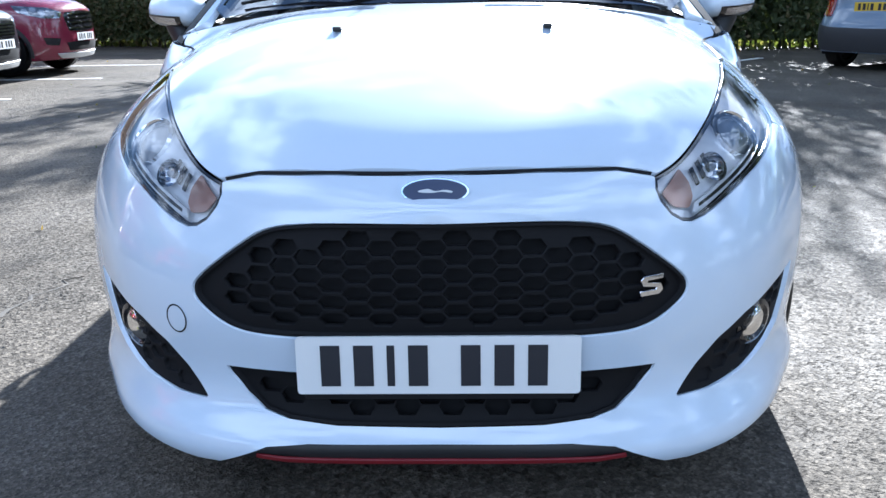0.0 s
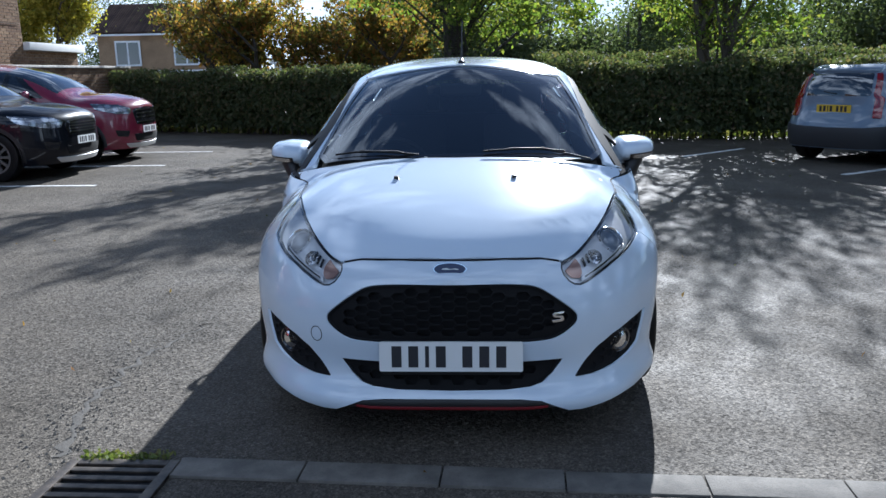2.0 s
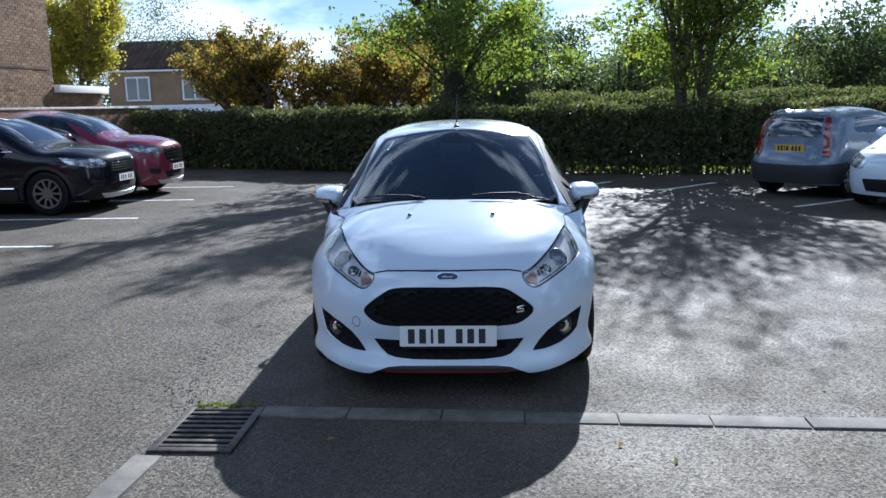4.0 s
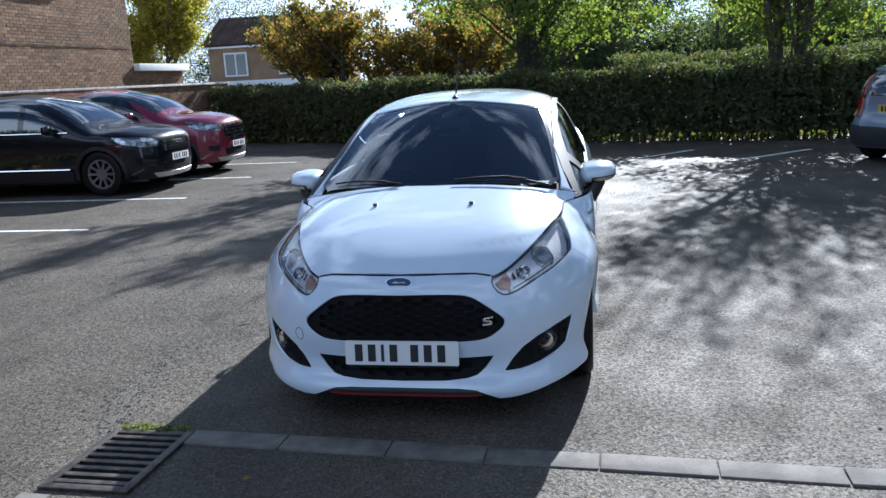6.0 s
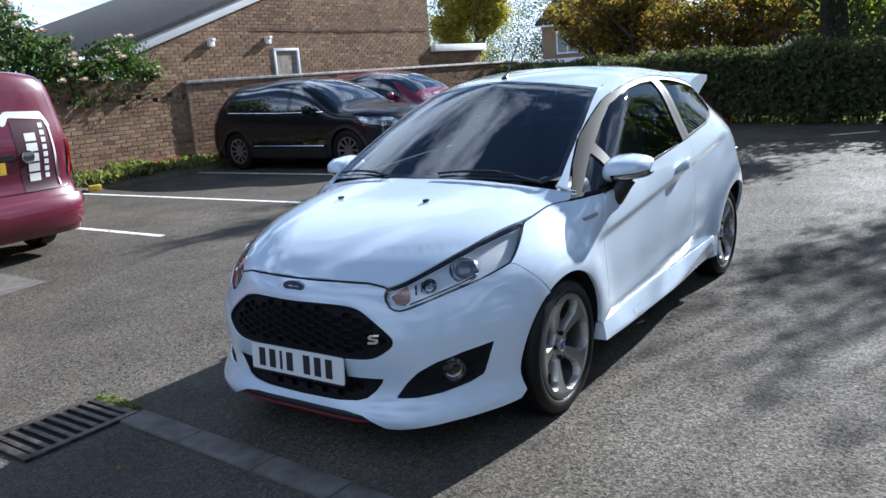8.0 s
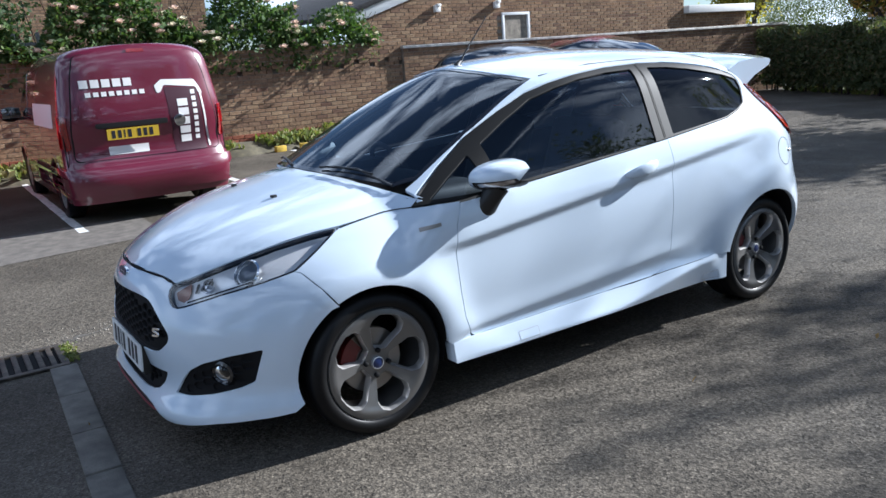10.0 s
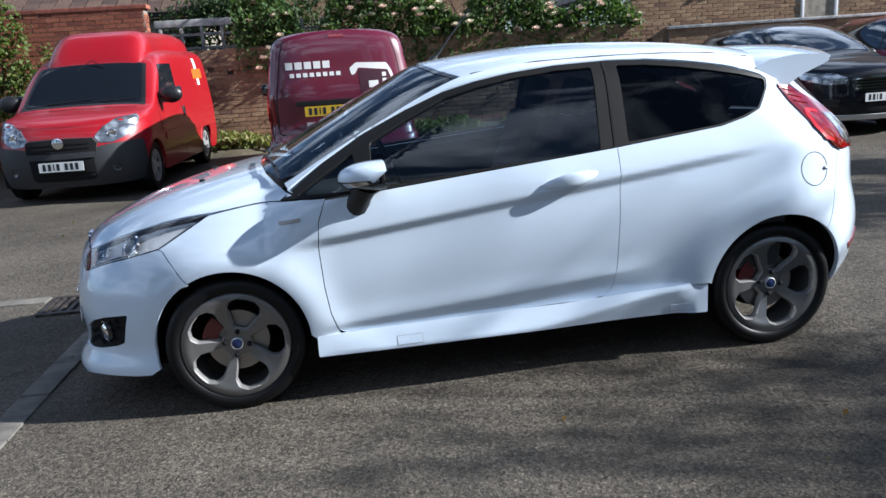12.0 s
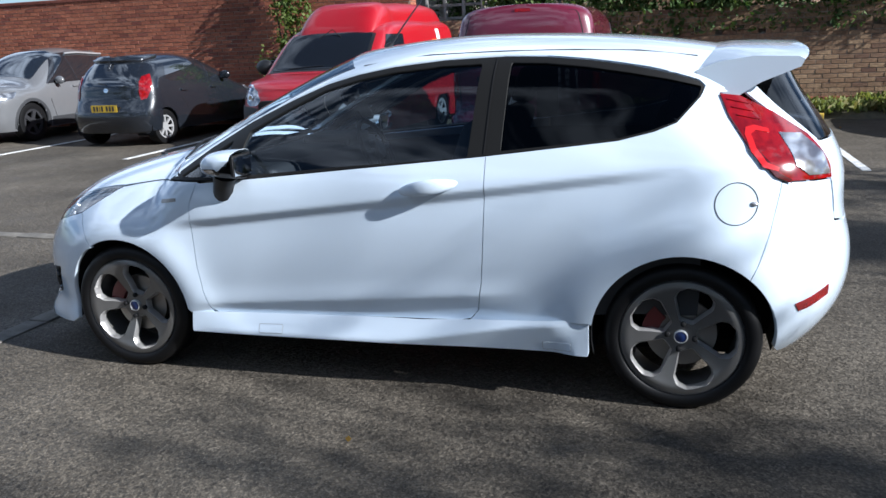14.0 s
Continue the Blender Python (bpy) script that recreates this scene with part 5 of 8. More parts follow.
def brickwork(parent, a, b, z0, z1, material, seed, top=None, skip=None, pick=None, holes=None):
    """Courses of bricks on the face of a wall from a to b (outside to the right of a->b). The first 300 that pick() takes are parts, the rest one mesh."""
    rng = random.Random(seed)
    a, b = Vector((*a, 0)), Vector((*b, 0))
    d = (b - a).normalized()
    out = Vector((d.y, -d.x, 0))
    turn = Matrix((( d.x, out.x, 0, 0), (d.y, out.y, 0, 0), (0, 0, 1, 0), (0, 0, 0, 1)))
    L, H = 0.225, 0.075
    shared = [brick_mesh("brick", 0.213, 0.064, 0.03, rng) for _ in range(5)]
    for me in shared:
        me.materials.append(material)
    V, F, made, total = [], [], 0, (b - a).length
    for c in range(int((z1 - z0) / H)):
        z = z0 + (c + 0.5) * H
        s = -L / 2 if c % 2 else 0.0
        while s < total:
            s0, s1 = max(s, 0.0), min(s + L, total)
            s += L
            if s1 - s0 < 0.06:
                continue
            mid = (s0 + s1) / 2
            p = a + d * mid
            if top and z + H / 2 > top(mid) or skip and skip(mid, z):
                continue
            if holes and holes(mid, c):
                s1 = s0 + 0.125
                p = a + d * (s0 + s1) / 2
            proud = 0.010 + rng.uniform(-0.003, 0.004)
            m = Matrix.Translation(p + out * proud + Vector((0, 0, z))) @ turn
            if abs(s1 - s0 - L) < 1e-4 and made < 300 and (pick is None or pick(mid, z)):
                ob = new("brick", shared[rng.randrange(5)])
                ob.parent, ob.matrix_local = parent, m
                made += 1
            else:
                w, q = (s1 - s0) / 2 - 0.006, len(V)
                for x in (-w, w):
                    for y in (-0.03, 0.0):
                        for zz in (-0.032, 0.032):
                            V.append(m @ Vector((x + rng.uniform(-0.003, 0.003), y, zz + rng.uniform(-0.002, 0.002))))
                F.extend((q + i, q + j, q + k, q + l) for i, j, k, l in ((0, 1, 3, 2), (4, 6, 7, 5), (2, 3, 7, 6), (0, 4, 5, 1), (1, 5, 7, 3), (0, 2, 6, 4)))
    if V:
        tagged(mesh_object("brickwork", V, F, material, parent, flat=True), kind="stuff")


def wall(name, a, b, z0, z1, thick, material, seed, label, slot=None, **kw):
    """A mortar core with bricks on the face; out of doors the face looks to the right of a->b."""
    a3, b3 = Vector((*a, 0)), Vector((*b, 0))
    d = (b3 - a3).normalized()
    out = Vector((d.y, -d.x, 0))
    m = Matrix(((d.x, out.x, 0, a3.x), (d.y, out.y, 0, a3.y), (0, 0, 1, 0), (0, 0, 0, 1)))
    bm = box(0, (b3 - a3).length, -thick, 0, z0 - 0.3, slot[0] if slot else z1, m=m)
    if slot:
        box(0, (b3 - a3).length, -thick, -0.10, slot[0], slot[1], bm=bm, m=m)
        box(0, (b3 - a3).length, -thick, 0, slot[1], z1, bm=bm, m=m)
    core = tagged(part(name, bm, MORTAR, smoothly=False), label, "wall", kind="structure")
    brickwork(core, a, b, z0, z1, material, seed, **kw)
    return core, m


# face to the east: run northwards
wall("wall_old", (-10.60, -3.56), (-10.60, 5.85), 0.0, 1.80, 0.23, BRICK_BROWN, 11, "weathered brown brick boundary wall with missing bricks", slot=(1.352, 1.498),
                    pick=lambda s, z: z > 0.55 and s < 8.8, holes=lambda s, c: c in (18, 19) and int(s / 0.225 + c * 1.7) % 3 == 0)
new_wall, nm = wall("wall_new", (-10.52, 5.85), (-9.62, 17.2), 0.0, 1.65, 0.22, BRICK_BROWN, 12, "brown brick wall under a pale coping", pick=lambda s, z: z > 0.5 and s < 6.5)
part("coping", box(-0.02, 11.39, -0.26, 0.045, 1.65, 1.705, 0.008, m=nm), COPING, new_wall)
red_wall, rm = wall("wall_red", (-10.60, -18.0), (-10.60, -3.58), 0.0, 2.55, 0.34, BRICK_RED, 13, "tall dark red brick wall", pick=lambda s, z: z > 1.2 and s > 5.0)
part("coping", box(0.0, 14.48, -0.36, 0.03, 2.55, 2.62, 0.01, m=rm), BRICK_RED, red_wall)
brickwork(red_wall, (-10.60, -3.58), (-10.94, -3.58), 1.80, 2.55, BRICK_RED, 15, pick=lambda s, z: False)
# lower courses of redder brick on the old wall
low_red = tagged(empty("plinth"), "red brick footing of the old wall", "wall", kind="structure")
brickwork(low_red, (-10.585, -3.56), (-10.585, 5.85), 0.02, 0.34, BRICK_RED, 14, pick=lambda s, z: True)

# grass verge before the old wall
GRASS_SOIL = concrete("soil", (0.10, 0.085, 0.05))
bm = bmesh.new()
rows = []
for i in range(50):
    y = -3.3 + 11.6 * i / 49
    wob = 0.06 * math.sin(i * 1.7) + 0.04 * math.sin(i * 0.6)
    rows.append([bm.verts.new(p) for p in ((-9.98 + wob, y, 0.0), (-10.06 + wob, y, 0.09), (-10.3, y, 0.14 + wob * 0.3), (-10.62, y, 0.20))])
for p, q in zip(rows, rows[1:]):
    for j in range(3):
        bm.faces.new((p[j], q[j], q[j + 1], p[j + 1]))
bmesh.ops.recalc_face_normals(bm, faces=bm.faces)
tagged(part("verge", bm, GRASS_SOIL), "narrow earth verge along the foot of the wall", "verge", kind="structure")

# two yellow painted marker blocks at the edge of the verge
YELLOW_BLOCK = concrete("yellow_block_paint", (0.62, 0.42, 0.05))
for y, turn in ((2.80, 6), (3.28, -9)):
    m = Matrix.Translation((-9.93, y, 0)) @ Matrix.Rotation(radians(turn), 4, "Z")
    tagged(part("marker_block", box(-0.05, 0.05, -0.10, 0.10, 0.0, 0.105, 0.012, m=m), YELLOW_BLOCK), "worn yellow painted concrete block beside the verge", "block", group="yellow blocks by the wall")

# ---- leaves ----
def leaf_mat(name, *colours, translucent=0.35):
    m = node_mat(name, colours[0], 0.75)
    n = Net(m)
    k = len(colours)
    col = n.ramp(n.island(), *[(i / max(1, k - 1), c) for i, c in enumerate(colours)])
    n.colour(col)
    t = m.node_tree
    tr, mx = t.nodes.new("ShaderNodeBsdfTranslucent"), t.nodes.new("ShaderNodeMixShader")
    mx.inputs[0].default_value = translucent
    br = n.mix(1.0, col, (1.5, 1.6, 0.9), "MULTIPLY")
    n.link(br, tr.inputs[0])
    n.link(n.b.outputs[0], mx.inputs[1])
    n.link(tr.outputs[0], mx.inputs[2])
    n.link(mx.outputs[0], t.nodes["Material Output"].inputs[0])
    return m


def bark(name, colour):
    m = node_mat(name, colour, 0.9)
    n = Net(m)
    n.colour(n.ramp(n.noise(9, 5, stretch=(1, 1, 0.25)), (0.3, tuple(c * 0.5 for c in colour)), (0.7, tuple(c * 1.4 for c in colour))))
    n.bump(n.noise(30, 4, stretch=(1, 1, 0.25)), 0.6, 0.02)
    return m


def leaf_cloud(name, centres, size, material, parent=None, seed=0, droop=0.3, lying=0.0):
    """Many small pointed leaves, each a bent four-cornered blade, as one mesh."""
    g = np.random.RandomState(seed)
    c = np.asarray(centres, float)
    k = len(c)
    a = g.normal(size=(k, 3))
    a[:, 2] -= droop
    a /= np.linalg.norm(a, axis=1, keepdims=True)
    b = np.cross(a, g.normal(size=(k, 3)))
    b /= np.maximum(np.linalg.norm(b, axis=1, keepdims=True), 1e-6)
    nrm = np.cross(a, b)
    s = size * g.uniform(0.6, 1.35, (k, 1))
    v = np.stack([c - a * s * 0.5, c + b * s * 0.30 + nrm * s * 0.08, c + a * s * 0.55, c - b * s * 0.30 + nrm * s * 0.08], 1).reshape(-1, 3)
    me = bpy.data.meshes.new(name)
    me.vertices.add(k * 4)
    me.vertices.foreach_set("co", v.astype(np.float32).ravel())
    me.loops.add(k * 4)
    me.loops.foreach_set("vertex_index", np.arange(k * 4, dtype=np.int32))
    me.polygons.add(k)
    me.polygons.foreach_set("loop_start", np.arange(0, k * 4, 4, dtype=np.int32))
    me.polygons.foreach_set("loop_total", np.full(k, 4, dtype=np.int32))
    me.update(calc_edges=True)
    me.materials.append(material)
    ob = new(name, me)
    if parent:
        ob.parent = parent
    return ob


HEDGE_LEAF = leaf_mat("hedge_leaf", (0.052, 0.068, 0.030), (0.074, 0.092, 0.037), (0.094, 0.106, 0.046), (0.14, 0.11, 0.058), translucent=0.42)
TREE_LEAF = leaf_mat("tree_leaf", (0.075, 0.12, 0.022), (0.12, 0.175, 0.03), (0.16, 0.195, 0.04), (0.22, 0.205, 0.045), translucent=0.55)
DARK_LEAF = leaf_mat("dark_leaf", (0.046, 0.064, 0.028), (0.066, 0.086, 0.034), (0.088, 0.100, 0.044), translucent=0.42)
AUTUMN_LEAF = leaf_mat("autumn_leaf", (0.065, 0.080, 0.020), (0.11, 0.115, 0.025), (0.17, 0.135, 0.03), (0.26, 0.155, 0.04), (0.26, 0.12, 0.035), (0.13, 0.125, 0.035), translucent=0.5)
YELLOW_LEAF = leaf_mat("yellow_leaf", (0.26, 0.23, 0.035), (0.38, 0.31, 0.045), (0.16, 0.18, 0.03), translucent=0.45)
ROSE_LEAF = leaf_mat("rose_leaf", (0.035, 0.075, 0.018), (0.055, 0.105, 0.025), (0.085, 0.125, 0.03), translucent=0.3)
GRASS_LEAF = leaf_mat("grass_blade", (0.10, 0.14, 0.03), (0.16, 0.18, 0.05), (0.22, 0.19, 0.08), translucent=0.3)
BARK = bark("grey_bark", (0.085, 0.070, 0.052))
DARK_BARK = bark("dark_bark", (0.045, 0.038, 0.030))


def tree(name, base, height, spread, crown_low, material, bark_material, seed, label, trunk=0.14, stems=1, leaves=9000, leaf=0.10, lean=(0, 0), top=1.0, ivy=0.0, upright=0.55, loose=1.0, splay=0.1, low=0):
    """A tapered trunk that forks into limbs, with leaves in uneven clumps about the twigs."""
    rng = random.Random(seed)
    g = np.random.RandomState(seed)
    ob = tagged(empty(name, Matrix.Translation((*base, 0))), label, "tree")
    wood, tips = bmesh.new(), []

    def grow(p, d, length, r, level):
        pts, radii, q = [p.copy()], [r], p.copy()
        n = 5
        for i in range(n):
            d = (d + Vector((rng.uniform(-1, 1), rng.uniform(-1, 1), rng.uniform(-0.4, 0.9))) * (0.14 if level else 0.06)).normalized()
            q = q + d * length / n
            pts.append(q.copy())
            radii.append(r * (1 - 0.6 * (i + 1) / n))
            if level >= 1:
                tips.append((q.copy(), level))
        tube(pts, 0, 10 if level == 0 else 6, bm=wood, taper=[max(0.004, w) for w in radii])
        if level < 3:
            kids = (7, 5, 3)[level]
            for i in range(kids):
                at = pts[rng.randint(2 if level else 3, n)] if level else pts[rng.choice([2, 3, 3, 4, 4, 5, 5])]
                a = rng.uniform(0, 2 * math.pi)
                side = Vector((math.cos(a), math.sin(a), rng.uniform(0.1, 0.9)))
                nd = (d * upright + side * (1 - upright * 0.5)).normalized()
                grow(at, nd, length * rng.uniform(0.45, 0.72), r * 0.42, level + 1)

    for s in range(stems):
        a = 2 * math.pi * s / stems + 0.4
        off = Vector((math.cos(a), math.sin(a), 0)) * (0.0 if stems == 1 else trunk * 1.3)
        d = (Vector((lean[0], lean[1], 1)) + Vector((math.cos(a), math.sin(a), 0)) * splay).normalized()
        grow(off, d, height * 0.62, trunk, 0)
    under = []
    for k in range(low):
        a, z, r = rng.uniform(0, 2 * math.pi), crown_low + rng.uniform(0.2, 2.0), spread * rng.uniform(0.35, 0.95)
        end = Vector((r * math.cos(a), r * math.sin(a), z))
        foot = Vector((trunk * math.cos(a), trunk * math.sin(a), z - 0.5 - 0.25 * r))
        mid = (foot + end) / 2 + Vector((0, 0, 0.12 * r))
        tube([foot, mid, end], 0, 5, bm=wood, taper=[0.030, 0.018, 0.006])
        for q, n in ((mid, 90), (end, 220)):
            under.append(np.array(q) + g.normal(size=(n, 3)) * np.array([0.34, 0.34, 0.20]) * g.uniform(0.4, 1.1, (n, 1)))
    part("trunk", wood, bark_material, ob)
    pts = np.array([tuple(q) for q, l in tips if q.z > crown_low * 0.9 and l >= 1] or [(0, 0, height)])
    f = spread / max(1e-3, np.percentile(np.hypot(pts[:, 0], pts[:, 1]), 92))
    if f < 1:
        pts[:, :2] *= f
    wt = g.gamma(0.55, size=len(pts))
    pick = pts[g.choice(len(pts), leaves, p=wt / wt.sum())]
    c = pick + g.normal(size=(leaves, 3)) * np.array([0.30, 0.30, 0.26]) * loose * (spread / 2.4) * g.uniform(0.3, 1.2, (leaves, 1))
    c = c[(c[:, 2] > crown_low) & (c[:, 2] < height * 1.25 * top)]
    if under:
        c = np.concatenate([c] + under)
    leaf_cloud("crown", c, leaf, material, ob, seed)
    if ivy:
        k = 2600
        z = g.uniform(0, ivy, k)
        a = g.uniform(0, 2 * math.pi, k)
        r = trunk * (1.2 + 0.5 * np.sin(a * 3 + z * 2)) + g.uniform(0, 0.10, k)
        leaf_cloud("ivy", np.stack([r * np.cos(a), r * np.sin(a), z], 1), 0.09, DARK_LEAF, ob, seed + 1)
    return ob


tree("ivy_tree", (-0.45, 13.7), 7.0, 2.9, 2.1, TREE_LEAF, DARK_BARK, 3, "broad tree with a thick ivy-clad trunk in the hedge", trunk=0.36, leaves=10000, leaf=0.11, ivy=3.4, low=26, loose=0.7, top=0.9, lean=(-0.10, 0))
tree("young_tree", (4.85, 12.3), 5.6, 2.2, 1.8, TREE_LEAF, BARK, 8, "light green many-stemmed tree growing in the hedge", trunk=0.095, stems=4, leaves=10000, leaf=0.10, upright=0.8, low=22, loose=0.8, top=0.9)
tree("maple_tree", (-6.5, 18.4), 3.7, 2.7, 1.0, AUTUMN_LEAF, DARK_BARK, 14, "low spreading tree turning orange and brown", trunk=0.11, stems=4, leaves=20000, leaf=0.115, upright=0.35, loose=0.42, splay=0.65)
tree("maple_tree", (-3.0, 18.6), 3.4, 3.1, 1.0, AUTUMN_LEAF, DARK_BARK, 25, "low spreading tree turning yellow and orange", trunk=0.11, stems=4, leaves=20000, leaf=0.115, upright=0.35, loose=0.42, splay=0.65)
tree("birch_tree", (-14.5, 22.5), 5.2, 1.45, 0.6, YELLOW_LEAF, BARK, 27, "tall yellow-leaved tree behind the brick house", trunk=0.12, leaves=46000, leaf=0.11, loose=1.5)
tree("shade_tree", (10.8, 14.5), 9.0, 4.0, 2.8, DARK_LEAF, DARK_BARK, 33, "tall dark tree spreading over the hedge", trunk=0.22, leaves=12000, leaf=0.15)
tree("shade_tree", (15.5, 7.0), 9.0, 4.2, 2.8, DARK_LEAF, DARK_BARK, 39, "tall dark tree spreading over the hedge", trunk=0.22, leaves=10000, leaf=0.16)

# trees out of view, added so the car windows mirror dark foliage instead of sky
for x, y, seed in ((14.0, 2.5, 60), (16.0, -1.5, 61), (17.5, -8.5, 62), (15.5, -15.0, 63), (9.0, -19.5, 64)):
    tree("shade_tree", (x, y), 8.0, 3.8, 1.2, DARK_LEAF, DARK_BARK, seed, "dark tree out of view, added for the window reflections", trunk=0.22, leaves=9000, leaf=0.20, low=16)

# clipped hedge in two runs, with a core of twigs
def hedge(points, height, depth, seed, leaves):
    g = np.random.RandomState(seed)
    ob = tagged(empty("hedge", Matrix.Translation((*points[0], 0))), "clipped dark green hedge with a flat top", "hedge")
    p = np.array(points) - np.array(points[0])
    seg = np.linalg.norm(np.diff(p, axis=0), axis=1)
    cum = np.concatenate([[0], np.cumsum(seg)])

    def along(s):
        i = np.clip(np.searchsorted(cum, s) - 1, 0, len(seg) - 1)
        t = ((s - cum[i]) / seg[i])[:, None]
        d = (p[i + 1] - p[i]) / seg[i][:, None]
        return p[i] * (1 - t) + p[i + 1] * t, np.stack([-d[:, 1], d[:, 0]], 1)

    def top(s):
        return height + 0.05 * np.sin(s * 2.1) + 0.04 * np.sin(s * 5.3 + 1)

    total = cum[-1]
    n1 = int(leaves * 0.55)
    s = g.uniform(0, total, n1)
    z = top(s) * g.uniform(0.02, 1.0, n1) ** 0.62
    c, nr = along(s)
    face = g.choice([-1.0, 1.0], n1, p=[0.75, 0.25])
    off = depth / 2 + g.normal(size=n1) * 0.07 + 0.06 * np.sin(s * 3.1 + z * 4)
    thin = g.uniform(size=n1) < np.where(z < 0.55, 0.8, 1.0)
    a = np.concatenate([c + nr * (face * off)[:, None], z[:, None]], 1)[thin]
    n2 = leaves - n1
    s = g.uniform(0, total, n2)
    c, nr = along(s)
    b = np.concatenate([c + nr * g.uniform(-depth / 2, depth / 2, n2)[:, None], (top(s) + g.normal(size=n2) * 0.05)[:, None]], 1)
    tagged(leaf_cloud("leaves", np.concatenate([a, b]), 0.085, HEDGE_LEAF, ob, seed), kind="stuff")
    bm = bmesh.new()
    for k in range(int(total / 0.11)):
        c, nr = along(np.array([k * 0.11 + g.uniform(0, 0.08)]))
        q = c[0] + nr[0] * g.uniform(-0.25, 0.25)
        tube([(q[0], q[1], 0), (q[0] + g.uniform(-0.1, 0.1), q[1] + g.uniform(-0.1, 0.1), 0.7), (q[0] + g.uniform(-0.25, 0.25), q[1] + g.uniform(-0.25, 0.25), height)], 0, 5, bm=bm, taper=[0.022, 0.015, 0.006])
    tagged(part("woody_growth", bm, DARK_BARK, ob), kind="stuff")
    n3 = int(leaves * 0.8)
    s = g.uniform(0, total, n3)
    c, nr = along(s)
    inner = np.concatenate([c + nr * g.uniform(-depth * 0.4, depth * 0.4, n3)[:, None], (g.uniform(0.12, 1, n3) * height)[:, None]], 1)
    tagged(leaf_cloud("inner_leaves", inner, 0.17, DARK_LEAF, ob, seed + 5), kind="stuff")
    return ob


hedge([(-9.5, 16.6), (-8.2, 16.0), (-3.5, 13.9), (0.7, 12.6), (3.4, 11.8), (5.2, 11.4), (9.0, 12.0), (15.5, 11.0)], 1.45, 1.2, 51, 52000)
hedge([(1.5, 17.0), (9.0, 15.5), (18.0, 13.5)], 1.75, 1.6, 57, 14000)
# unseen outer run, added to close the place and keep reflections dark
hedge([(18.5, 9.0), (18.8, -18.0), (6.0, -23.0), (-10.0, -23.5)], 2.2, 1.4, 58, 16000)

# woods beyond, as one mass of leaves with trunks
g = np.random.RandomState(71)
cs, bm = [], bmesh.new()
for k in range(46):
    x = -3 + 44 * (k + g.uniform(-0.4, 0.4)) / 46
    y = 31 + g.uniform(-4, 8) - 0.25 * max(0, x - 10)
    h = g.uniform(2.2, 5.1) + 0.05 * (y - 30)
    tube([(x, y, 0), (x + g.uniform(-0.3, 0.3), y, h * 0.8)], 0, 6, bm=bm, taper=[0.16, 0.05])
    for j in range(9):
        cc = np.array([x, y, 0]) + np.array([g.uniform(-1.7, 1.7), g.uniform(-1.2, 1.2), g.uniform(0.6, h)])
        cs.append(cc + g.normal(size=(760, 3)) * np.array([0.62, 0.5, 0.5]))
for k in range(16):
    x, y = -46 + 2.4 * k + g.uniform(-1, 1), 66 + g.uniform(-4, 4)
    h = g.uniform(6.0, 9.5) + (3.0 if -38 < x < -26 else 0.0)
    if x > -24:
        continue
    for j in range(9):
        cc = np.array([x, y, 0]) + np.array([g.uniform(-2.4, 2.4), g.uniform(-1.2, 1.2), g.uniform(1.6, h)])
        cs.append(cc + g.normal(size=(420, 3)) * np.array([1.0, 0.8, 0.8]))
woods = tagged(empty("woods"), "mixed dark green woodland beyond the hedge", "woods", kind="stuff")
tagged(leaf_cloud("woodland_leaves", np.concatenate(cs), 0.18, leaf_mat("wood_leaf", (0.050, 0.070, 0.034), (0.072, 0.094, 0.042), (0.10, 0.112, 0.050), translucent=0.45), woods, 72), kind="stuff")
tagged(part("woodland_trunks", bm, DARK_BARK, woods), kind="stuff")

# rose briars along the top of the old wall
def briar(y0, y1, seed, n, high):
    g = np.random.RandomState(seed)
    ob = tagged(empty("rose_bush", Matrix.Translation((-10.85, (y0 + y1) / 2, 1.75))), "climbing rose with pale pink blooms over the wall", "shrub")
    y = g.uniform(y0, y1, n) - (y0 + y1) / 2
    z = high * (0.55 + 0.25 * np.sin(y * 2.3 + seed) + 0.2 * np.sin(y * 5.1)) * g.uniform(0, 1, n) ** 0.8
    x = g.normal(size=n) * 0.26
    over = g.uniform(size=n) < 0.03
    z = np.where(over, -g.uniform(0, 0.35, n), z)
    x = np.where(over, 0.30 + g.uniform(0, 0.08, n), x)
    leaf_cloud("leaves", np.stack([x, y, z], 1), 0.085, ROSE_LEAF, ob, seed)
    stems = bmesh.new()
    for k in range(16):
        yy = g.uniform(y0, y1) - (y0 + y1) / 2
        tube([(0, yy, -1.7), (0.05, yy + g.uniform(-0.2, 0.2), 0.1), (g.uniform(-0.1, 0.25), yy + g.uniform(-0.5, 0.5), high * 0.8)], 0, 5, bm=stems, taper=[0.012, 0.009, 0.004])
    tagged(part("woody_growth", stems, DARK_BARK, ob), kind="stuff")
    for k in range(int((y1 - y0) * 15)):
        i = g.randint(0, n)
        c = (abs(x[i]) + 0.14, y[i], z[i])
        bm = bmesh.new()
        for q in range(7):
            a = q * 2.4
            r = 0.014 + 0.006 * q
            mm = Matrix.Translation(c) @ Matrix.Rotation(a, 4, "Z") @ Matrix.Rotation(radians(25 + q * 9), 4, "Y") @ Matrix.Translation((0, 0, r))
            pet = [mm @ (Vector(p) * 1.5) for p in ((-0.006, 0, -r), (0, 0.036, 0.006), (0.010, 0.020, 0.046), (0.010, -0.020, 0.046), (0, -0.036, 0.006))]
            bm.faces.new([bm.verts.new(p) for p in pet])
        part("bloom", bm, ROSE_PETAL if k % 3 else ROSE_CREAM, ob)
    return ob


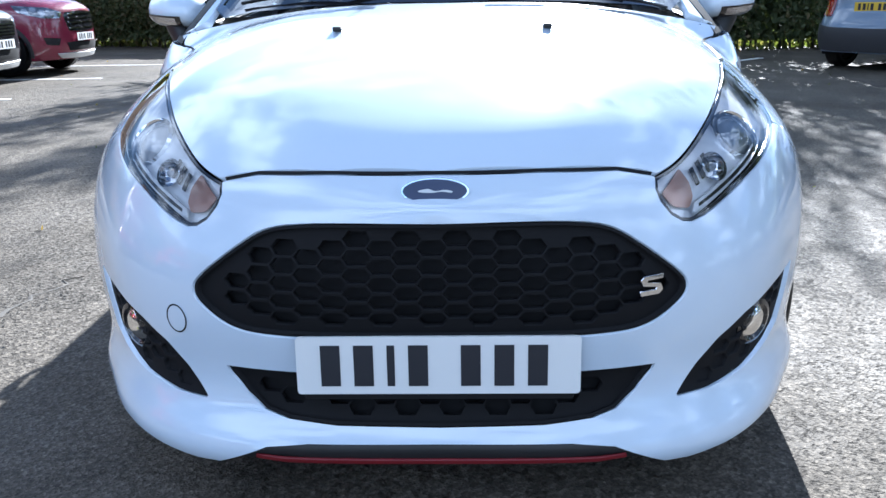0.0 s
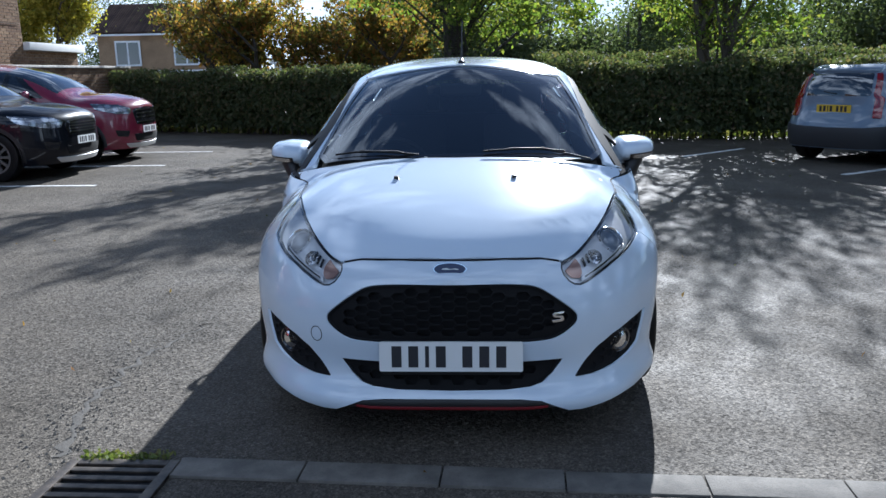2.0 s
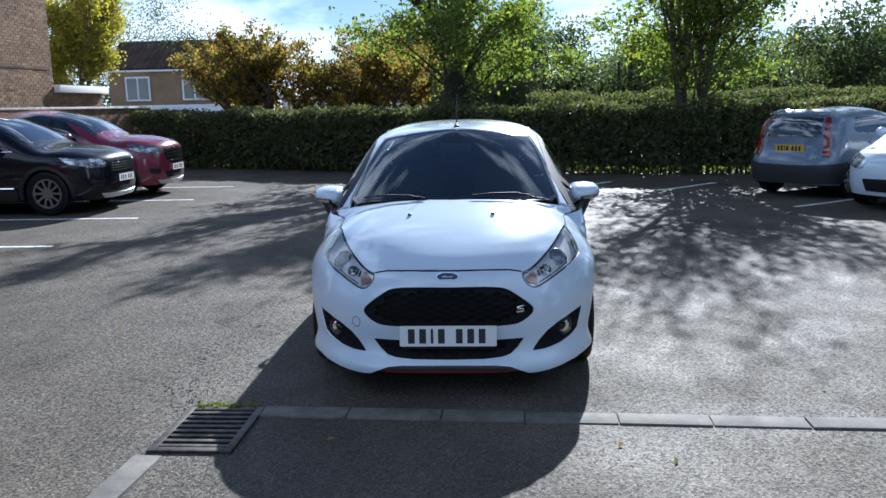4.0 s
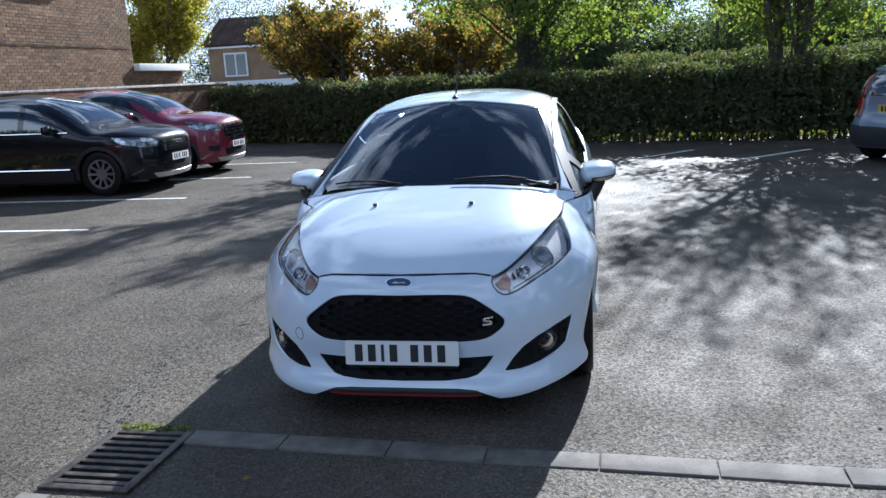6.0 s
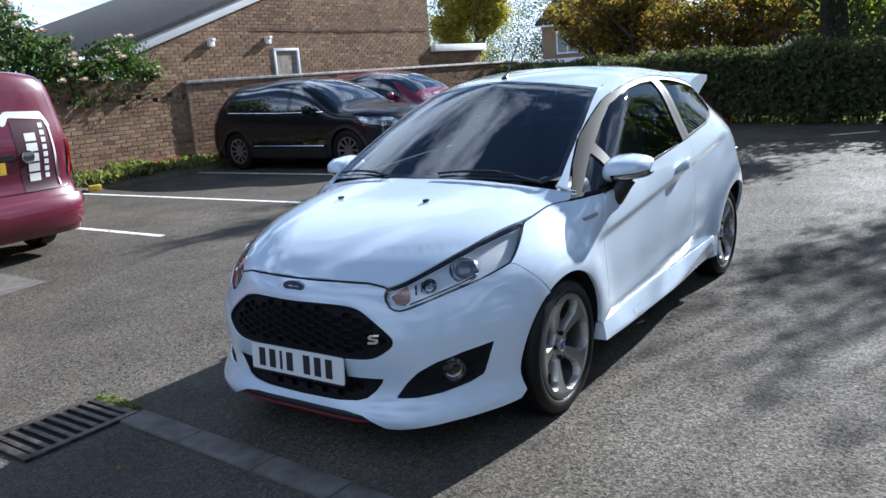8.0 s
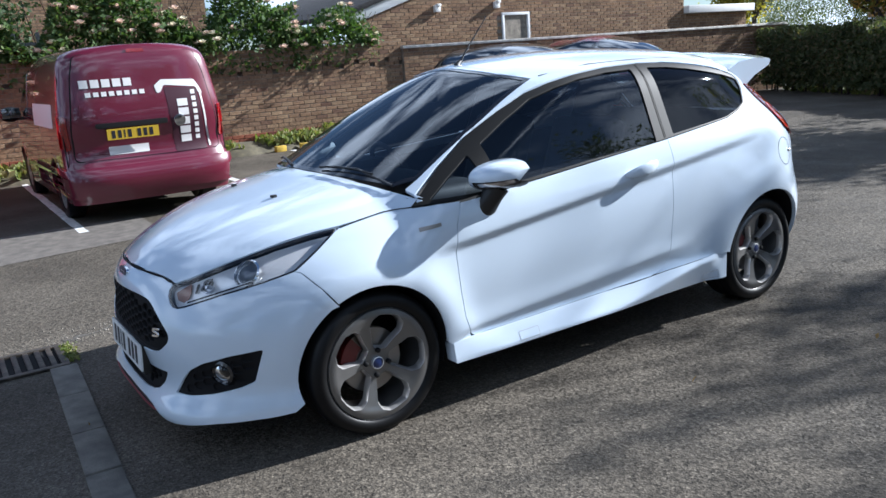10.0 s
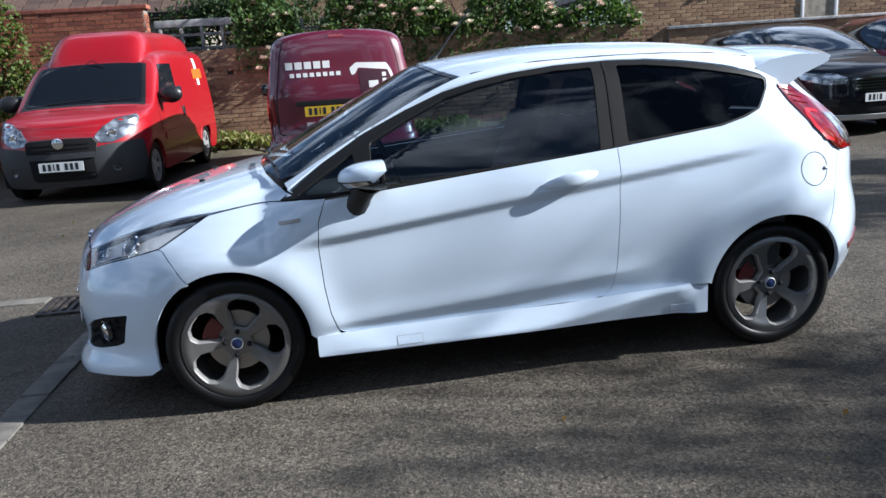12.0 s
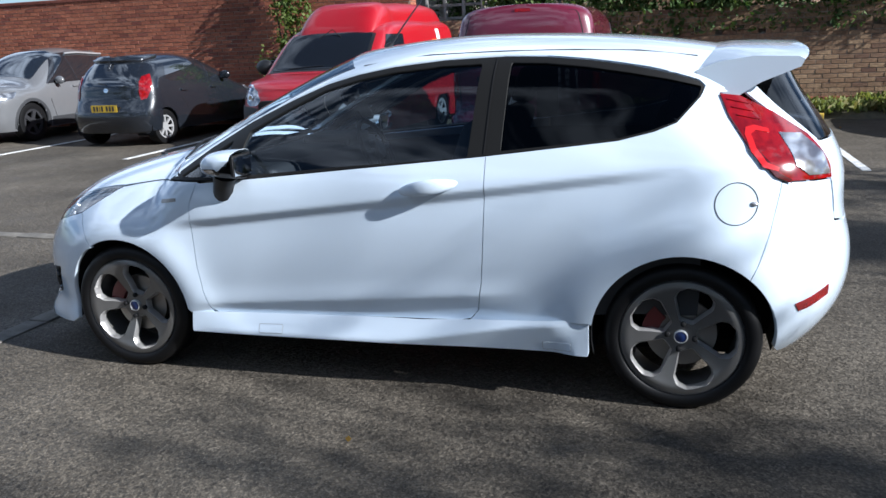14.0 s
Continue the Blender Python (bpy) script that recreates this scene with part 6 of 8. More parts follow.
ROSE_PETAL = node_mat("rose_petal", (0.85, 0.70, 0.60), 0.6)
ROSE_CREAM = node_mat("rose_cream", (0.86, 0.80, 0.66), 0.6)
briar(-2.15, 1.2, 81, 11500, 1.75)
briar(1.0, 3.6, 82, 9000, 1.5)
briar(3.4, 5.3, 83, 4200, 0.8)

# creeper against the red wall and weeds on the verge
g = np.random.RandomState(91)
CREEPER_LEAF = leaf_mat("creeper_leaf", (0.065, 0.105, 0.022), (0.10, 0.145, 0.032), (0.15, 0.17, 0.050), translucent=0.4)
creeper = tagged(empty("creeper", Matrix.Translation((-10.42, -5.85, 0))), "loose light green shrub climbing the red wall", "shrub")
heart = np.array([g.uniform(0.15, 2.95, 95), np.zeros(95)]).T
heart[:, 1] = np.interp(heart[:, 0], [0, 1.2, 1.7, 2.5, 3.0], [0.0, -0.05, 0.08, -0.08, -0.15]) + g.normal(size=95) * np.interp(heart[:, 0], [0, 0.9, 1.7, 2.4, 3.0], [0.12, 0.24, 0.33, 0.20, 0.10])
pick = g.randint(0, 95, 3000)
leaf_cloud("leaves", np.stack([np.abs(g.normal(size=3000)) * 0.12, heart[pick, 1] + g.normal(size=3000) * 0.085, heart[pick, 0] + g.normal(size=3000) * 0.10], 1), 0.085, CREEPER_LEAF, creeper, 92)
bm = bmesh.new()
for k in range(7):
    y = g.uniform(-0.25, 0.25)
    tube([(0, y * 0.4, 0), (0.0, y, 1.2), (0.02, y * 1.5, 2.4)], 0, 5, bm=bm, taper=[0.02, 0.013, 0.005])
tagged(part("woody_growth", bm, DARK_BARK, creeper), kind="stuff")
n = 7000
gy = g.uniform(-3.2, 8.2, n)
gx = -10.02 - g.uniform(0, 0.55, n)
k = np.sin(gy * 1.9) * 0.4 + np.sin(gy * 4.7) * 0.3 + 0.6
keep = g.uniform(size=n) < k
verge_grass = leaf_cloud("verge_grass", np.stack([gx, gy, 0.11 + (-10.0 - gx) * 0.15 + g.uniform(0, 0.10, n) * (0.5 + k)], 1)[keep], 0.12, GRASS_LEAF, None, 93, droop=-1.6)
tagged(verge_grass, "tufts of yellowing grass and weeds at the wall foot", "grass", kind="stuff")
n = 9000
gx = g.uniform(-9, 14, n)
gy = np.interp(gx, [-9.5, -3.5, 3.4, 5.2, 9, 15.5], [16.6, 13.9, 11.8, 11.4, 12.0, 11.0]) + g.uniform(-0.25, 3.5, n)
tagged(leaf_cloud("hedge_grass", np.stack([gx, gy, g.uniform(0.0, 0.10, n)], 1), 0.16, GRASS_LEAF, None, 94, droop=-1.6), "rough grass beneath and behind the hedge", "grass", kind="stuff")
moss = np.stack([g.uniform(-1.36, -1.02, 260), -2.11 + g.normal(size=260) * 0.018, g.uniform(0.004, 0.022, 260)], 1)
tagged(leaf_cloud("drain_moss", moss, 0.022, GRASS_LEAF, None, 96, droop=-1.0), "tufts of moss and grass along the drain edge", "moss", kind="stuff")
# fallen leaves scattered on the tarmac
n = 160
gx, gy = g.uniform(-9, 7, n), g.uniform(-4.5, 11, n)
keep = (np.abs(gx) > 1.0) | (np.abs(gy) > 2.1)
tagged(leaf_cloud("fallen_leaves", np.stack([gx, gy, np.full(n, 0.012)], 1)[keep], 0.032, AUTUMN_LEAF, None, 95, droop=0.0), "dry brown leaves scattered on the tarmac", "leaves", kind="stuff")

# ---- buildings beyond the walls ----
UPVC = node_mat("white_upvc", (0.78, 0.79, 0.80), 0.35)
FASCIA = paint("white_fascia", (0.82, 0.82, 0.80), 0.5, coat=0.0, dirt=0.12)
TILE = brick_mat("roof_tile", (0.095, 0.062, 0.050), (0.13, 0.085, 0.065), (0.07, 0.048, 0.042))
PANE = node_mat("window_pane", (0.05, 0.06, 0.07), 0.05, Coat_Weight=1.0)
SLATE = concrete("dark_roof", (0.055, 0.05, 0.05))


def window(name, x, y0, y1, z0, z1, label, parent=None, split=1, flip=Matrix()):
    """A white-framed window in a wall that faces east at x."""
    w = tagged(empty(name), label, "window", kind="structure")
    f = 0.06
    for a, b, c, d in ((y0, y1, z0, z0 + f), (y0, y1, z1 - f, z1), (y0, y0 + f, z0 + f, z1 - f), (y1 - f, y1, z0 + f, z1 - f)):
        part("window_frame", box(x - 0.05, x + 0.03, a, b, c, d, 0.006, m=flip), UPVC, w)
    step = (y1 - y0 - 2 * f) / split
    for k in range(split):
        a = y0 + f + k * step
        part("pane", box(x - 0.03, x - 0.015, a + (0.02 if k else 0), a + step, z0 + f, z1 - f, m=flip), PANE, w)
        if k:
            part("mullion", box(x - 0.05, x + 0.02, a - 0.025, a + 0.02, z0 + f, z1 - f, m=flip), UPVC, w)
    part("window_sill", box(x - 0.03, x + 0.09, y0 - 0.05, y1 + 0.05, z0 - 0.05, z0, 0.006, m=flip), UPVC, w)
    return w


house = tagged(empty("brick_house"), "brown brick house with a sloping gable and white bargeboard", "house")
XF = -11.5


def gable(s):
    return 2.40 + 0.325 * s


core = part("wall", plate([(5.3, -0.2), (15.4, -0.2), (15.4, gable(10.1)), (5.3, gable(0))], (), 0.3, 3.0, Matrix.Translation((XF, 0, 0))), MORTAR, house, smoothly=False)
brickwork(core, (XF, 5.3), (XF, 15.4), 0.0, 5.75, BRICK_BROWN, 31, top=lambda s: gable(s) - 0.05,
          skip=lambda s, z: (9.1 < 5.3 + s < 9.98 and 1.60 < z < 2.33) or (11.1 < 5.3 + s < 12.5 and 3.85 < z < 5.0), pick=lambda s, z: z > 1.7 and s > 0.5)
part("side_wall", box(-20, XF - 0.3, 15.2, 15.4, 0, 5.6), MORTAR, house, smoothly=False)
slope = math.atan(0.325)
mm = Matrix.Translation((XF, 5.0, gable(-0.3) + 0.02)) @ Matrix.Rotation(slope, 4, "X")
part("bargeboard", box(-0.02, 0.06, 0.0, 11.2, -0.20, 0.0, 0.006, m=mm), FASCIA, house)
part("roof", box(-8.5, 0.12, -0.05, 11.3, 0.0, 0.10, 0.01, m=mm), SLATE, house)
window("window_1", XF + 0.01, 9.14, 9.95, 1.58, 2.32, "small white framed window in the brick gable", house)
window("window_2", XF + 0.01, 11.15, 12.45, 3.9, 4.95, "white framed upper window", house, 2)
for y, z, r in ((7.35, 2.46, 0.0), (8.98, 2.50, 1.0)):
    lamp = part("wall_lamp", box(XF, XF + 0.10, y - 0.07, y + 0.07, z - 0.08, z + 0.07, 0.02), FASCIA, house)
    part("lamp_hood", box(XF + 0.05, XF + 0.16, y - 0.05, y + 0.05, z + 0.03, z + 0.09, 0.015), FASCIA, lamp)
part("cable", tube([(XF + 0.03, 8.6, 2.75), (XF + 0.03, 12, 2.72), (XF + 0.03, 15.3, 2.74)], 0.008, 6), INNER, house)
annex = part("annex", box(-16, XF, 15.4, 18.1, 0, 2.12), MORTAR, house, smoothly=False)
brickwork(annex, (XF, 15.4), (XF, 18.1), 0.6, 2.12, BRICK_BROWN, 32, pick=lambda s, z: False)
part("annex_fascia", box(-16.2, XF + 0.15, 15.45, 18.3, 2.12, 2.32, 0.01), FASCIA, house)

# low trellis and tiled outhouse roof behind the old wall
fence = tagged(empty("trellis_fence"), "grey weathered wooden fence on top of the wall", "fence")
WOOD = concrete("grey_wood", (0.30, 0.29, 0.27))
PALE_BOARD = concrete("pale_board", (0.48, 0.48, 0.46))
for k in range(9):
    part("post", box(-11.35, -11.28, -3.5 + k * 0.36, -3.44 + k * 0.36, 0.0, 2.28, 0.008), WOOD, fence)
for z in (1.86, 2.10):
    part("rail", box(-11.345, -11.295, -3.52, -0.55, z - 0.025, z + 0.025, 0.006), WOOD, fence)
part("top_board", box(-11.40, -11.27, -3.56, -1.1, 2.24, 2.37, 0.01), PALE_BOARD, fence, "pale grey capping board")
out = tagged(empty("outhouse"), "low brick outhouse with a dark tiled roof", "outhouse")
part("wall", box(-16.5, -12.6, -9.5, -2.9, 0, 2.5), MORTAR, out, smoothly=False)
mm = Matrix.Translation((-12.4, -9.7, 2.5)) @ Matrix.Rotation(radians(24), 4, "Y")
part("roof", box(-4.5, 0, 0, 7.0, 0, 0.08, m=mm), SLATE, out)
V, F = [], []
rng = random.Random(44)
for r in range(20):
    for c in range(24):
        q = len(V)
        for dx, dy, dz in ((0, 0, 0.085), (0, 0.27, 0.085), (-0.30, 0.27, 0.105), (-0.30, 0, 0.105), (0, 0, 0.11), (0, 0.27, 0.11), (-0.30, 0.27, 0.125), (-0.30, 0, 0.125)):
            V.append(mm @ Vector((-r * 0.225 + dx, c * 0.29 + dy, dz + rng.uniform(0, 0.006))))
        F.extend([(q + 4, q + 5, q + 6, q + 7), (q, q + 4, q + 7, q + 3), (q, q + 1, q + 5, q + 4), (q + 1, q + 2, q + 6, q + 5)])
tagged(mesh_object("tiles", V, F, TILE, out, flat=True), kind="stuff")

# dark evergreen behind the lattice
g = np.random.RandomState(96)
yew = tagged(empty("evergreen_shrub", Matrix.Translation((-12.15, -2.0, 0))), "dark evergreen shrub behind the old wall", "shrub")
knots = np.stack([g.normal(size=70) * 0.22, g.uniform(-1.35, 1.5, 70), g.uniform(0.4, 3.3, 70)], 1)
knots[:, 2] = np.minimum(knots[:, 2], 2.75 + 0.35 * np.sin(knots[:, 1] * 2.1 + 0.5))
leaf_cloud("leaves", knots[g.randint(0, 70, 9000)] + g.normal(size=(9000, 3)) * np.array([0.14, 0.20, 0.20]), 0.085, leaf_mat("evergreen_leaf", (0.022, 0.045, 0.014), (0.034, 0.062, 0.018), (0.05, 0.078, 0.022), translucent=0.2), yew, 97)
bm = bmesh.new()
for k in range(6):
    y = -1.1 + 0.45 * k
    tube([(0, y, 0), (0.02, y + 0.05, 1.2), (0.0, y + 0.1, 2.5)], 0, 6, bm=bm, taper=[0.05, 0.035, 0.01])
part("trunk", bm, DARK_BARK, yew)

# far house with a tiled roof, and a low white building behind the hedge
far = tagged(empty("far_house", Matrix.Translation((-26.0, 60, 0))), "distant brick house with a brown tiled roof", "house")
part("wall", box(-5.0, 6, 0, 8, 0, 4.9), BRICK_BROWN, far, smoothly=False)
part("render_band", box(-5.0, 6, -0.05, 0, 0.0, 2.0), UPVC, far, smoothly=False)
mm = Matrix.Translation((0, -0.4, 4.85)) @ Matrix.Rotation(radians(30), 4, "X")
part("roof", box(-5.4, 6.4, 0, 5.0, 0, 0.15, m=mm), TILE, far, smoothly=False)
bm = bmesh.new()
for k in range(60):
    box(-5.4 + k * 0.197, -5.25 + k * 0.197, 0, 5.0, 0.15, 0.20, bm=bm, m=mm)
tagged(part("roof_tiles", bm, TILE, far, smoothly=False), kind="stuff")
part("gutter", box(-5.5, 6.5, -0.5, -0.38, 4.72, 4.86), UPVC, far, smoothly=False)
for x in (-3.6, 1.2):
    w = part("window", box(x, x + 2.1, -0.12, -0.06, 2.35, 4.35), UPVC, far, smoothly=False)
    part("pane", box(x + 0.15, x + 0.98, -0.14, -0.11, 2.5, 4.2), PANE, w, smoothly=False)
    part("pane", box(x + 1.12, x + 1.95, -0.14, -0.11, 2.5, 4.2), PANE, w, smoothly=False)
shed = tagged(empty("white_building", Matrix.Translation((-7.5, 38, 0))), "low white flat-roofed building beyond the hedge", "building")
part("wall", box(-3.5, 6.5, 0, 5, 0, 2.0), UPVC, shed, smoothly=False)
part("roof", box(-3.7, 6.7, -0.2, 5.2, 2.0, 2.25), FASCIA, shed, smoothly=False)
# pole of a street sign beyond the hedge
pole = tagged(part("sign_post", tube([(5.72, 30, 0), (5.72, 30, 3.3)], 0.05, 10), node_mat("galvanised", (0.45, 0.46, 0.47), 0.4, 0.6)), "pair of grey metal posts beyond the hedge", "post")
part("second_post", tube([(6.0, 30, 0), (6.0, 30, 3.3)], 0.05, 10), CHROME, pole)

# taller brick terrace behind the rose wall
terrace = tagged(empty("brick_terrace"), "brown brick terrace with a tiled roof behind the wall", "house")
tw = part("wall", box(-26, -18.5, -6.0, 4.6, 0, 4.6), MORTAR, terrace, smoothly=False)
brickwork(tw, (-18.5, -6.0), (-18.5, 4.6), 1.6, 4.6, BRICK_BROWN, 35, pick=lambda s, z: False)
mm = Matrix.Translation((-18.2, -6.4, 4.5)) @ Matrix.Rotation(radians(28), 4, "Y")
part("roof", box(-4.8, 0, 0, 11.4, 0, 0.12, m=mm), TILE, terrace, smoothly=False)

# ---- the other parked vehicles ----
DARK_GLASS = node_mat("dark_glass", (0.010, 0.012, 0.015), 0.03, Coat_Weight=1.0, IOR=1.9)
BURGUNDY = paint("burgundy_paint", (0.115, 0.009, 0.026), 0.3, dirt=0.02)
WINE = paint("wine_paint", (0.17, 0.012, 0.035), 0.25)
POST_RED = paint("bright_red_paint", (0.29, 0.004, 0.010), 0.36, coat=0.5, dirt=0.02)
SCREEN_GLASS = node_mat("screen_glass", (0.008, 0.010, 0.014), 0.03, IOR=1.36)
BLACK_PAINT = paint("black_paint", (0.004, 0.005, 0.009), 0.35, coat=0.6, dirt=0.004, Specular_IOR_Level=0.1)
GREY_PAINT = paint("grey_paint", (0.009, 0.011, 0.015), 0.25, dirt=0.01)
SILVER_PAINT = paint("silver_paint", (0.105, 0.107, 0.112), 0.3)
BLUE_PAINT = paint("pale_blue_paint", (0.12, 0.165, 0.225), 0.3)
GREY_PLASTIC = node_mat("grey_plastic", (0.026, 0.027, 0.030), 0.6)
LAMP_CLEAR = node_mat("lamp_clear", (0.42, 0.44, 0.47), 0.16, 0.7, Coat_Weight=1.0)
n = Net(LAMP_CLEAR)
n.colour(n.ramp(n.voronoi(9.0), (0.25, (0.55, 0.57, 0.60)), (0.6, (0.16, 0.17, 0.19))))
ORANGE = node_mat("orange_vinyl", (0.62, 0.115, 0.015), 0.4)
WHEEL_SILVER = node_mat("wheel_silver", (0.42, 0.42, 0.42), 0.35, 0.5)


class Vehicle:
    """A parked vehicle: front towards -y, standing on z = 0, about the middle of its wheelbase."""

    def __init__(self, name, m, paint_material, label, category, wide, nose, tail, top, wheelbase, wheel_r, flank, track=None, sill=0.22, square=12.0, plan=(0.75, 0.45), middle=0.0):
        self.ob = tagged(empty(name, m), label, category, group="parked vehicles")
        self.paint, self.wide, self.base, self.r, self.sill, self.mid = paint_material, wide / 2, wheelbase / 2, wheel_r, sill, middle
        self.nose, self.tail, self.top, self.flank = spline(*zip(*nose)), spline(*zip(*tail)), spline(*zip(*top)), spline(*zip(*flank))
        self.y0, self.y1, self.square, self.plan = min(y for z, y in nose), max(y for z, y in tail), square, plan
        zz = np.linspace(0.1, 1.0, 91)
        self.brow = zz[self.nose(zz) < self.y0 + 0.12].max()
        self.track = track or wide / 2 - 0.03
        self.body()
        for sx in (1, -1):
            for wy in (-self.base, self.base):
                self.wheel(sx, wy + middle)
                self.arch(sx, wy + middle)
        part("floor_pan", box(-self.wide * 0.72, self.wide * 0.72, self.y0 + 0.45, self.y1 - 0.35, sill - 0.02, sill + 0.10, 0.01), INNER, self.ob)

    def half(self, y, z):
        w = self.wide * self.flank(z)
        a = np.clip((y - self.nose(np.minimum(z, self.brow))) / self.plan[0], 0, 1)
        b = np.clip((self.tail(z) - y) / self.plan[1], 0, 1)
        u = np.clip((z - 0.35) / np.maximum(self.top(y) - 0.35, 0.05), 0, 1)
        return w * np.maximum(1 - (1 - a) ** 2.2, 0) ** (1 / 3) * np.maximum(1 - (1 - b) ** 2.4, 0) ** (1 / 3.4) * np.maximum(1 - u ** self.square, 0) ** 0.4

    def lift(self, view, side=1):
        return Lift(self.half, view, side, axis=-self.base + 0.1 if view != "B" else self.base - 0.1, ends=(self.y0 - 0.3, self.y1 + 0.3), top=2.4, heart=(0, 0, 0.7))

    def body(self):
        nz = 30
        u = np.linspace(0, 1, 66)
        s = np.concatenate([[0.0003, 0.0015, 0.004, 0.008], 0.012 + 0.976 * (0.45 * u + 0.55 * (0.5 - 0.5 * np.cos(np.pi * u))), [0.992, 0.996, 0.9985, 0.9997]])
        ny = len(s)
        zz = np.linspace(0.1, 1.8, 171)
        zt = zz[self.tail(zz) > self.y1 - 0.22].max()
        k = np.linspace(0, 1, nz)
        k = (1 - (1 - k) ** 2.0)[None, :]
        y = np.repeat((self.y0 + (self.y1 - self.y0) * s)[:, None], nz, 1)
        for _ in range(40):
            z = self.sill + (self.top(y) - self.sill) * k
            n0, t0 = self.nose(np.minimum(z, self.brow)), self.tail(np.minimum(z, zt))
            y = 0.6 * y + 0.4 * (n0 + (t0 - n0) * s[:, None])
        z = self.sill + (self.top(y) - self.sill) * k
        x = self.half(y, z)
        x[:, -1] = 0.0
        x[0], x[-1] = 0.0, 0.0
        V, F = [], []
        for j in range(ny):
            V += [(a, b, c) for a, b, c in zip(x[j], y[j], z[j])] + [(-a, b, c) for a, b, c in zip(x[j], y[j], z[j])]
        for j in range(ny - 1):
            for i in range(nz - 1):
                for o, turn in ((0, 1), (nz, -1)):
                    q = [j * 2 * nz + o + i, (j + 1) * 2 * nz + o + i, (j + 1) * 2 * nz + o + i + 1, j * 2 * nz + o + i + 1]
                    c = np.mean([V[t] for t in q], 0)
                    if any(math.hypot(c[1] - wy - self.mid, c[2] - self.r) < self.r + 0.045 for wy in (-self.base, self.base)) and abs(c[0]) > 0.3:
                        continue
                    F.append(tuple(q[::turn]))
        bm = bmesh.new()
        vs = [bm.verts.new(p) for p in V]
        for f in F:
            bm.faces.new([vs[i] for i in f])
        bmesh.ops.remove_doubles(bm, verts=bm.verts, dist=0.0008)
        bmesh.ops.recalc_face_normals(bm, faces=bm.faces)
        part("body", bm, self.paint, self.ob)

    def panel(self, name, outline, view, material, side=1, parent=None, offset=0.004, rim=0.008, step=0.06, soft=0.02, holes=(), label=""):
        q = softened(outline, soft) if soft else list(outline)
        if side < 0 and view in "CBFRT":
            q = [(-a, b) for a, b in reversed(q)]
        return skin(name, q, self.lift(view, side), material, parent or self.ob, holes=holes, step=step, rim=rim, offset=offset, label=label)

    def arch(self, sx, wy):
        r = self.r + 0.03
        ring = arc(wy, self.r, r + 0.055, -12, 192, 22) + arc(wy, self.r, r, 192, -12, 22)
        self.panel("arch_trim", ring, "S", self.trim if self.trim else self.paint, sx, offset=0.004, rim=0.05, soft=0, step=0.05)
        bm = bmesh.new()
        prof = arc(wy, self.r, r + 0.02, -20, 200, 20)
        ra = [bm.verts.new((sx * (self.wide - 0.03), y, z)) for y, z in prof]
        rb = [bm.verts.new((sx * 0.45, y, z)) for y, z in prof]
        for i in range(len(prof) - 1):
            bm.faces.new((ra[i], ra[i + 1], rb[i + 1], rb[i]))
        bm.faces.new(rb)
        part("arch_liner", bm, INNER, self.ob)

    trim = None
    spokes, rim_material = 5, WHEEL_SILVER

    def wheel(self, sx, wy):
        r = self.r
        m = Matrix.Translation((sx * self.track, wy, r)) @ (Matrix() if sx > 0 else Matrix.Rotation(math.pi, 4, "Z"))
        w = part("wheel", lathe([(r * 0.68, -0.18), (r * 0.9, -0.20), (r, -0.17), (r, -0.03), (r * 0.97, -0.005), (r * 0.86, 0.006), (r * 0.70, 0.0), (r * 0.68, -0.02)], 36, m), RUBBER, self.ob)
        part("rim_barrel", lathe([(r * 0.70, -0.004), (r * 0.67, -0.004), (r * 0.63, -0.05), (r * 0.62, -0.16), (0.001, -0.16)], 36, m), INNER, w)
        n, holes = self.spokes, []
        for k in range(n):
            a, wd = 2 * math.pi * (k + 0.5) / n, 2.1 / n
            holes.append([(r * q * math.cos(a + t * wd), r * q * math.sin(a + t * wd)) for q, t in ((0.24, -0.55), (0.24, 0.55), (0.60, 1.05), (0.60, -1.05))])
        circle = [(r * 0.685 * math.cos(t * math.pi / 18), r * 0.685 * math.sin(t * math.pi / 18)) for t in range(36)]
        part("spokes", plate(circle, [softened(h, 0.02, 2) for h in holes], 0.03, 0.09, m, lambda y, z: -0.025 * (1 - math.hypot(y, z) / r)), self.rim_material, w)

    def both(self, name, outline, view, material, **kw):
        return [self.panel(name, outline, view, material, s, **kw) for s in (1, -1)]

    def mirrors(self, y, z, material, size=1.0):
        x = float(self.half(np.array([y]), np.array([z]))[0])
        for s in (1, -1):
            bm = ball((s * (x + 0.11 * size), y, z + 0.03), 0.10 * size, 0.055 * size, 0.075 * size, 16)
            mo = part("door_mirror", bm, material, self.ob)
            part("mirror_arm", box(x - 0.03, x + 0.06, y - 0.03, y + 0.03, z - 0.05, z - 0.01, 0.01, m=Matrix.Diagonal((s, 1, 1, 1))), BLACK_TRIM, mo)
            part("mirror_glass", box(x + 0.03, x + 0.19 * size, y + 0.045 * size, y + 0.056 * size, z - 0.02, z + 0.085 * size, 0.006, m=Matrix.Diagonal((s, 1, 1, 1))), DARK_GLASS, mo)

    def plate_at(self, y, z, back, front=True, x=0.0, tilt=0):
        m = Matrix.Translation((x, y, z)) @ Matrix.Rotation(radians(-90 if front else 90), 4, "Z") @ Matrix.Rotation(radians(tilt), 4, "Y")
        return number_plate(self.ob, m, back)

    def line(self, pts, view, side=1, r=0.006, material=None, name="shut_line"):
        q = self.lift(view, side)(np.array([p[0] for p in pts], float), np.array([p[1] for p in pts], float))
        return part(name, tube([tuple(p) for p in q], r, 5), material or INNER, self.ob)


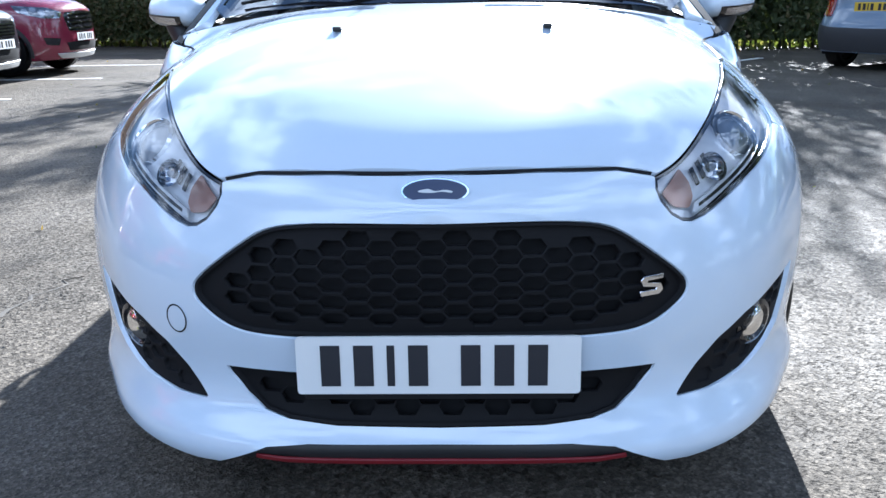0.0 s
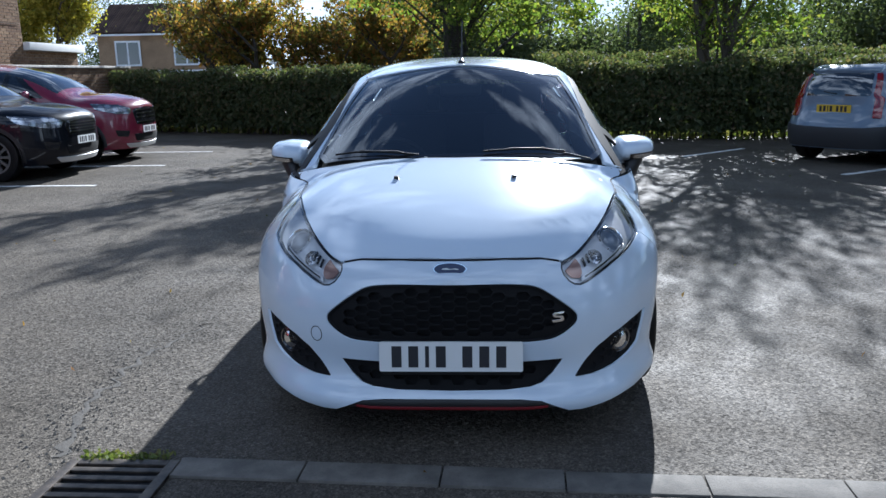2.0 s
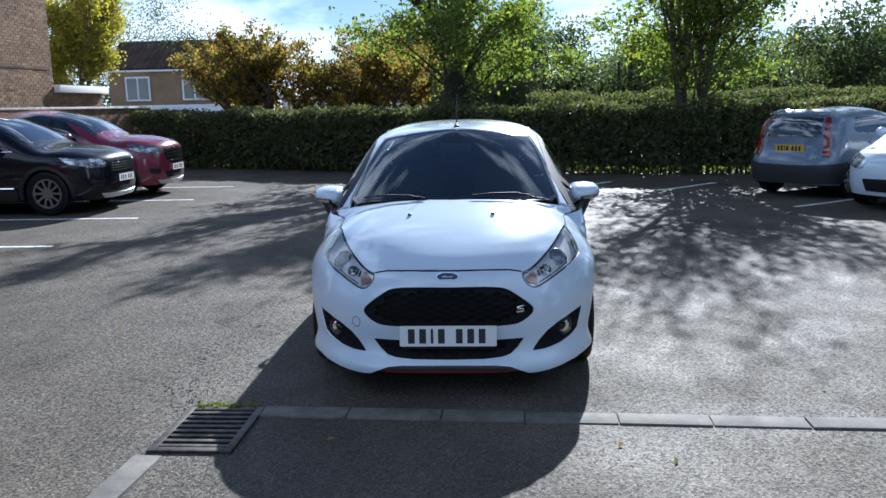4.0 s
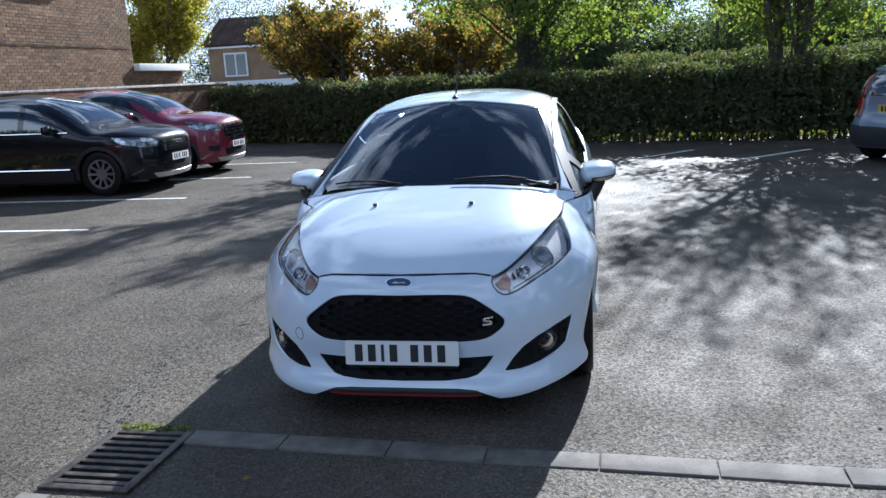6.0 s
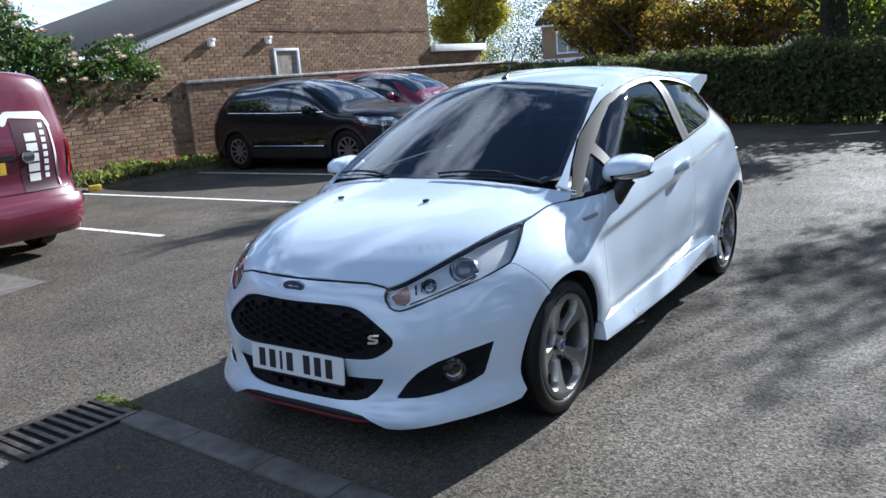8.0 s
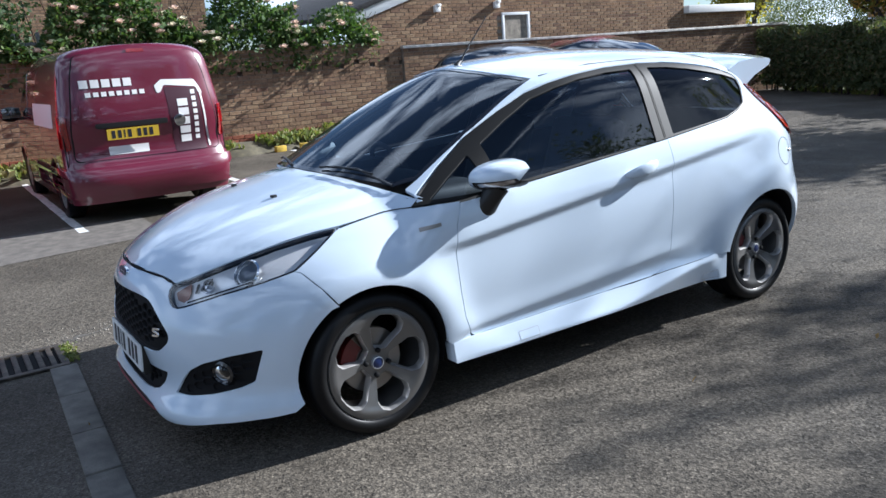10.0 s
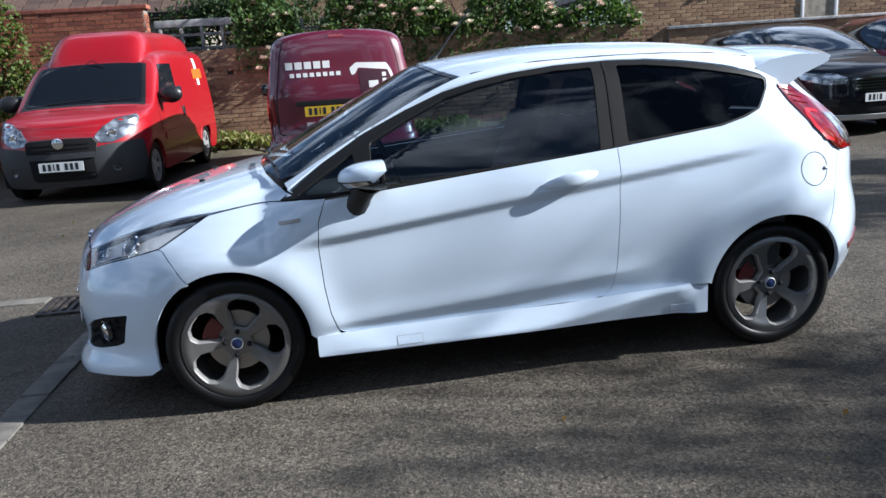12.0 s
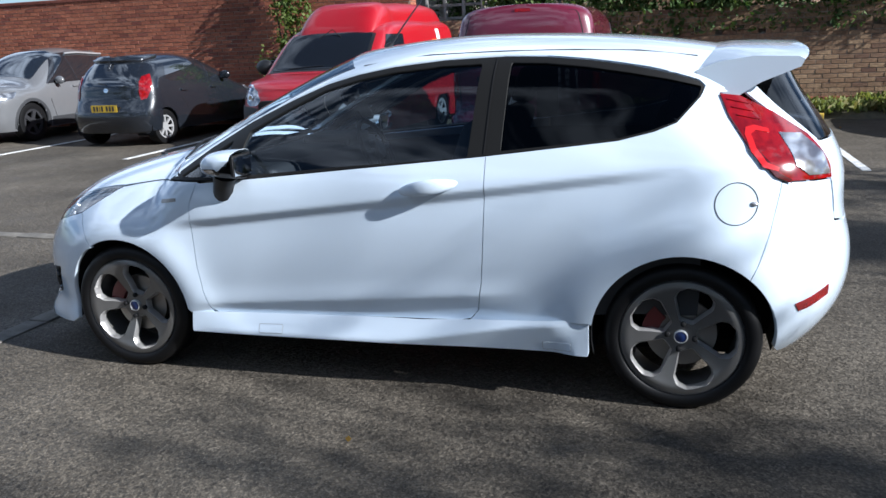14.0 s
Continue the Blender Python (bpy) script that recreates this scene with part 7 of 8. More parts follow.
def stand(x, y, facing):
    """The pose of a vehicle at x, y whose front looks that many degrees round from -y."""
    return Matrix.Translation((x, y, 0)) @ Matrix.Rotation(radians(facing), 4, "Z")


def bars(v, view, spec, material, parent, side=1):
    for a, b, c, d in spec:
        v.panel("lettering_bar", [(a, c), (b, c), (b, d), (a, d)], view, material, side, parent=parent, offset=0.017, rim=0.002, soft=0, step=0.3)


# burgundy delivery van, its back to the camera
CADDY_FLANK = [(0.1, 0.94), (0.3, 0.98), (0.6, 1.0), (0.9, 0.995), (1.1, 0.985), (1.5, 0.925), (1.8, 0.865), (2.2, 0.76)]
caddy = Vehicle("panel_van", stand(-7.40, -0.52, -90), BURGUNDY, "burgundy panel van with a white cup graphic on its back", "van", 1.70,
                [(0.1, -2.12), (0.3, -2.18), (0.6, -2.2), (0.8, -2.12), (1.0, -1.75), (1.3, -1.2), (1.6, -0.75), (1.9, -0.5)],
                [(0.1, 2.10), (0.3, 2.18), (0.55, 2.19), (0.62, 2.14), (1.0, 2.13), (1.4, 2.09), (1.75, 2.02), (1.9, 1.95)],
                [(-2.3, 0.55), (-2.2, 0.75), (-2.0, 0.92), (-1.5, 1.10), (-1.1, 1.25), (-0.6, 1.66), (-0.3, 1.77), (0.3, 1.83), (1.2, 1.83), (1.9, 1.815), (2.08, 1.80), (2.2, 1.77)],
                2.68, 0.32, CADDY_FLANK, square=30, plan=(0.7, 0.20), middle=-0.05)
tg = caddy.panel("tailgate", [(-0.74, 0.66), (0.74, 0.66), (0.735, 1.0), (0.66, 1.50), (0.60, 1.72), (-0.60, 1.72), (-0.66, 1.50), (-0.735, 1.0)], "R", BURGUNDY, offset=0.012, rim=0.02, soft=0.06)
ring = softened([(-0.74, 0.66), (0.74, 0.66), (0.735, 1.0), (0.66, 1.50), (0.60, 1.72), (-0.60, 1.72), (-0.66, 1.50), (-0.735, 1.0)], 0.06)
caddy.line([(a * 1.008, b) for a, b in ring + ring[:1]], "R", 1, 0.011)
caddy.panel("brake_lamp", [(-0.09, 1.725), (0.09, 1.725), (0.09, 1.76), (-0.09, 1.76)], "R", RED_LENS, offset=0.01, soft=0.01)
caddy.panel("handle_strip", [(-0.20, 0.985), (0.52, 0.985), (0.52, 1.035), (-0.20, 1.035)], "R", BLACK_TRIM, offset=0.03, rim=0.02)
caddy.panel("bumper", [(-0.86, 0.30), (0.86, 0.30), (0.87, 0.58), (-0.87, 0.58)], "R", BURGUNDY, offset=0.03, rim=0.04, soft=0.05)
lampB = Lift(caddy.half, "B", axis=1.24, ends=(-2.5, 2.6), top=2.4)
lq = lampB.wrap("R", [(0.765, 0.80), (0.77, 1.12), (0.80, 1.13)]) + lampB.wrap("S", [(1.93, 1.14), (1.93, 0.82), (2.0, 0.78)])
for s in (1, -1):
    q = lq if s > 0 else [(-a, b) for a, b in reversed(lq)]
    skin("tail_lamp", q, Lift(caddy.half, "B", axis=1.24, ends=(-2.5, 2.6)), RED_LENS, caddy.ob, step=0.04, rim=0.02, offset=0.014)
    caddy.line([(2.02, 0.62), (2.0, 1.0), (1.93, 1.5), (1.86, 1.70)], "S", s)
caddy.plate_at(2.175, 0.915, PLATE_YELLOW, False, 0.17, 4)
# the cup, its sleeve and the two lines of lettering as plain shapes
caddy.panel("cup_lid", [(0.12, 1.37), (0.20, 1.43), (0.55, 1.41), (0.60, 1.32), (0.62, 1.25), (0.58, 1.26), (0.56, 1.33), (0.22, 1.37), (0.18, 1.30), (0.14, 1.29)], "R", WHITE_VINYL, side=-1, parent=tg, offset=0.016, rim=0.002)
caddy.panel("cup_sleeve", [(0.22, 1.35), (0.56, 1.32), (0.60, 0.66), (0.26, 0.66)], "R", node_mat("dark_maroon_vinyl", (0.045, 0.008, 0.018), 0.45), side=-1, parent=tg, offset=0.0145, rim=0.001)
caddy.panel("cup_edge", [(0.585, 1.26), (0.605, 1.26), (0.645, 0.68), (0.625, 0.68)], "R", WHITE_VINYL, side=-1, parent=tg, offset=0.017, rim=0.002, soft=0)
bars(caddy, "R", [(-0.60 + 0.105 * k, -0.52 + 0.105 * k, 1.39, 1.47) for k in range(5)], WHITE_VINYL, tg, -1)
bars(caddy, "R", [(-0.56 + 0.075 * k, -0.51 + 0.075 * k, 1.30, 1.345) for k in range(8)], WHITE_VINYL, tg, -1)
bars(caddy, "R", [(0.33, 0.44, 0.76 + 0.095 * k, 0.835 + 0.095 * k) for k in range(5)], WHITE_VINYL, tg, -1)
bars(caddy, "R", [(0.49, 0.535, 0.78 + 0.068 * k, 0.825 + 0.068 * k) for k in range(8)], WHITE_VINYL, tg, -1)
caddy.panel("sticker", [(-0.42, 0.70), (-0.02, 0.70), (-0.02, 0.79), (-0.42, 0.79)], "R", WHITE_VINYL, side=-1, parent=tg, offset=0.016, rim=0.002, soft=0.008)
caddy.panel("roundel", [(0.33 + 0.06 * math.cos(k * math.pi / 10), 1.0 + 0.06 * math.sin(k * math.pi / 10)) for k in range(20)], "R", CHROME, side=-1, parent=tg, offset=0.03, rim=0.015, soft=0)
caddy.both("side_window", [(-0.95, 1.08), (-0.30, 1.08), (-0.30, 1.60), (-0.55, 1.60)], "S", DARK_GLASS)
caddy.both("side_lettering", [(0.2, 1.0), (1.6, 1.0), (1.6, 1.25), (0.2, 1.25)], "S", WHITE_VINYL, rim=0.002)
caddy.panel("windscreen", [(-0.66, -1.15), (0.66, -1.15), (0.60, -0.62), (-0.60, -0.62)], "T", DARK_GLASS)
caddy.mirrors(-0.85, 1.08, BLACK_TRIM, 1.3)

# red high-roof post van, facing the camera
doblo = Vehicle("post_van", stand(-8.05, -3.64, 84.5), POST_RED, "bright red high-roofed post van with grey bumpers", "van", 1.82,
                [(0.1, -2.08), (0.3, -2.17), (0.55, -2.2), (0.72, -2.17), (0.95, -2.02), (1.1, -1.75), (1.4, -1.25), (1.75, -0.85), (2.2, -0.5)],
                [(0.1, 2.10), (0.3, 2.18), (0.6, 2.19), (1.0, 2.17), (1.6, 2.12), (2.1, 2.03)],
                [(-2.35, 0.55), (-2.2, 0.80), (-2.05, 0.94), (-1.75, 1.035), (-1.42, 1.085), (-1.30, 1.12), (-1.1, 1.28), (-0.72, 1.61), (-0.5, 1.73), (-0.25, 1.79), (0.1, 1.815), (0.8, 1.825), (1.6, 1.82), (1.95, 1.80), (2.15, 1.70)],
                2.75, 0.315, [(0.1, 0.94), (0.3, 0.98), (0.6, 1.0), (0.9, 0.99), (1.1, 0.97), (1.5, 0.92), (1.8, 0.865), (2.1, 0.80), (2.3, 0.76)], square=30, plan=(0.62, 0.2), middle=-0.10)
screen = doblo.panel("windscreen_surround", [(-0.79, -1.32), (0.79, -1.32), (0.765, -1.14), (0.69, -0.675), (-0.69, -0.675), (-0.765, -1.14)], "T", BLACK_TRIM, offset=0.004, rim=0.010, step=0.04)
doblo.panel("windscreen", [(-0.73, -1.27), (0.73, -1.27), (0.71, -1.12), (0.645, -0.70), (-0.645, -0.70), (-0.71, -1.12)], "T", SCREEN_GLASS, parent=screen, offset=0.010, rim=0.006, soft=0.03, step=0.04)
# raised roof pod, rounded off at its front
bm = bmesh.new()
rings = []
for y, low, high, w in ((-0.715, 1.50, 1.60, 0.58), (-0.69, 1.52, 1.655, 0.625), (-0.62, 1.56, 1.75, 0.64), (-0.50, 1.62, 1.885, 0.645), (-0.40, 1.66, 1.975, 0.645), (-0.31, 1.69, 2.03, 0.64), (-0.20, 1.71, 2.055, 0.64), (0.0, 1.73, 2.07, 0.64),
                        (0.06, 1.73, 2.05, 0.615), (0.12, 1.73, 2.05, 0.60), (0.8, 1.73, 2.075, 0.61), (1.6, 1.73, 2.07, 0.61), (1.95, 1.72, 2.04, 0.60), (2.06, 1.71, 1.95, 0.59), (2.09, 1.70, 1.76, 0.58)):
    ring = []
    for k in range(25):
        a = math.pi * k / 24
        cx, cz = math.cos(a), math.sin(a)
        ring.append(bm.verts.new((w * math.copysign(abs(cx) ** 0.3, cx) * (1 - 0.13 * max(cz, 0)), y, low + (high - low) * abs(cz) ** 0.5)))
    rings.append(ring)
for a, b in zip(rings, rings[1:]):
    for k in range(24):
        bm.faces.new((a[k], b[k], b[k + 1], a[k + 1]))
bm.faces.new(rings[0])
bm.faces.new(rings[-1])
bmesh.ops.recalc_face_normals(bm, faces=bm.faces)
part("roof_pod", bm, POST_RED, doblo.ob)
for x0, x1 in ((0.25, 0.66), (-0.45, 0.10)):
    z = doblo.lift("T")(np.array([x0, x1]), np.array([-1.265, -1.235]))
    part("wiper", tube([tuple(z[0] + np.array([0, 0, 0.02])), tuple(z[1] + np.array([0, 0, 0.025]))], 0.006, 6), BLACK_TRIM, doblo.ob)
doblo.line([(-0.70, -1.40), (-0.3, -1.46), (0.3, -1.46), (0.70, -1.40)], "T", 1, 0.005)
aerial = float(doblo.lift("T")([0.0], [-0.60])[0, 2]) + 0.03
part("aerial", tube([(0, -0.60, aerial), (0.0, -0.50, aerial + 0.14)], 0.005, 5), BLACK_TRIM, doblo.ob)
C2 = doblo.lift("C")
head = C2.wrap("F", [(0.385, 0.77), (0.475, 0.88), (0.60, 0.965)]) + C2.wrap("S", [(-1.73, 0.995), (-1.79, 0.90)]) + C2.wrap("F", [(0.73, 0.765), (0.59, 0.695), (0.45, 0.70)])
for s in (1, -1):
    h = doblo.panel("headlamp", head, "C", LAMP_CLEAR, s, offset=0.006, rim=0.02, soft=0.03, step=0.04)
    m = Matrix.Translation((s * 0.58, float(doblo.lift("F")([0.58], [0.79])[0, 1]) - 0.004, 0.79)) @ Matrix.Rotation(radians(-90 + s * 25), 4, "Z")
    part("lamp_ring", lathe([(0.06, 0), (0.05, 0.012), (0.03, 0.006), (0.001, 0.004)], 18, m), CHROME, h)
bump = C2.wrap("F", [(0.0, 0.62), (0.38, 0.62), (0.42, 0.66), (0.55, 0.68)]) + C2.wrap("S", [(-1.83, 0.70), (-1.80, 0.40), (-1.82, 0.215)]) + C2.wrap("F", [(0.60, 0.205), (0.0, 0.20)])
doblo.panel("front_bumper", mirrored(bump), "C", GREY_PLASTIC, offset=0.016, rim=0.03, soft=0.03)
edge = [(0.004, 0.765), (0.37, 0.755), (0.41, 0.71), (0.395, 0.58), (0.37, 0.50), (0.37, 0.32), (0.33, 0.285), (0.004, 0.28)]
gr = mirrored(C2.wrap("F", edge))
doblo.panel("grille", gr, "C", INNER, offset=0.024, rim=0.01, soft=0.02)
for s in (1, -1):
    doblo.line([(s * a, b) for a, b in edge[:6]], "F", 1, 0.016, GREY_PLASTIC, "grille_frame")
doblo.panel("grille_bar", mirrored(C2.wrap("F", [(0.004, 0.60), (0.39, 0.605), (0.38, 0.54), (0.004, 0.535)])), "C", GREY_PLASTIC, offset=0.034, rim=0.012, soft=0.01)
for z in (0.715, 0.665, 0.39, 0.34):
    doblo.panel("grille_slat", mirrored(C2.wrap("F", [(0.004, z), (0.34, z), (0.34, z - 0.018), (0.004, z - 0.018)])), "C", GREY_TRIM, offset=0.030, rim=0.008, soft=0)
for s in (1, -1):
    m = Matrix.Translation((s * 0.60, float(doblo.lift("F")([0.60], [0.40])[0, 1]) - 0.014, 0.40)) @ Matrix.Rotation(radians(-90 + s * 22), 4, "Z")
    part("fog_lamp", lathe([(0.055, 0), (0.05, 0.012), (0.035, 0.005), (0.001, 0.004)], 18, m), BLACK_GLOSS, doblo.ob)
    doblo.panel("door_window", [(-1.03, 1.08), (-0.98, 1.16), (-0.60, 1.58), (-0.07, 1.585), (-0.10, 1.06)], "S", SCREEN_GLASS, s, offset=0.006)
    doblo.line([(-1.08, 0.35), (-1.12, 0.8), (-1.10, 1.10), (-0.72, 1.68)], "S", s)
    doblo.line([(-0.02, 0.35), (-0.0, 1.0), (-0.02, 1.66)], "S", s)
    doblo.panel("rubbing_strip", [(-1.0, 0.60), (1.75, 0.60), (1.75, 0.70), (-1.0, 0.70)], "S", POST_RED, s, offset=0.014, rim=0.015)
    doblo.panel("door_handle", [(0.04, 0.85), (0.12, 0.85), (0.12, 0.98), (0.04, 0.98)], "S", BLACK_TRIM, s, offset=0.02, rim=0.02, soft=0.01)
    em = doblo.panel("emblem_post", [(1.25, 1.24), (1.38, 1.24), (1.38, 1.65), (1.25, 1.65)], "S", WHITE_VINYL, s, offset=0.008, rim=0.002, soft=0.005)
    doblo.panel("emblem_band", [(1.03, 1.34), (1.60, 1.34), (1.60, 1.49), (1.03, 1.49)], "S", ORANGE, s, parent=em, offset=0.010, rim=0.002, soft=0.005)
doblo.plate_at(-2.262, 0.455, PLATE_WHITE, True)
m = Matrix.Translation((0, -2.235, 0.725)) @ Matrix.Rotation(radians(-90), 4, "Z")
part("front_badge", lathe([(0.065, 0.0), (0.065, 0.02), (0.05, 0.026), (0.001, 0.026)], 24, m), CHROME, doblo.ob)
doblo.mirrors(-0.98, 1.15, BLACK_TRIM, 1.5)

MID_RIM = node_mat("two_tone_rim", (0.17, 0.17, 0.175), 0.35, 0.6)
DARK_RIM = node_mat("dark_rim", (0.05, 0.05, 0.055), 0.35, 0.5)
SUV_FLANK = [(0.1, 0.95), (0.3, 0.985), (0.6, 1.0), (0.85, 0.99), (1.0, 0.95), (1.3, 0.84), (1.6, 0.72), (1.8, 0.62)]


def suv(name, m, material, label, length=4.45, wide=1.84, height=1.60, base=2.68, nose_h=0.98, square=9.0, trim=None, spokes=5, wheel_r=0.345, rim=None, roof_rail=False, chrome_line=False):
    L, up = length / 2, nose_h - 0.98
    Vehicle.trim, Vehicle.spokes, Vehicle.rim_material = trim, spokes, rim or WHEEL_SILVER
    v = Vehicle(name, m, material, label, "car", wide,
                [(0.1, -L + 0.14), (0.3, -L + 0.03), (0.55, -L), (0.75 + up, -L + 0.01), (0.9 + up, -L + 0.05), (1.0 + up, -L + 0.25), (1.12 + up, -L + 0.9)],
                [(0.1, L - 0.12), (0.3, L - 0.02), (0.6, L), (0.9, L - 0.05), (1.1, L - 0.14), (1.4, L - 0.42), (1.6, L - 0.62)],
                [(-L - 0.1, 0.74 + up), (-L + 0.05, 0.90 + up), (-L + 0.25, nose_h), (-L + 0.7, nose_h + 0.07), (-L + 1.10, nose_h + 0.12), (-L + 1.35, nose_h + 0.27), (-L + 1.85, height - 0.10), (-L + 2.35, height - 0.01), (0.35, height), (L - 0.9, height - 0.05), (L - 0.45, height - 0.14), (L - 0.2, 1.18), (L + 0.02, 0.95)],
                base, wheel_r, SUV_FLANK, square=square, plan=(0.75, 0.55), middle=-0.03)
    Vehicle.trim, Vehicle.spokes, Vehicle.rim_material = None, 5, WHEEL_SILVER
    C, ya = v.lift("C"), -L + 1.32
    v.panel("windscreen", [(-0.66, ya - 0.12), (0.66, ya - 0.12), (0.66, ya), (0.56, -L + 2.05), (-0.56, -L + 2.05), (-0.66, ya)], "T", DARK_GLASS, offset=0.006)
    v.panel("rear_window", [(-0.55, L - 0.50), (0.55, L - 0.50), (0.60, L - 0.22), (-0.60, L - 0.22)], "T", DARK_GLASS, offset=0.006)
    for s in (1, -1):
        belt = nose_h + 0.02
        win = v.panel("window_surround", [(ya + 0.05, belt), (ya + 0.60, height - 0.14), (0.2, height - 0.10), (L - 0.95, height - 0.16), (L - 0.55, belt + 0.16), (L - 0.75, belt + 0.05), (0.2, belt + 0.01)], "S", BLACK_GLOSS, s, offset=0.005, rim=0.01)
        v.panel("front_glass", [(ya + 0.22, belt + 0.03), (ya + 0.66, height - 0.17), (-0.12, height - 0.14), (-0.12, belt + 0.035)], "S", DARK_GLASS, s, offset=0.009)
        v.panel("rear_glass", [(-0.02, belt + 0.035), (-0.02, height - 0.14), (L - 1.0, height - 0.19), (L - 0.95, belt + 0.08)], "S", DARK_GLASS, s, offset=0.009)
        v.line([(ya + 0.15, 0.36), (ya + 0.05, 0.7), (ya + 0.10, belt)], "S", s)
        v.line([(-0.06, 0.34), (-0.05, belt)], "S", s)
        v.line([(0.62, 0.5), (0.92, 0.82), (0.95, belt + 0.05)], "S", s)
        v.panel("sill_trim", [(-base / 2 + wheel_r + 0.08, 0.24), (base / 2 - wheel_r - 0.10, 0.24), (base / 2 - wheel_r - 0.10, 0.40), (-base / 2 + wheel_r + 0.08, 0.40)], "S", trim or GREY_PLASTIC, s, offset=0.010, rim=0.03)
        for y in (-0.22, 0.75):
            v.panel("door_handle", [(y, belt - 0.10), (y + 0.19, belt - 0.095), (y + 0.19, belt - 0.06), (y, belt - 0.065)], "S", material, s, offset=0.03, rim=0.025, soft=0.012)
        h = C.wrap("F", [(0.46, 0.80 + up), (0.60, 0.865 + up)]) + C.wrap("S", [(-L + 0.62, 0.90 + up), (-L + 0.50, 0.80 + up)]) + C.wrap("F", [(0.70, 0.72 + up), (0.50, 0.72 + up)])
        hl = v.panel("headlamp", h, "C", LAMP_CLEAR, s, offset=0.006, rim=0.015, soft=0.02, step=0.04)
        fg = C.wrap("F", [(0.55, 0.52), (0.74, 0.54), (0.72, 0.44), (0.58, 0.42)])
        v.panel("fog_recess", fg, "C", BLACK_GLOSS, s, offset=0.006, rim=0.01, soft=0.02, step=0.05)
        t = Lift(v.half, "B", axis=v.base - 0.1, ends=(-3, 3)).wrap("S", [(L - 0.42, 1.04), (L - 0.40, 0.86), (L - 0.22, 0.84)])
        t += Lift(v.half, "B", axis=v.base - 0.1, ends=(-3, 3)).wrap("R", [(0.56, 0.86), (0.56, 1.0)])
        v.panel("tail_lamp", t, "B", RED_LENS, s, offset=0.008, rim=0.015, step=0.04)
        if chrome_line:
            v.line([(ya + 0.02, belt - 0.004), (0.2, belt + 0.004), (L - 0.72, belt + 0.045)], "S", s, 0.010, CHROME, "window_strip")
            v.line([(-base / 2 + wheel_r + 0.12, 0.43), (base / 2 - wheel_r - 0.14, 0.44)], "S", s, 0.014, CHROME, "door_strip")
        if roof_rail:
            q = [(y, float(v.lift("T")([0.60], [y])[0, 2]) + 0.035) for y in np.linspace(-L + 2.3, L - 0.75, 9)]
            part("roof_rail", tube([(s * 0.60, y, z) for y, z in q], 0.018, 8), SILVER, v.ob)
    v.line([(-0.66, -L + 0.24), (-0.3, -L + 0.17), (0.3, -L + 0.17), (0.66, -L + 0.24)], "T")
    gr = C.wrap("F", [(0.004, 0.82 + up), (0.40, 0.80 + up), (0.44, 0.74 + up), (0.38, 0.62), (0.004, 0.60)])
    grille = v.panel("grille", mirrored(gr), "C", BLACK_GLOSS, offset=0.010, rim=0.012)
    for z in (0.775 + up, 0.735 + up * 0.8, 0.695 + up * 0.5, 0.655):
        v.panel("grille_slat", mirrored(C.wrap("F", [(0.004, z + 0.009), (0.37, z + 0.009), (0.37, z - 0.009), (0.004, z - 0.009)])), "C", CHROME, parent=grille, offset=0.020, rim=0.008, soft=0)
    v.panel("lower_grille", mirrored(C.wrap("F", [(0.004, 0.46), (0.46, 0.46), (0.40, 0.34), (0.004, 0.34)])), "C", INNER, offset=0.008)
    v.panel("skid_plate", mirrored(C.wrap("F", [(0.004, 0.30), (0.60, 0.31), (0.52, 0.24), (0.004, 0.23)])), "C", SILVER, offset=0.014, rim=0.02)
    v.plate_at(-L - 0.030, 0.53, PLATE_WHITE)
    v.mirrors(ya + 0.28, nose_h + 0.04, material)
    return v


suv("black_suv", stand(-7.95, 6.72, 90), BLACK_PAINT, "black sports utility car parked nose out by the brick wall", trim=BLACK_TRIM, spokes=10, square=14.0, rim=MID_RIM, chrome_line=True)
suv("wine_red_car", stand(-7.83, 8.98, 90), WINE, "wine red sports utility car with a chrome grille", length=4.20, wide=1.78, height=1.64, base=2.52, trim=GREY_PLASTIC, nose_h=1.06)
suv("silver_suv", stand(-9.42, -10.98, 92), SILVER_PAINT, "silver sports utility car with roof rails", length=4.48, wide=1.85, height=1.66, base=2.67, trim=GREY_PLASTIC, roof_rail=True, rim=DARK_RIM)


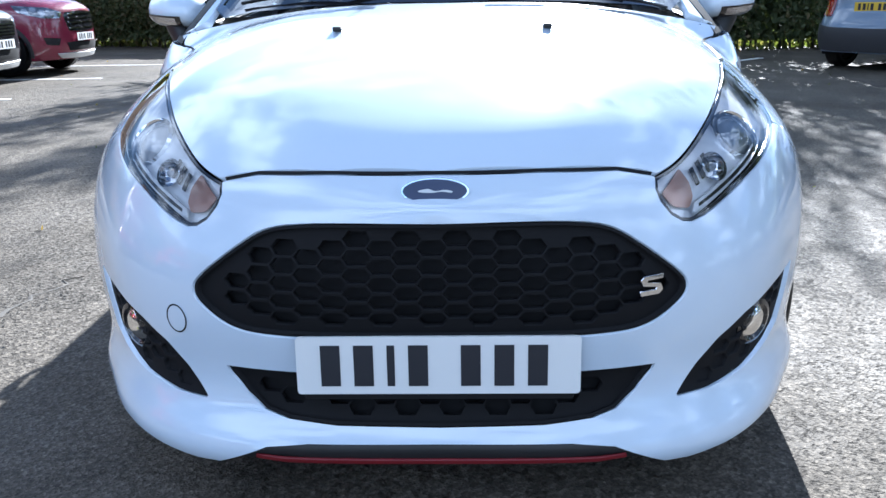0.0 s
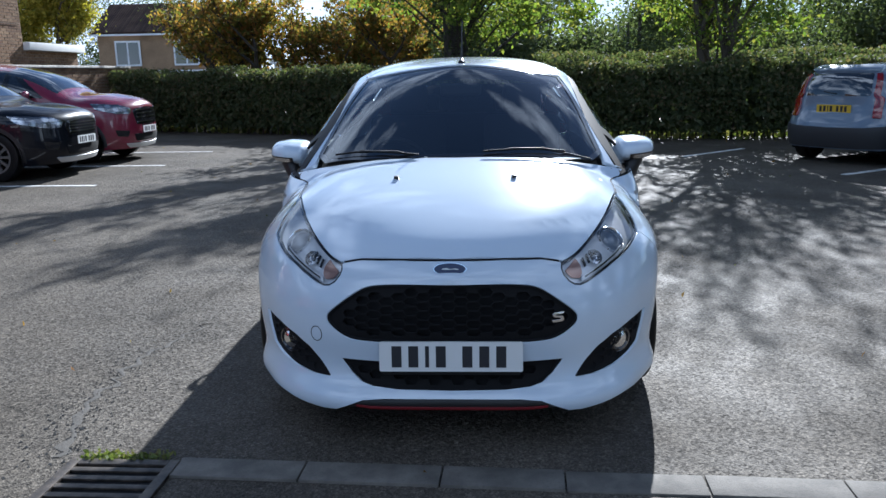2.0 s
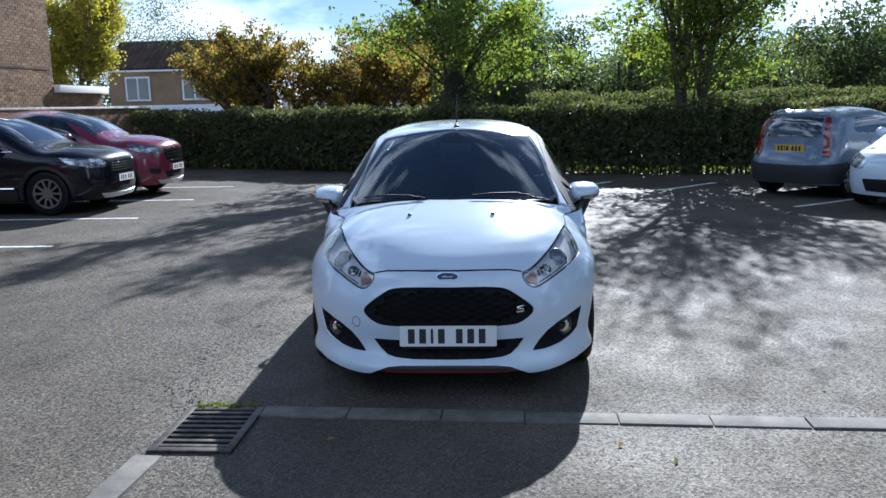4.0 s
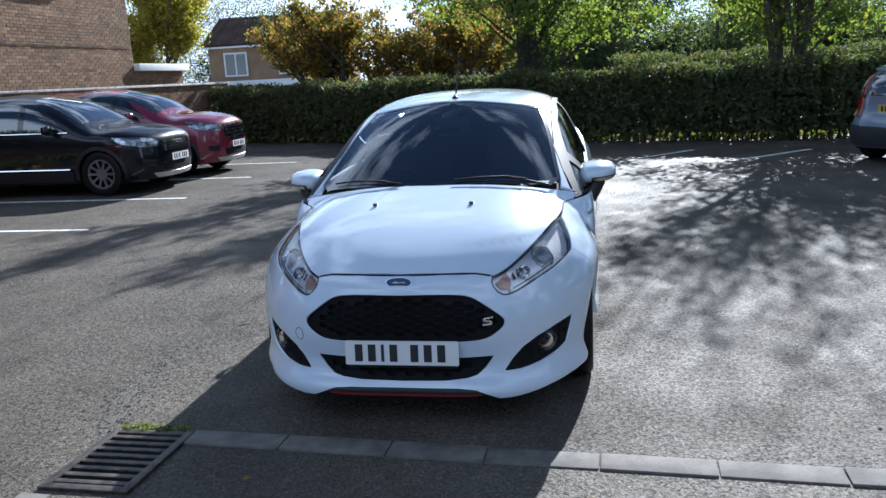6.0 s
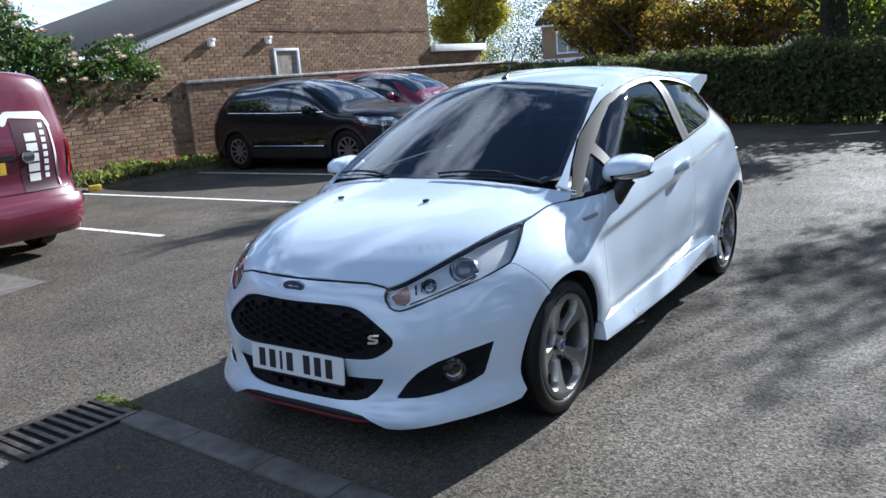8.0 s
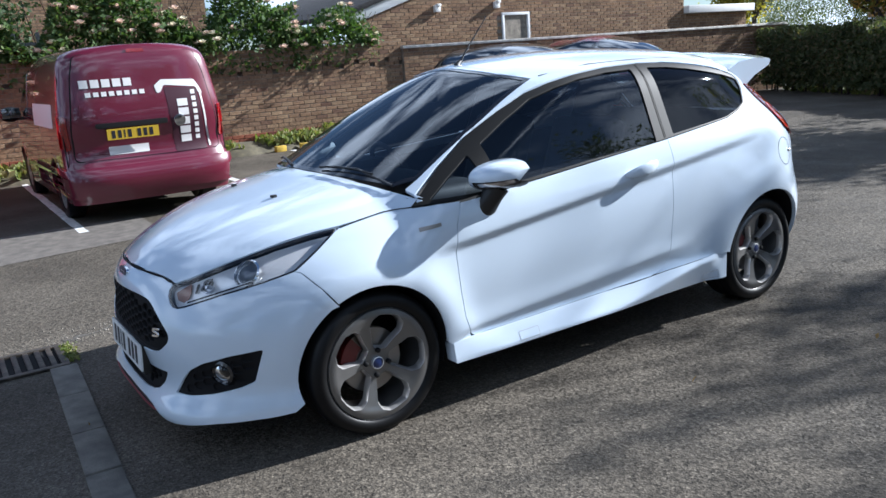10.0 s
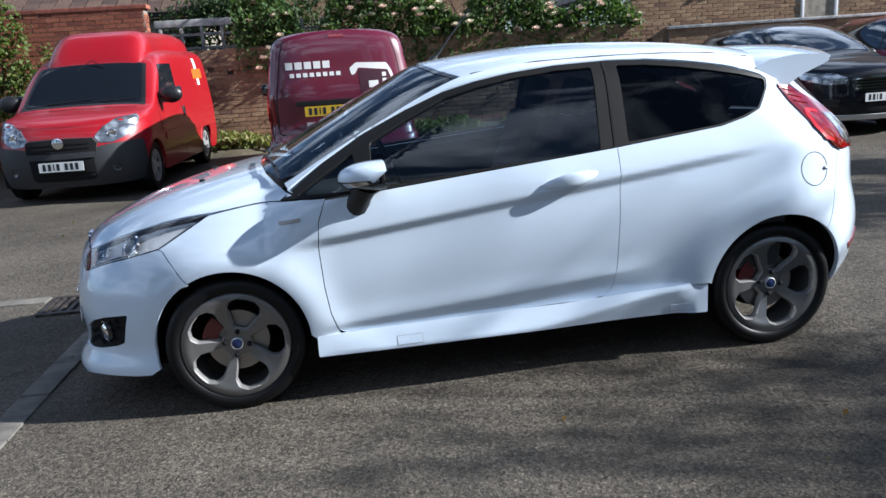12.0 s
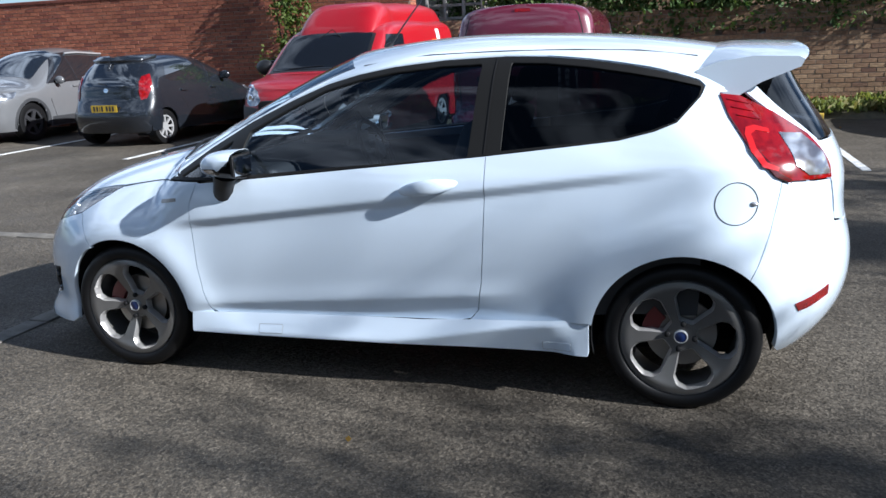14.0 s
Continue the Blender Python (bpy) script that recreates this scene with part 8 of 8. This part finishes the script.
def hatch(name, m, material, label, length=3.5, wide=1.62, height=1.48, base=2.34, wheel_r=0.285, tall_lamps=False, square=10.0, back=0.25, bumper=None, rim=None, nose_h=0.93):
    L = length / 2
    Vehicle.spokes, Vehicle.rim_material = 8, rim or WHEEL_SILVER
    v = Vehicle(name, m, material, label, "car", wide,
                [(0.1, -L + 0.10), (0.3, -L + 0.02), (0.5, -L), (0.7, -L + 0.06), (0.85, -L + 0.25), (1.0, -L + 0.7), (1.4, -L + 1.5)],
                [(0.1, L - 0.06), (0.3, L), (0.6, L), (0.72, L - 0.06), (0.95, L - 0.10), (1.2, L - 0.10 - back * 0.5), (1.48, L - 0.10 - back * 1.3)],
                [(-L - 0.1, 0.55), (-L + 0.1, 0.76), (-L + 0.4, nose_h - 0.06), (-L + 0.85, nose_h + 0.06), (-L + 1.15, nose_h + 0.24), (-L + 1.6, height - 0.08), (-L + 2.0, height), (0.6, height), (L - 0.5, height - 0.04), (L - 0.28, height - 0.09), (L - 0.05, 1.05), (L + 0.05, 0.8)],
                base, wheel_r, [(0.1, 0.95), (0.3, 0.985), (0.55, 1.0), (0.85, 0.985), (1.0, 0.945), (1.3, 0.845), (1.5, 0.76)], square=square, plan=(0.65, 0.34), middle=0.02)
    Vehicle.spokes, Vehicle.rim_material = 5, WHEEL_SILVER
    ya, belt = -L + 1.05, nose_h + 0.03
    B = Lift(v.half, "B", axis=v.base - 0.1, ends=(-3, 3))
    v.panel("windscreen", [(-0.58, ya - 0.05), (0.58, ya - 0.05), (0.50, -L + 1.68), (-0.50, -L + 1.68)], "T", DARK_GLASS)
    gw = 0.50 if tall_lamps else 0.55
    gate = v.panel("tailgate_glass", [(-gw, 0.96), (gw, 0.96), (gw - 0.05, height - 0.14), (0.05 - gw, height - 0.14)], "R", DARK_GLASS, offset=0.006, soft=0.05)
    part("rear_wiper", tube([tuple(B(np.array([0.0]), np.array([0.99]))[0] + np.array([0, 0.03, 0])), tuple(B(np.array([0.25]), np.array([1.02]))[0] + np.array([0, 0.03, 0]))], 0.008, 6), BLACK_TRIM, gate)
    v.panel("spoiler", [(-0.50, height - 0.13), (0.50, height - 0.13), (0.47, height - 0.075), (-0.47, height - 0.075)], "R", material, offset=0.06, rim=0.08, soft=0.02)
    bm = B.wrap("R", [(0.004, 0.52), (0.5, 0.53)]) + B.wrap("S", [(L - 0.40, 0.58), (L - 0.34, 0.26)]) + B.wrap("R", [(0.5, 0.24), (0.004, 0.24)])
    v.panel("rear_bumper", mirrored(bm), "B", bumper or material, offset=0.02, rim=0.04, soft=0.03)
    for s in (1, -1):
        if tall_lamps:
            t = B.wrap("R", [(0.57, 0.66), (0.555, 0.93), (0.525, 0.97), (0.475, height - 0.16), (0.535, height - 0.16), (0.60, 0.97), (0.655, 0.93), (0.67, 0.66)])
        else:
            t = B.wrap("R", [(0.63, 0.74), (0.60, 0.86), (0.585, 1.02), (0.60, 1.10)]) + B.wrap("S", [(L - 0.36, 1.14), (L - 0.30, 0.95), (L - 0.19, 0.76)])
        v.panel("tail_lamp", t, "B", RED_LENS, s, offset=0.030 if tall_lamps else 0.012, rim=0.04, soft=0.015, step=0.018 if tall_lamps else 0.03)
        v.panel("front_glass", [(ya + 0.18, belt), (ya + 0.62, height - 0.14), (-0.05, height - 0.12), (-0.05, belt + 0.03)], "S", DARK_GLASS, s)
        v.panel("rear_glass", [(0.05, belt + 0.03), (0.05, height - 0.12), (L - 0.78, height - 0.15), (L - 0.62, belt + 0.10), (L - 0.72, belt + 0.05)], "S", DARK_GLASS, s)
        v.line([(0.0, 0.34), (0.0, belt), (0.0, height - 0.10)], "S", s)
        v.line([(ya + 0.12, 0.34), (ya + 0.10, belt)], "S", s)
        v.line([(0.55, 0.42), (0.78, 0.72), (0.80, belt + 0.05)], "S", s)
        for y in (-0.20, 0.62):
            v.panel("door_handle", [(y, belt - 0.13), (y + 0.16, belt - 0.125), (y + 0.16, belt - 0.09), (y, belt - 0.095)], "S", material, s, offset=0.03, rim=0.025, soft=0.012)
        h = v.lift("C").wrap("F", [(0.40, 0.70), (0.52, 0.76)]) + v.lift("C").wrap("S", [(-L + 0.62, 0.82), (-L + 0.50, 0.68)]) + v.lift("C").wrap("F", [(0.58, 0.58), (0.44, 0.58)])
        v.panel("headlamp", h, "C", LAMP_CLEAR, s, offset=0.006, rim=0.015, soft=0.02, step=0.04)
    v.panel("grille", mirrored(v.lift("C").wrap("F", [(0.004, 0.46), (0.42, 0.45), (0.36, 0.28), (0.004, 0.28)])), "C", BLACK_GLOSS, offset=0.006)
    v.mirrors(ya + 0.25, belt + 0.05, material)
    return v, B, gate


aygo, ab, ag = hatch("grey_hatchback", stand(-8.84, -7.58, 266), GREY_PAINT, "dark grey small hatchback with silver wheel covers", length=3.43, base=2.42, wide=1.62, height=1.46)
aygo.plate_at(1.735, 0.62, PLATE_YELLOW, False)
aygo.panel("roundel", [(0.045 * math.cos(k * math.pi / 8), 0.90 + 0.035 * math.sin(k * math.pi / 8)) for k in range(16)], "R", CHROME, offset=0.014, rim=0.01, soft=0)
panda, pb, pg = hatch("blue_hatchback", stand(6.49, 8.03, 180 - 55), BLUE_PAINT, "pale blue upright hatchback with tall red tail lamps", length=3.54, wide=1.58, height=1.41, base=2.30, tall_lamps=True, back=0.10, bumper=GREY_PLASTIC, nose_h=0.94, square=14)
panda.plate_at(1.705, 0.78, PLATE_YELLOW, False)
white_car, wb, wg = hatch("white_hatchback", stand(7.28, 6.06, -55), WHITE, "white hatchback parked nose out beside the blue one", length=3.9, wide=1.72, height=1.47, base=2.45)
